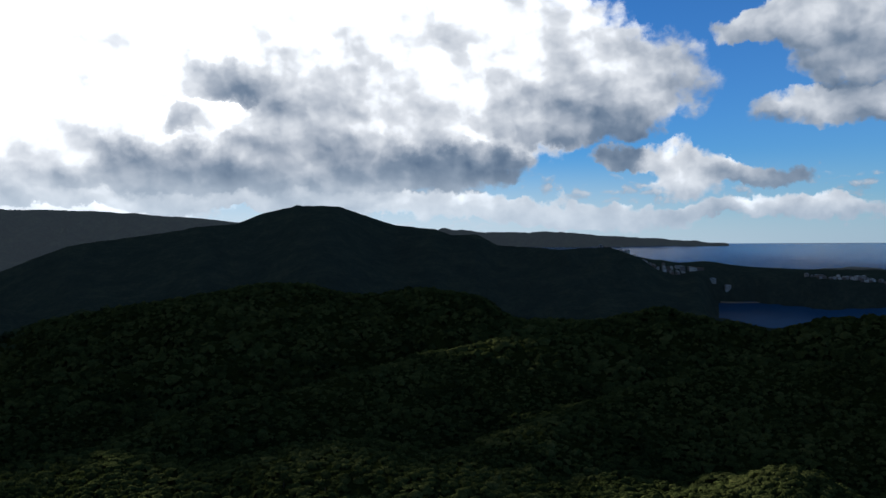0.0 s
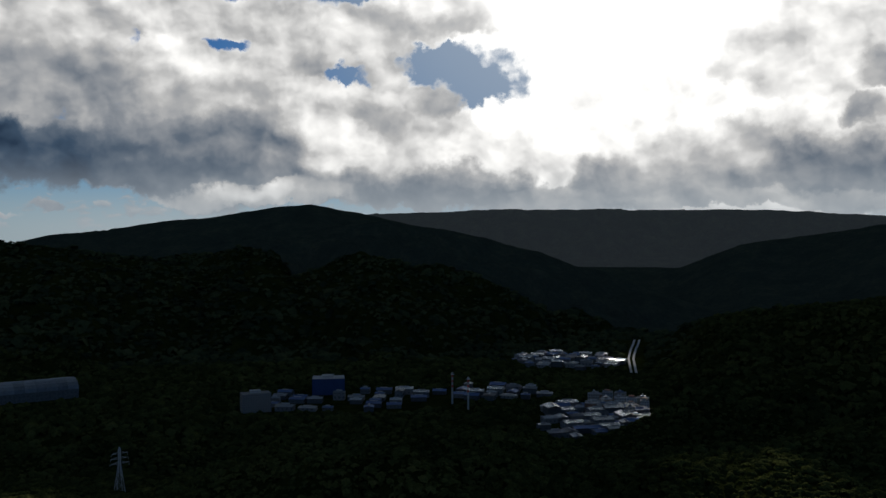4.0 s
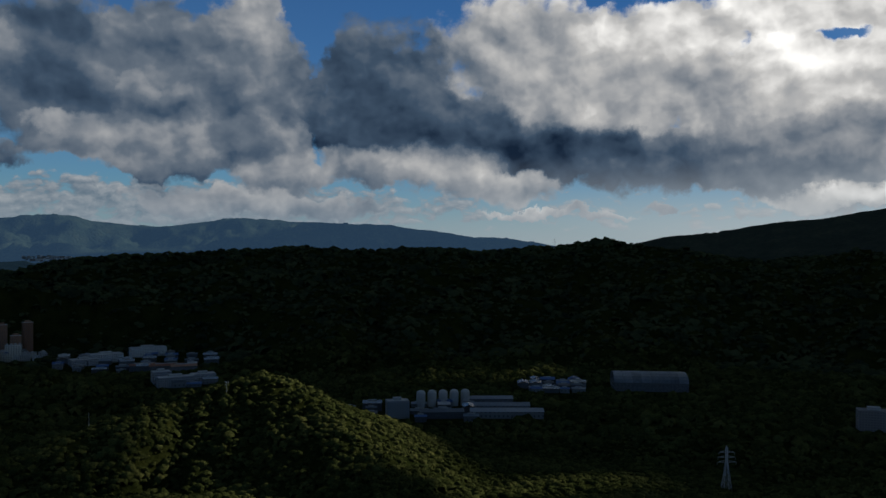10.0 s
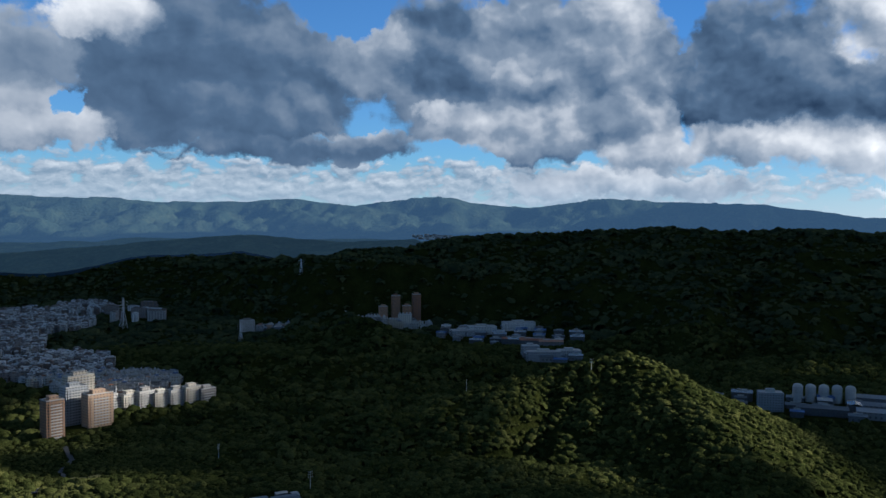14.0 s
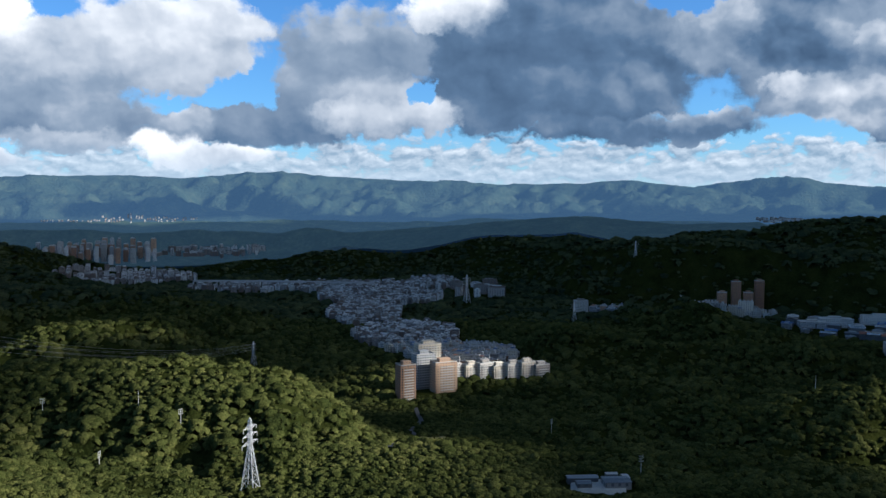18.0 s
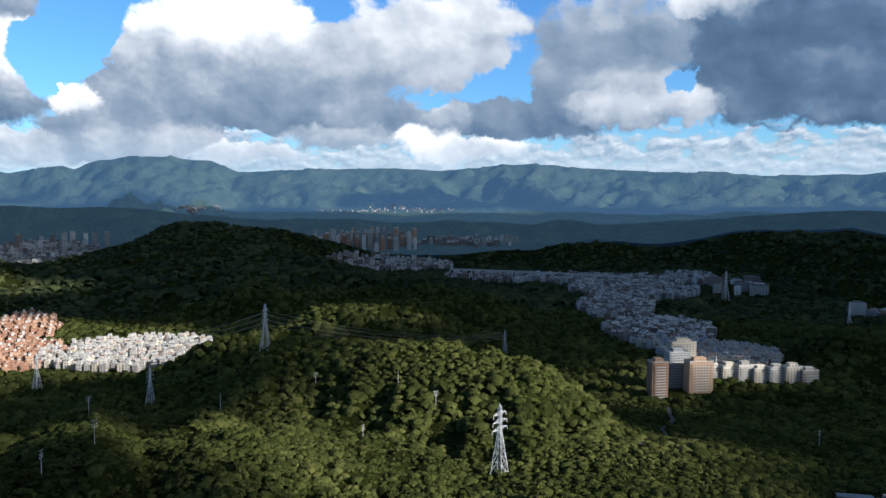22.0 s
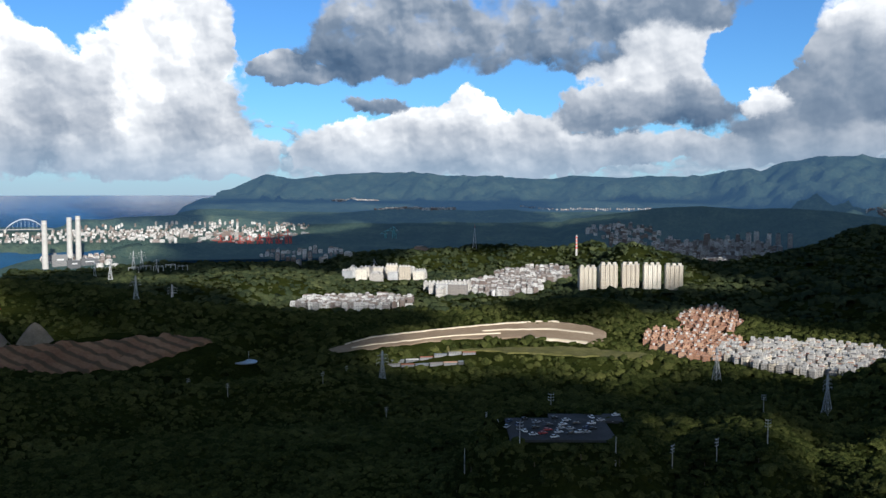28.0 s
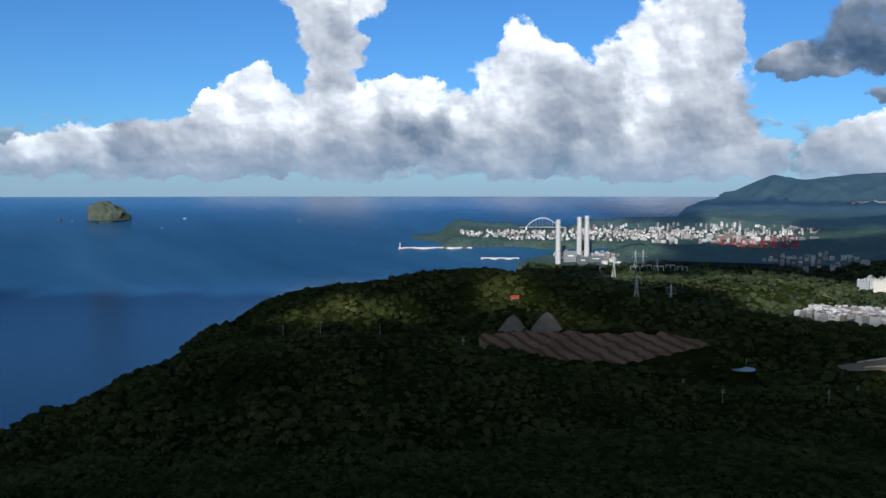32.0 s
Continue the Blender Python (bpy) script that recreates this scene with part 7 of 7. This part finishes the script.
temple = thing("temple", boxes("wall", F_BRICK, [(-9, 9, -6, 6, -3, 6)]), "small temple under a red tiled roof on the coastal hill", "temple")
part("roof", gable("roof", M_RED, 20, 14, 6, 4.5, 1.2), temple)
temple.matrix_basis = at_pose(219.3, 1330, 20, 0.6, 3)
for k in range(5):
    frame_a = tagged(new("switchyard_gantry"), "pale steel switchyard gantry beside the power station", "gantry", "switchyard")
    for x in (-14, 0, 14):
        part("post", struts("post", M_STEEL, [((x, -2, -3), (x, 0, 20)), ((x, 2, -3), (x, 0, 20))], 0.9), frame_a)
    part("beam", struts("beam", M_STEEL, [((-14, 0, 20), (14, 0, 20)), ((-14, 0, 17.5), (14, 0, 17.5))], 0.9), frame_a)
    frame_a.matrix_basis = at_pose(208.3 + 0.75 * k, 2560 + 40 * (k % 2), 15)


# ---- roads ----
def road(name, label, path, width, lift, mat=M_ASPHALT):
    pts = [Vector(spot(a, r, lift)) for a, r in path]
    fine = []
    for p, q in zip(pts, pts[1:]):
        for i in range(8):
            c = p.lerp(q, i / 8)
            c.z = float(ground_z(math.degrees(math.atan2(-c.x, c.y)), math.hypot(c.x, c.y))) + lift
            fine.append(c)
    fine.append(pts[-1])
    v, f = [], []
    for i, c in enumerate(fine):
        d = (fine[min(i + 1, len(fine) - 1)] - fine[max(i - 1, 0)]).normalized()
        s = Vector((-d.y, d.x, 0)).normalized() * width / 2
        v += [tuple(c + s), tuple(c - s), tuple(c + s - Vector((0, 0, lift + 3))), tuple(c - s - Vector((0, 0, lift + 3)))]
        if i:
            k = 4 * i
            f += [(k - 4, k - 3, k + 1, k), (k - 4, k, k + 2, k - 2), (k - 3, k - 1, k + 3, k + 1)]
    return tagged(new(name, mesh_of(name, v, [q[::-1] for q in f], mat, smooth=False)), label, "road", kind="structure")


road("road", "narrow asphalt lane winding through the wooded valley", [(133.7, 555), (133.4, 590), (132.9, 640), (131.4, 680), (132.2, 760), (131.4, 860), (131.8, 960)], 4.5, 0.5)
for side in (-0.16, 0.16):
    road("hill_road", "pale road lane climbing out of the valley", [(30.7 + side, 1560), (30.9 + side, 1750), (30.75 + side, 1900), (30.5 + side, 2080)], 4.0, 2.0, M_CONCRETE)


def viaduct():
    a0, a1, r = 134.6, 146.5, 2330
    ob = tagged(new("viaduct"), "long low motorway viaduct crossing the valley", "viaduct")
    n = 24
    mid = spot((a0 + a1) / 2, r)
    ob.location = mid
    ends = []
    for i in range(n + 1):
        a = a0 + (a1 - a0) * i / n
        p = spot(a, r - 60 + 130 * i / n)
        p.z = float(level(r, 78))
        ends.append(p - mid)
    for p, q in zip(ends, ends[1:]):
        part("deck", struts("deck", M_CONCRETE, [(tuple(p), tuple(q))], 5.0), ob)
    for p in ends:
        part("pier", struts("pier", M_CONCRETE, [((p.x, p.y, p.z - 26), (p.x, p.y, p.z - 2))], 3.0), ob)


viaduct()

# ---- car park ----
lot = tagged(new("car_park", boxes("car_park", M_LOT, [(-26, 26, -22, 18, -3, 0.4), (-2, 36, 12, 26, -3, 0.5)])), "asphalt car park cut into the wooded hill", "car park", kind="structure")
LOT = Matrix.LocRotScale(spot(183.2, 428, 0.8), Euler((0, 0, radians(183 + 8))), (1, 1, 1))
lot.matrix_basis = LOT
GLASS = material("car_glass", [(0.01, 0.012, 0.015), (0.02, 0.022, 0.026)], 0.1, 1.0, 0.0, spec=0.6)
TYRE = material("tyre", [(0.015, 0.015, 0.015), (0.025, 0.025, 0.025)], 0.9, 2.0, 0.0)


def car(mat, label):
    prof = [(-2.2, 0.35), (-2.25, 0.8), (-2.1, 1.0), (-1.2, 1.05), (1.0, 1.0), (2.0, 0.85), (2.25, 0.6), (2.2, 0.35)]
    v = [(x, y, z) for y in (-0.88, 0.88) for x, z in prof]
    n = len(prof)
    f = [(i, (i + 1) % n, n + (i + 1) % n, n + i) for i in range(n)]
    body = bpy.data.meshes.new("body")
    body.from_pydata(v, [], f + [tuple(range(n))[::-1], tuple(range(n, 2 * n))])
    body.materials.append(mat)
    ob = thing("car", body, label, "car", "cars in the car park")
    cab = [(-1.9, 1.02), (-1.5, 1.5), (0.2, 1.52), (1.0, 1.0)]
    v = [(x, s * (0.82 if z < 1.1 else 0.68), z) for s in (-1, 1) for x, z in cab]
    gl = bpy.data.meshes.new("windows")
    gl.from_pydata(v, [], [(0, 1, 5, 4), (1, 2, 6, 5), (2, 3, 7, 6), (3, 2, 1, 0), (4, 5, 6, 7)])
    gl.materials.append(GLASS)
    part("windows", gl, ob, "dark glass")
    part("roof", boxes("roof", mat, [(-1.5, 0.2, -0.68, 0.68, 1.5, 1.58)]), ob)
    for x in (-1.4, 1.4):
        for y in (-0.84, 0.84):
            w = part("wheel", lathe("wheel", TYRE, [(0.32, -0.11), (0.34, 0), (0.32, 0.11)], 12), ob)
            w.matrix_basis = pose(x, y, 0.34, 90, 0, 0)
    return ob


PAINT = [("white", (0.75, 0.75, 0.75)), ("white", (0.75, 0.75, 0.75)), ("red", (0.5, 0.03, 0.03)), ("black", (0.02, 0.02, 0.022)), ("silver", (0.4, 0.41, 0.42)), ("dark blue", (0.03, 0.05, 0.12))]
cars = []
for i, (tint, c) in enumerate(PAINT):
    cars.append(car(material(tint.replace(" ", "_") + "_car_paint", [tuple(0.92 * q for q in c), c], 0.3, 0.8, 0.0, spec=0.5), f"{tint} car parked on the asphalt"))
BAYS = [(-14, -14, 0, 20), (-4, -18, 2, 25), (-6, -6, 1, 20), (4, -12, 3, 200), (6, -4, 4, 20), (14, -2, 5, 110), (-16, 14, 3, 30), (10, 6, 3, 20), (-24, 10, 5, 60),
        (18, 6, 1, 200), (24, 12, 4, 20), (0, 16, 3, 20), (20, 18, 0, 110), (-26, 0, 4, 60), (34, 22, 1, 20), (-9, -12, 2, 25), (-1, -10, 0, 22), (1, -3, 4, 20), (9, -10, 1, 200), (-12, -2, 3, 25), (-18, -8, 1, 110), (-20, 4, 5, 60),
        (3, 4, 0, 20), (-4, 3, 3, 20), (13, -10, 4, 20), (17, -4, 3, 25), (-10, 8, 4, 30), (6, 12, 1, 20)]
for k, (x, y, c, turn) in enumerate(BAYS):
    m = LOT @ pose(x, y, 0.42, 0, 0, turn)
    if k < 6:
        cars[k].matrix_basis = m
    else:
        copy_thing(cars[c], m)
for x in range(-30, 32, 6):
    line = thing("bay_line", boxes("bay_line", M_WHITE, [(x, x + 0.25, 10, 16, 0.4, 0.43)]), "white painted parking bay line", "marking", "bay lines")
    line.matrix_basis = LOT


# ---- farm yard in the near valley ----
for x, y, w, d, h, roof in ((-12, 8, 26, 8, 4, M_METALROOF), (14, -4, 22, 16, 5, M_METALROOF), (-14, -6, 12, 9, 4, M_METALROOF), (26, 10, 5, 11, 3, M_WHITE), (16, 18, 10, 5, 3, M_WHITE)):
    ob = thing("farm_shed", boxes("wall", F_SHED, [(-w / 2, w / 2, -d / 2, d / 2, -3, h)]), "low yard shed with a weathered metal roof in the dark valley", "shed", "yard sheds")
    part("roof", gable("roof", roof, w, d, h, 1.0, 0.4), ob)
    ob.matrix_basis = at_pose(119.3, 512, 15, 0.72) @ pose(x, y, 1)
draped("yard", "pale concrete yard between the sheds", M_CONCRETE, 117.4, 121.2, [492, 494], [528, 530], 1.2, 21, rows=6, relief=0.3)

# the first building of each kind stands at the edge of its town
low = [ob for ob in MASTERS if "tower" not in ob.name and "slab" not in ob.name]
for k, ob in enumerate(low):
    ob.matrix_basis = at_pose(131.2 + 0.3 * (k % 9), 1330 + 34 * (k // 9), 40)
for k, ob in enumerate(ob for ob in MASTERS if ob not in low):
    ob.matrix_basis = at_pose(148.6 + 0.5 * k, 2985, 40, 0.55)
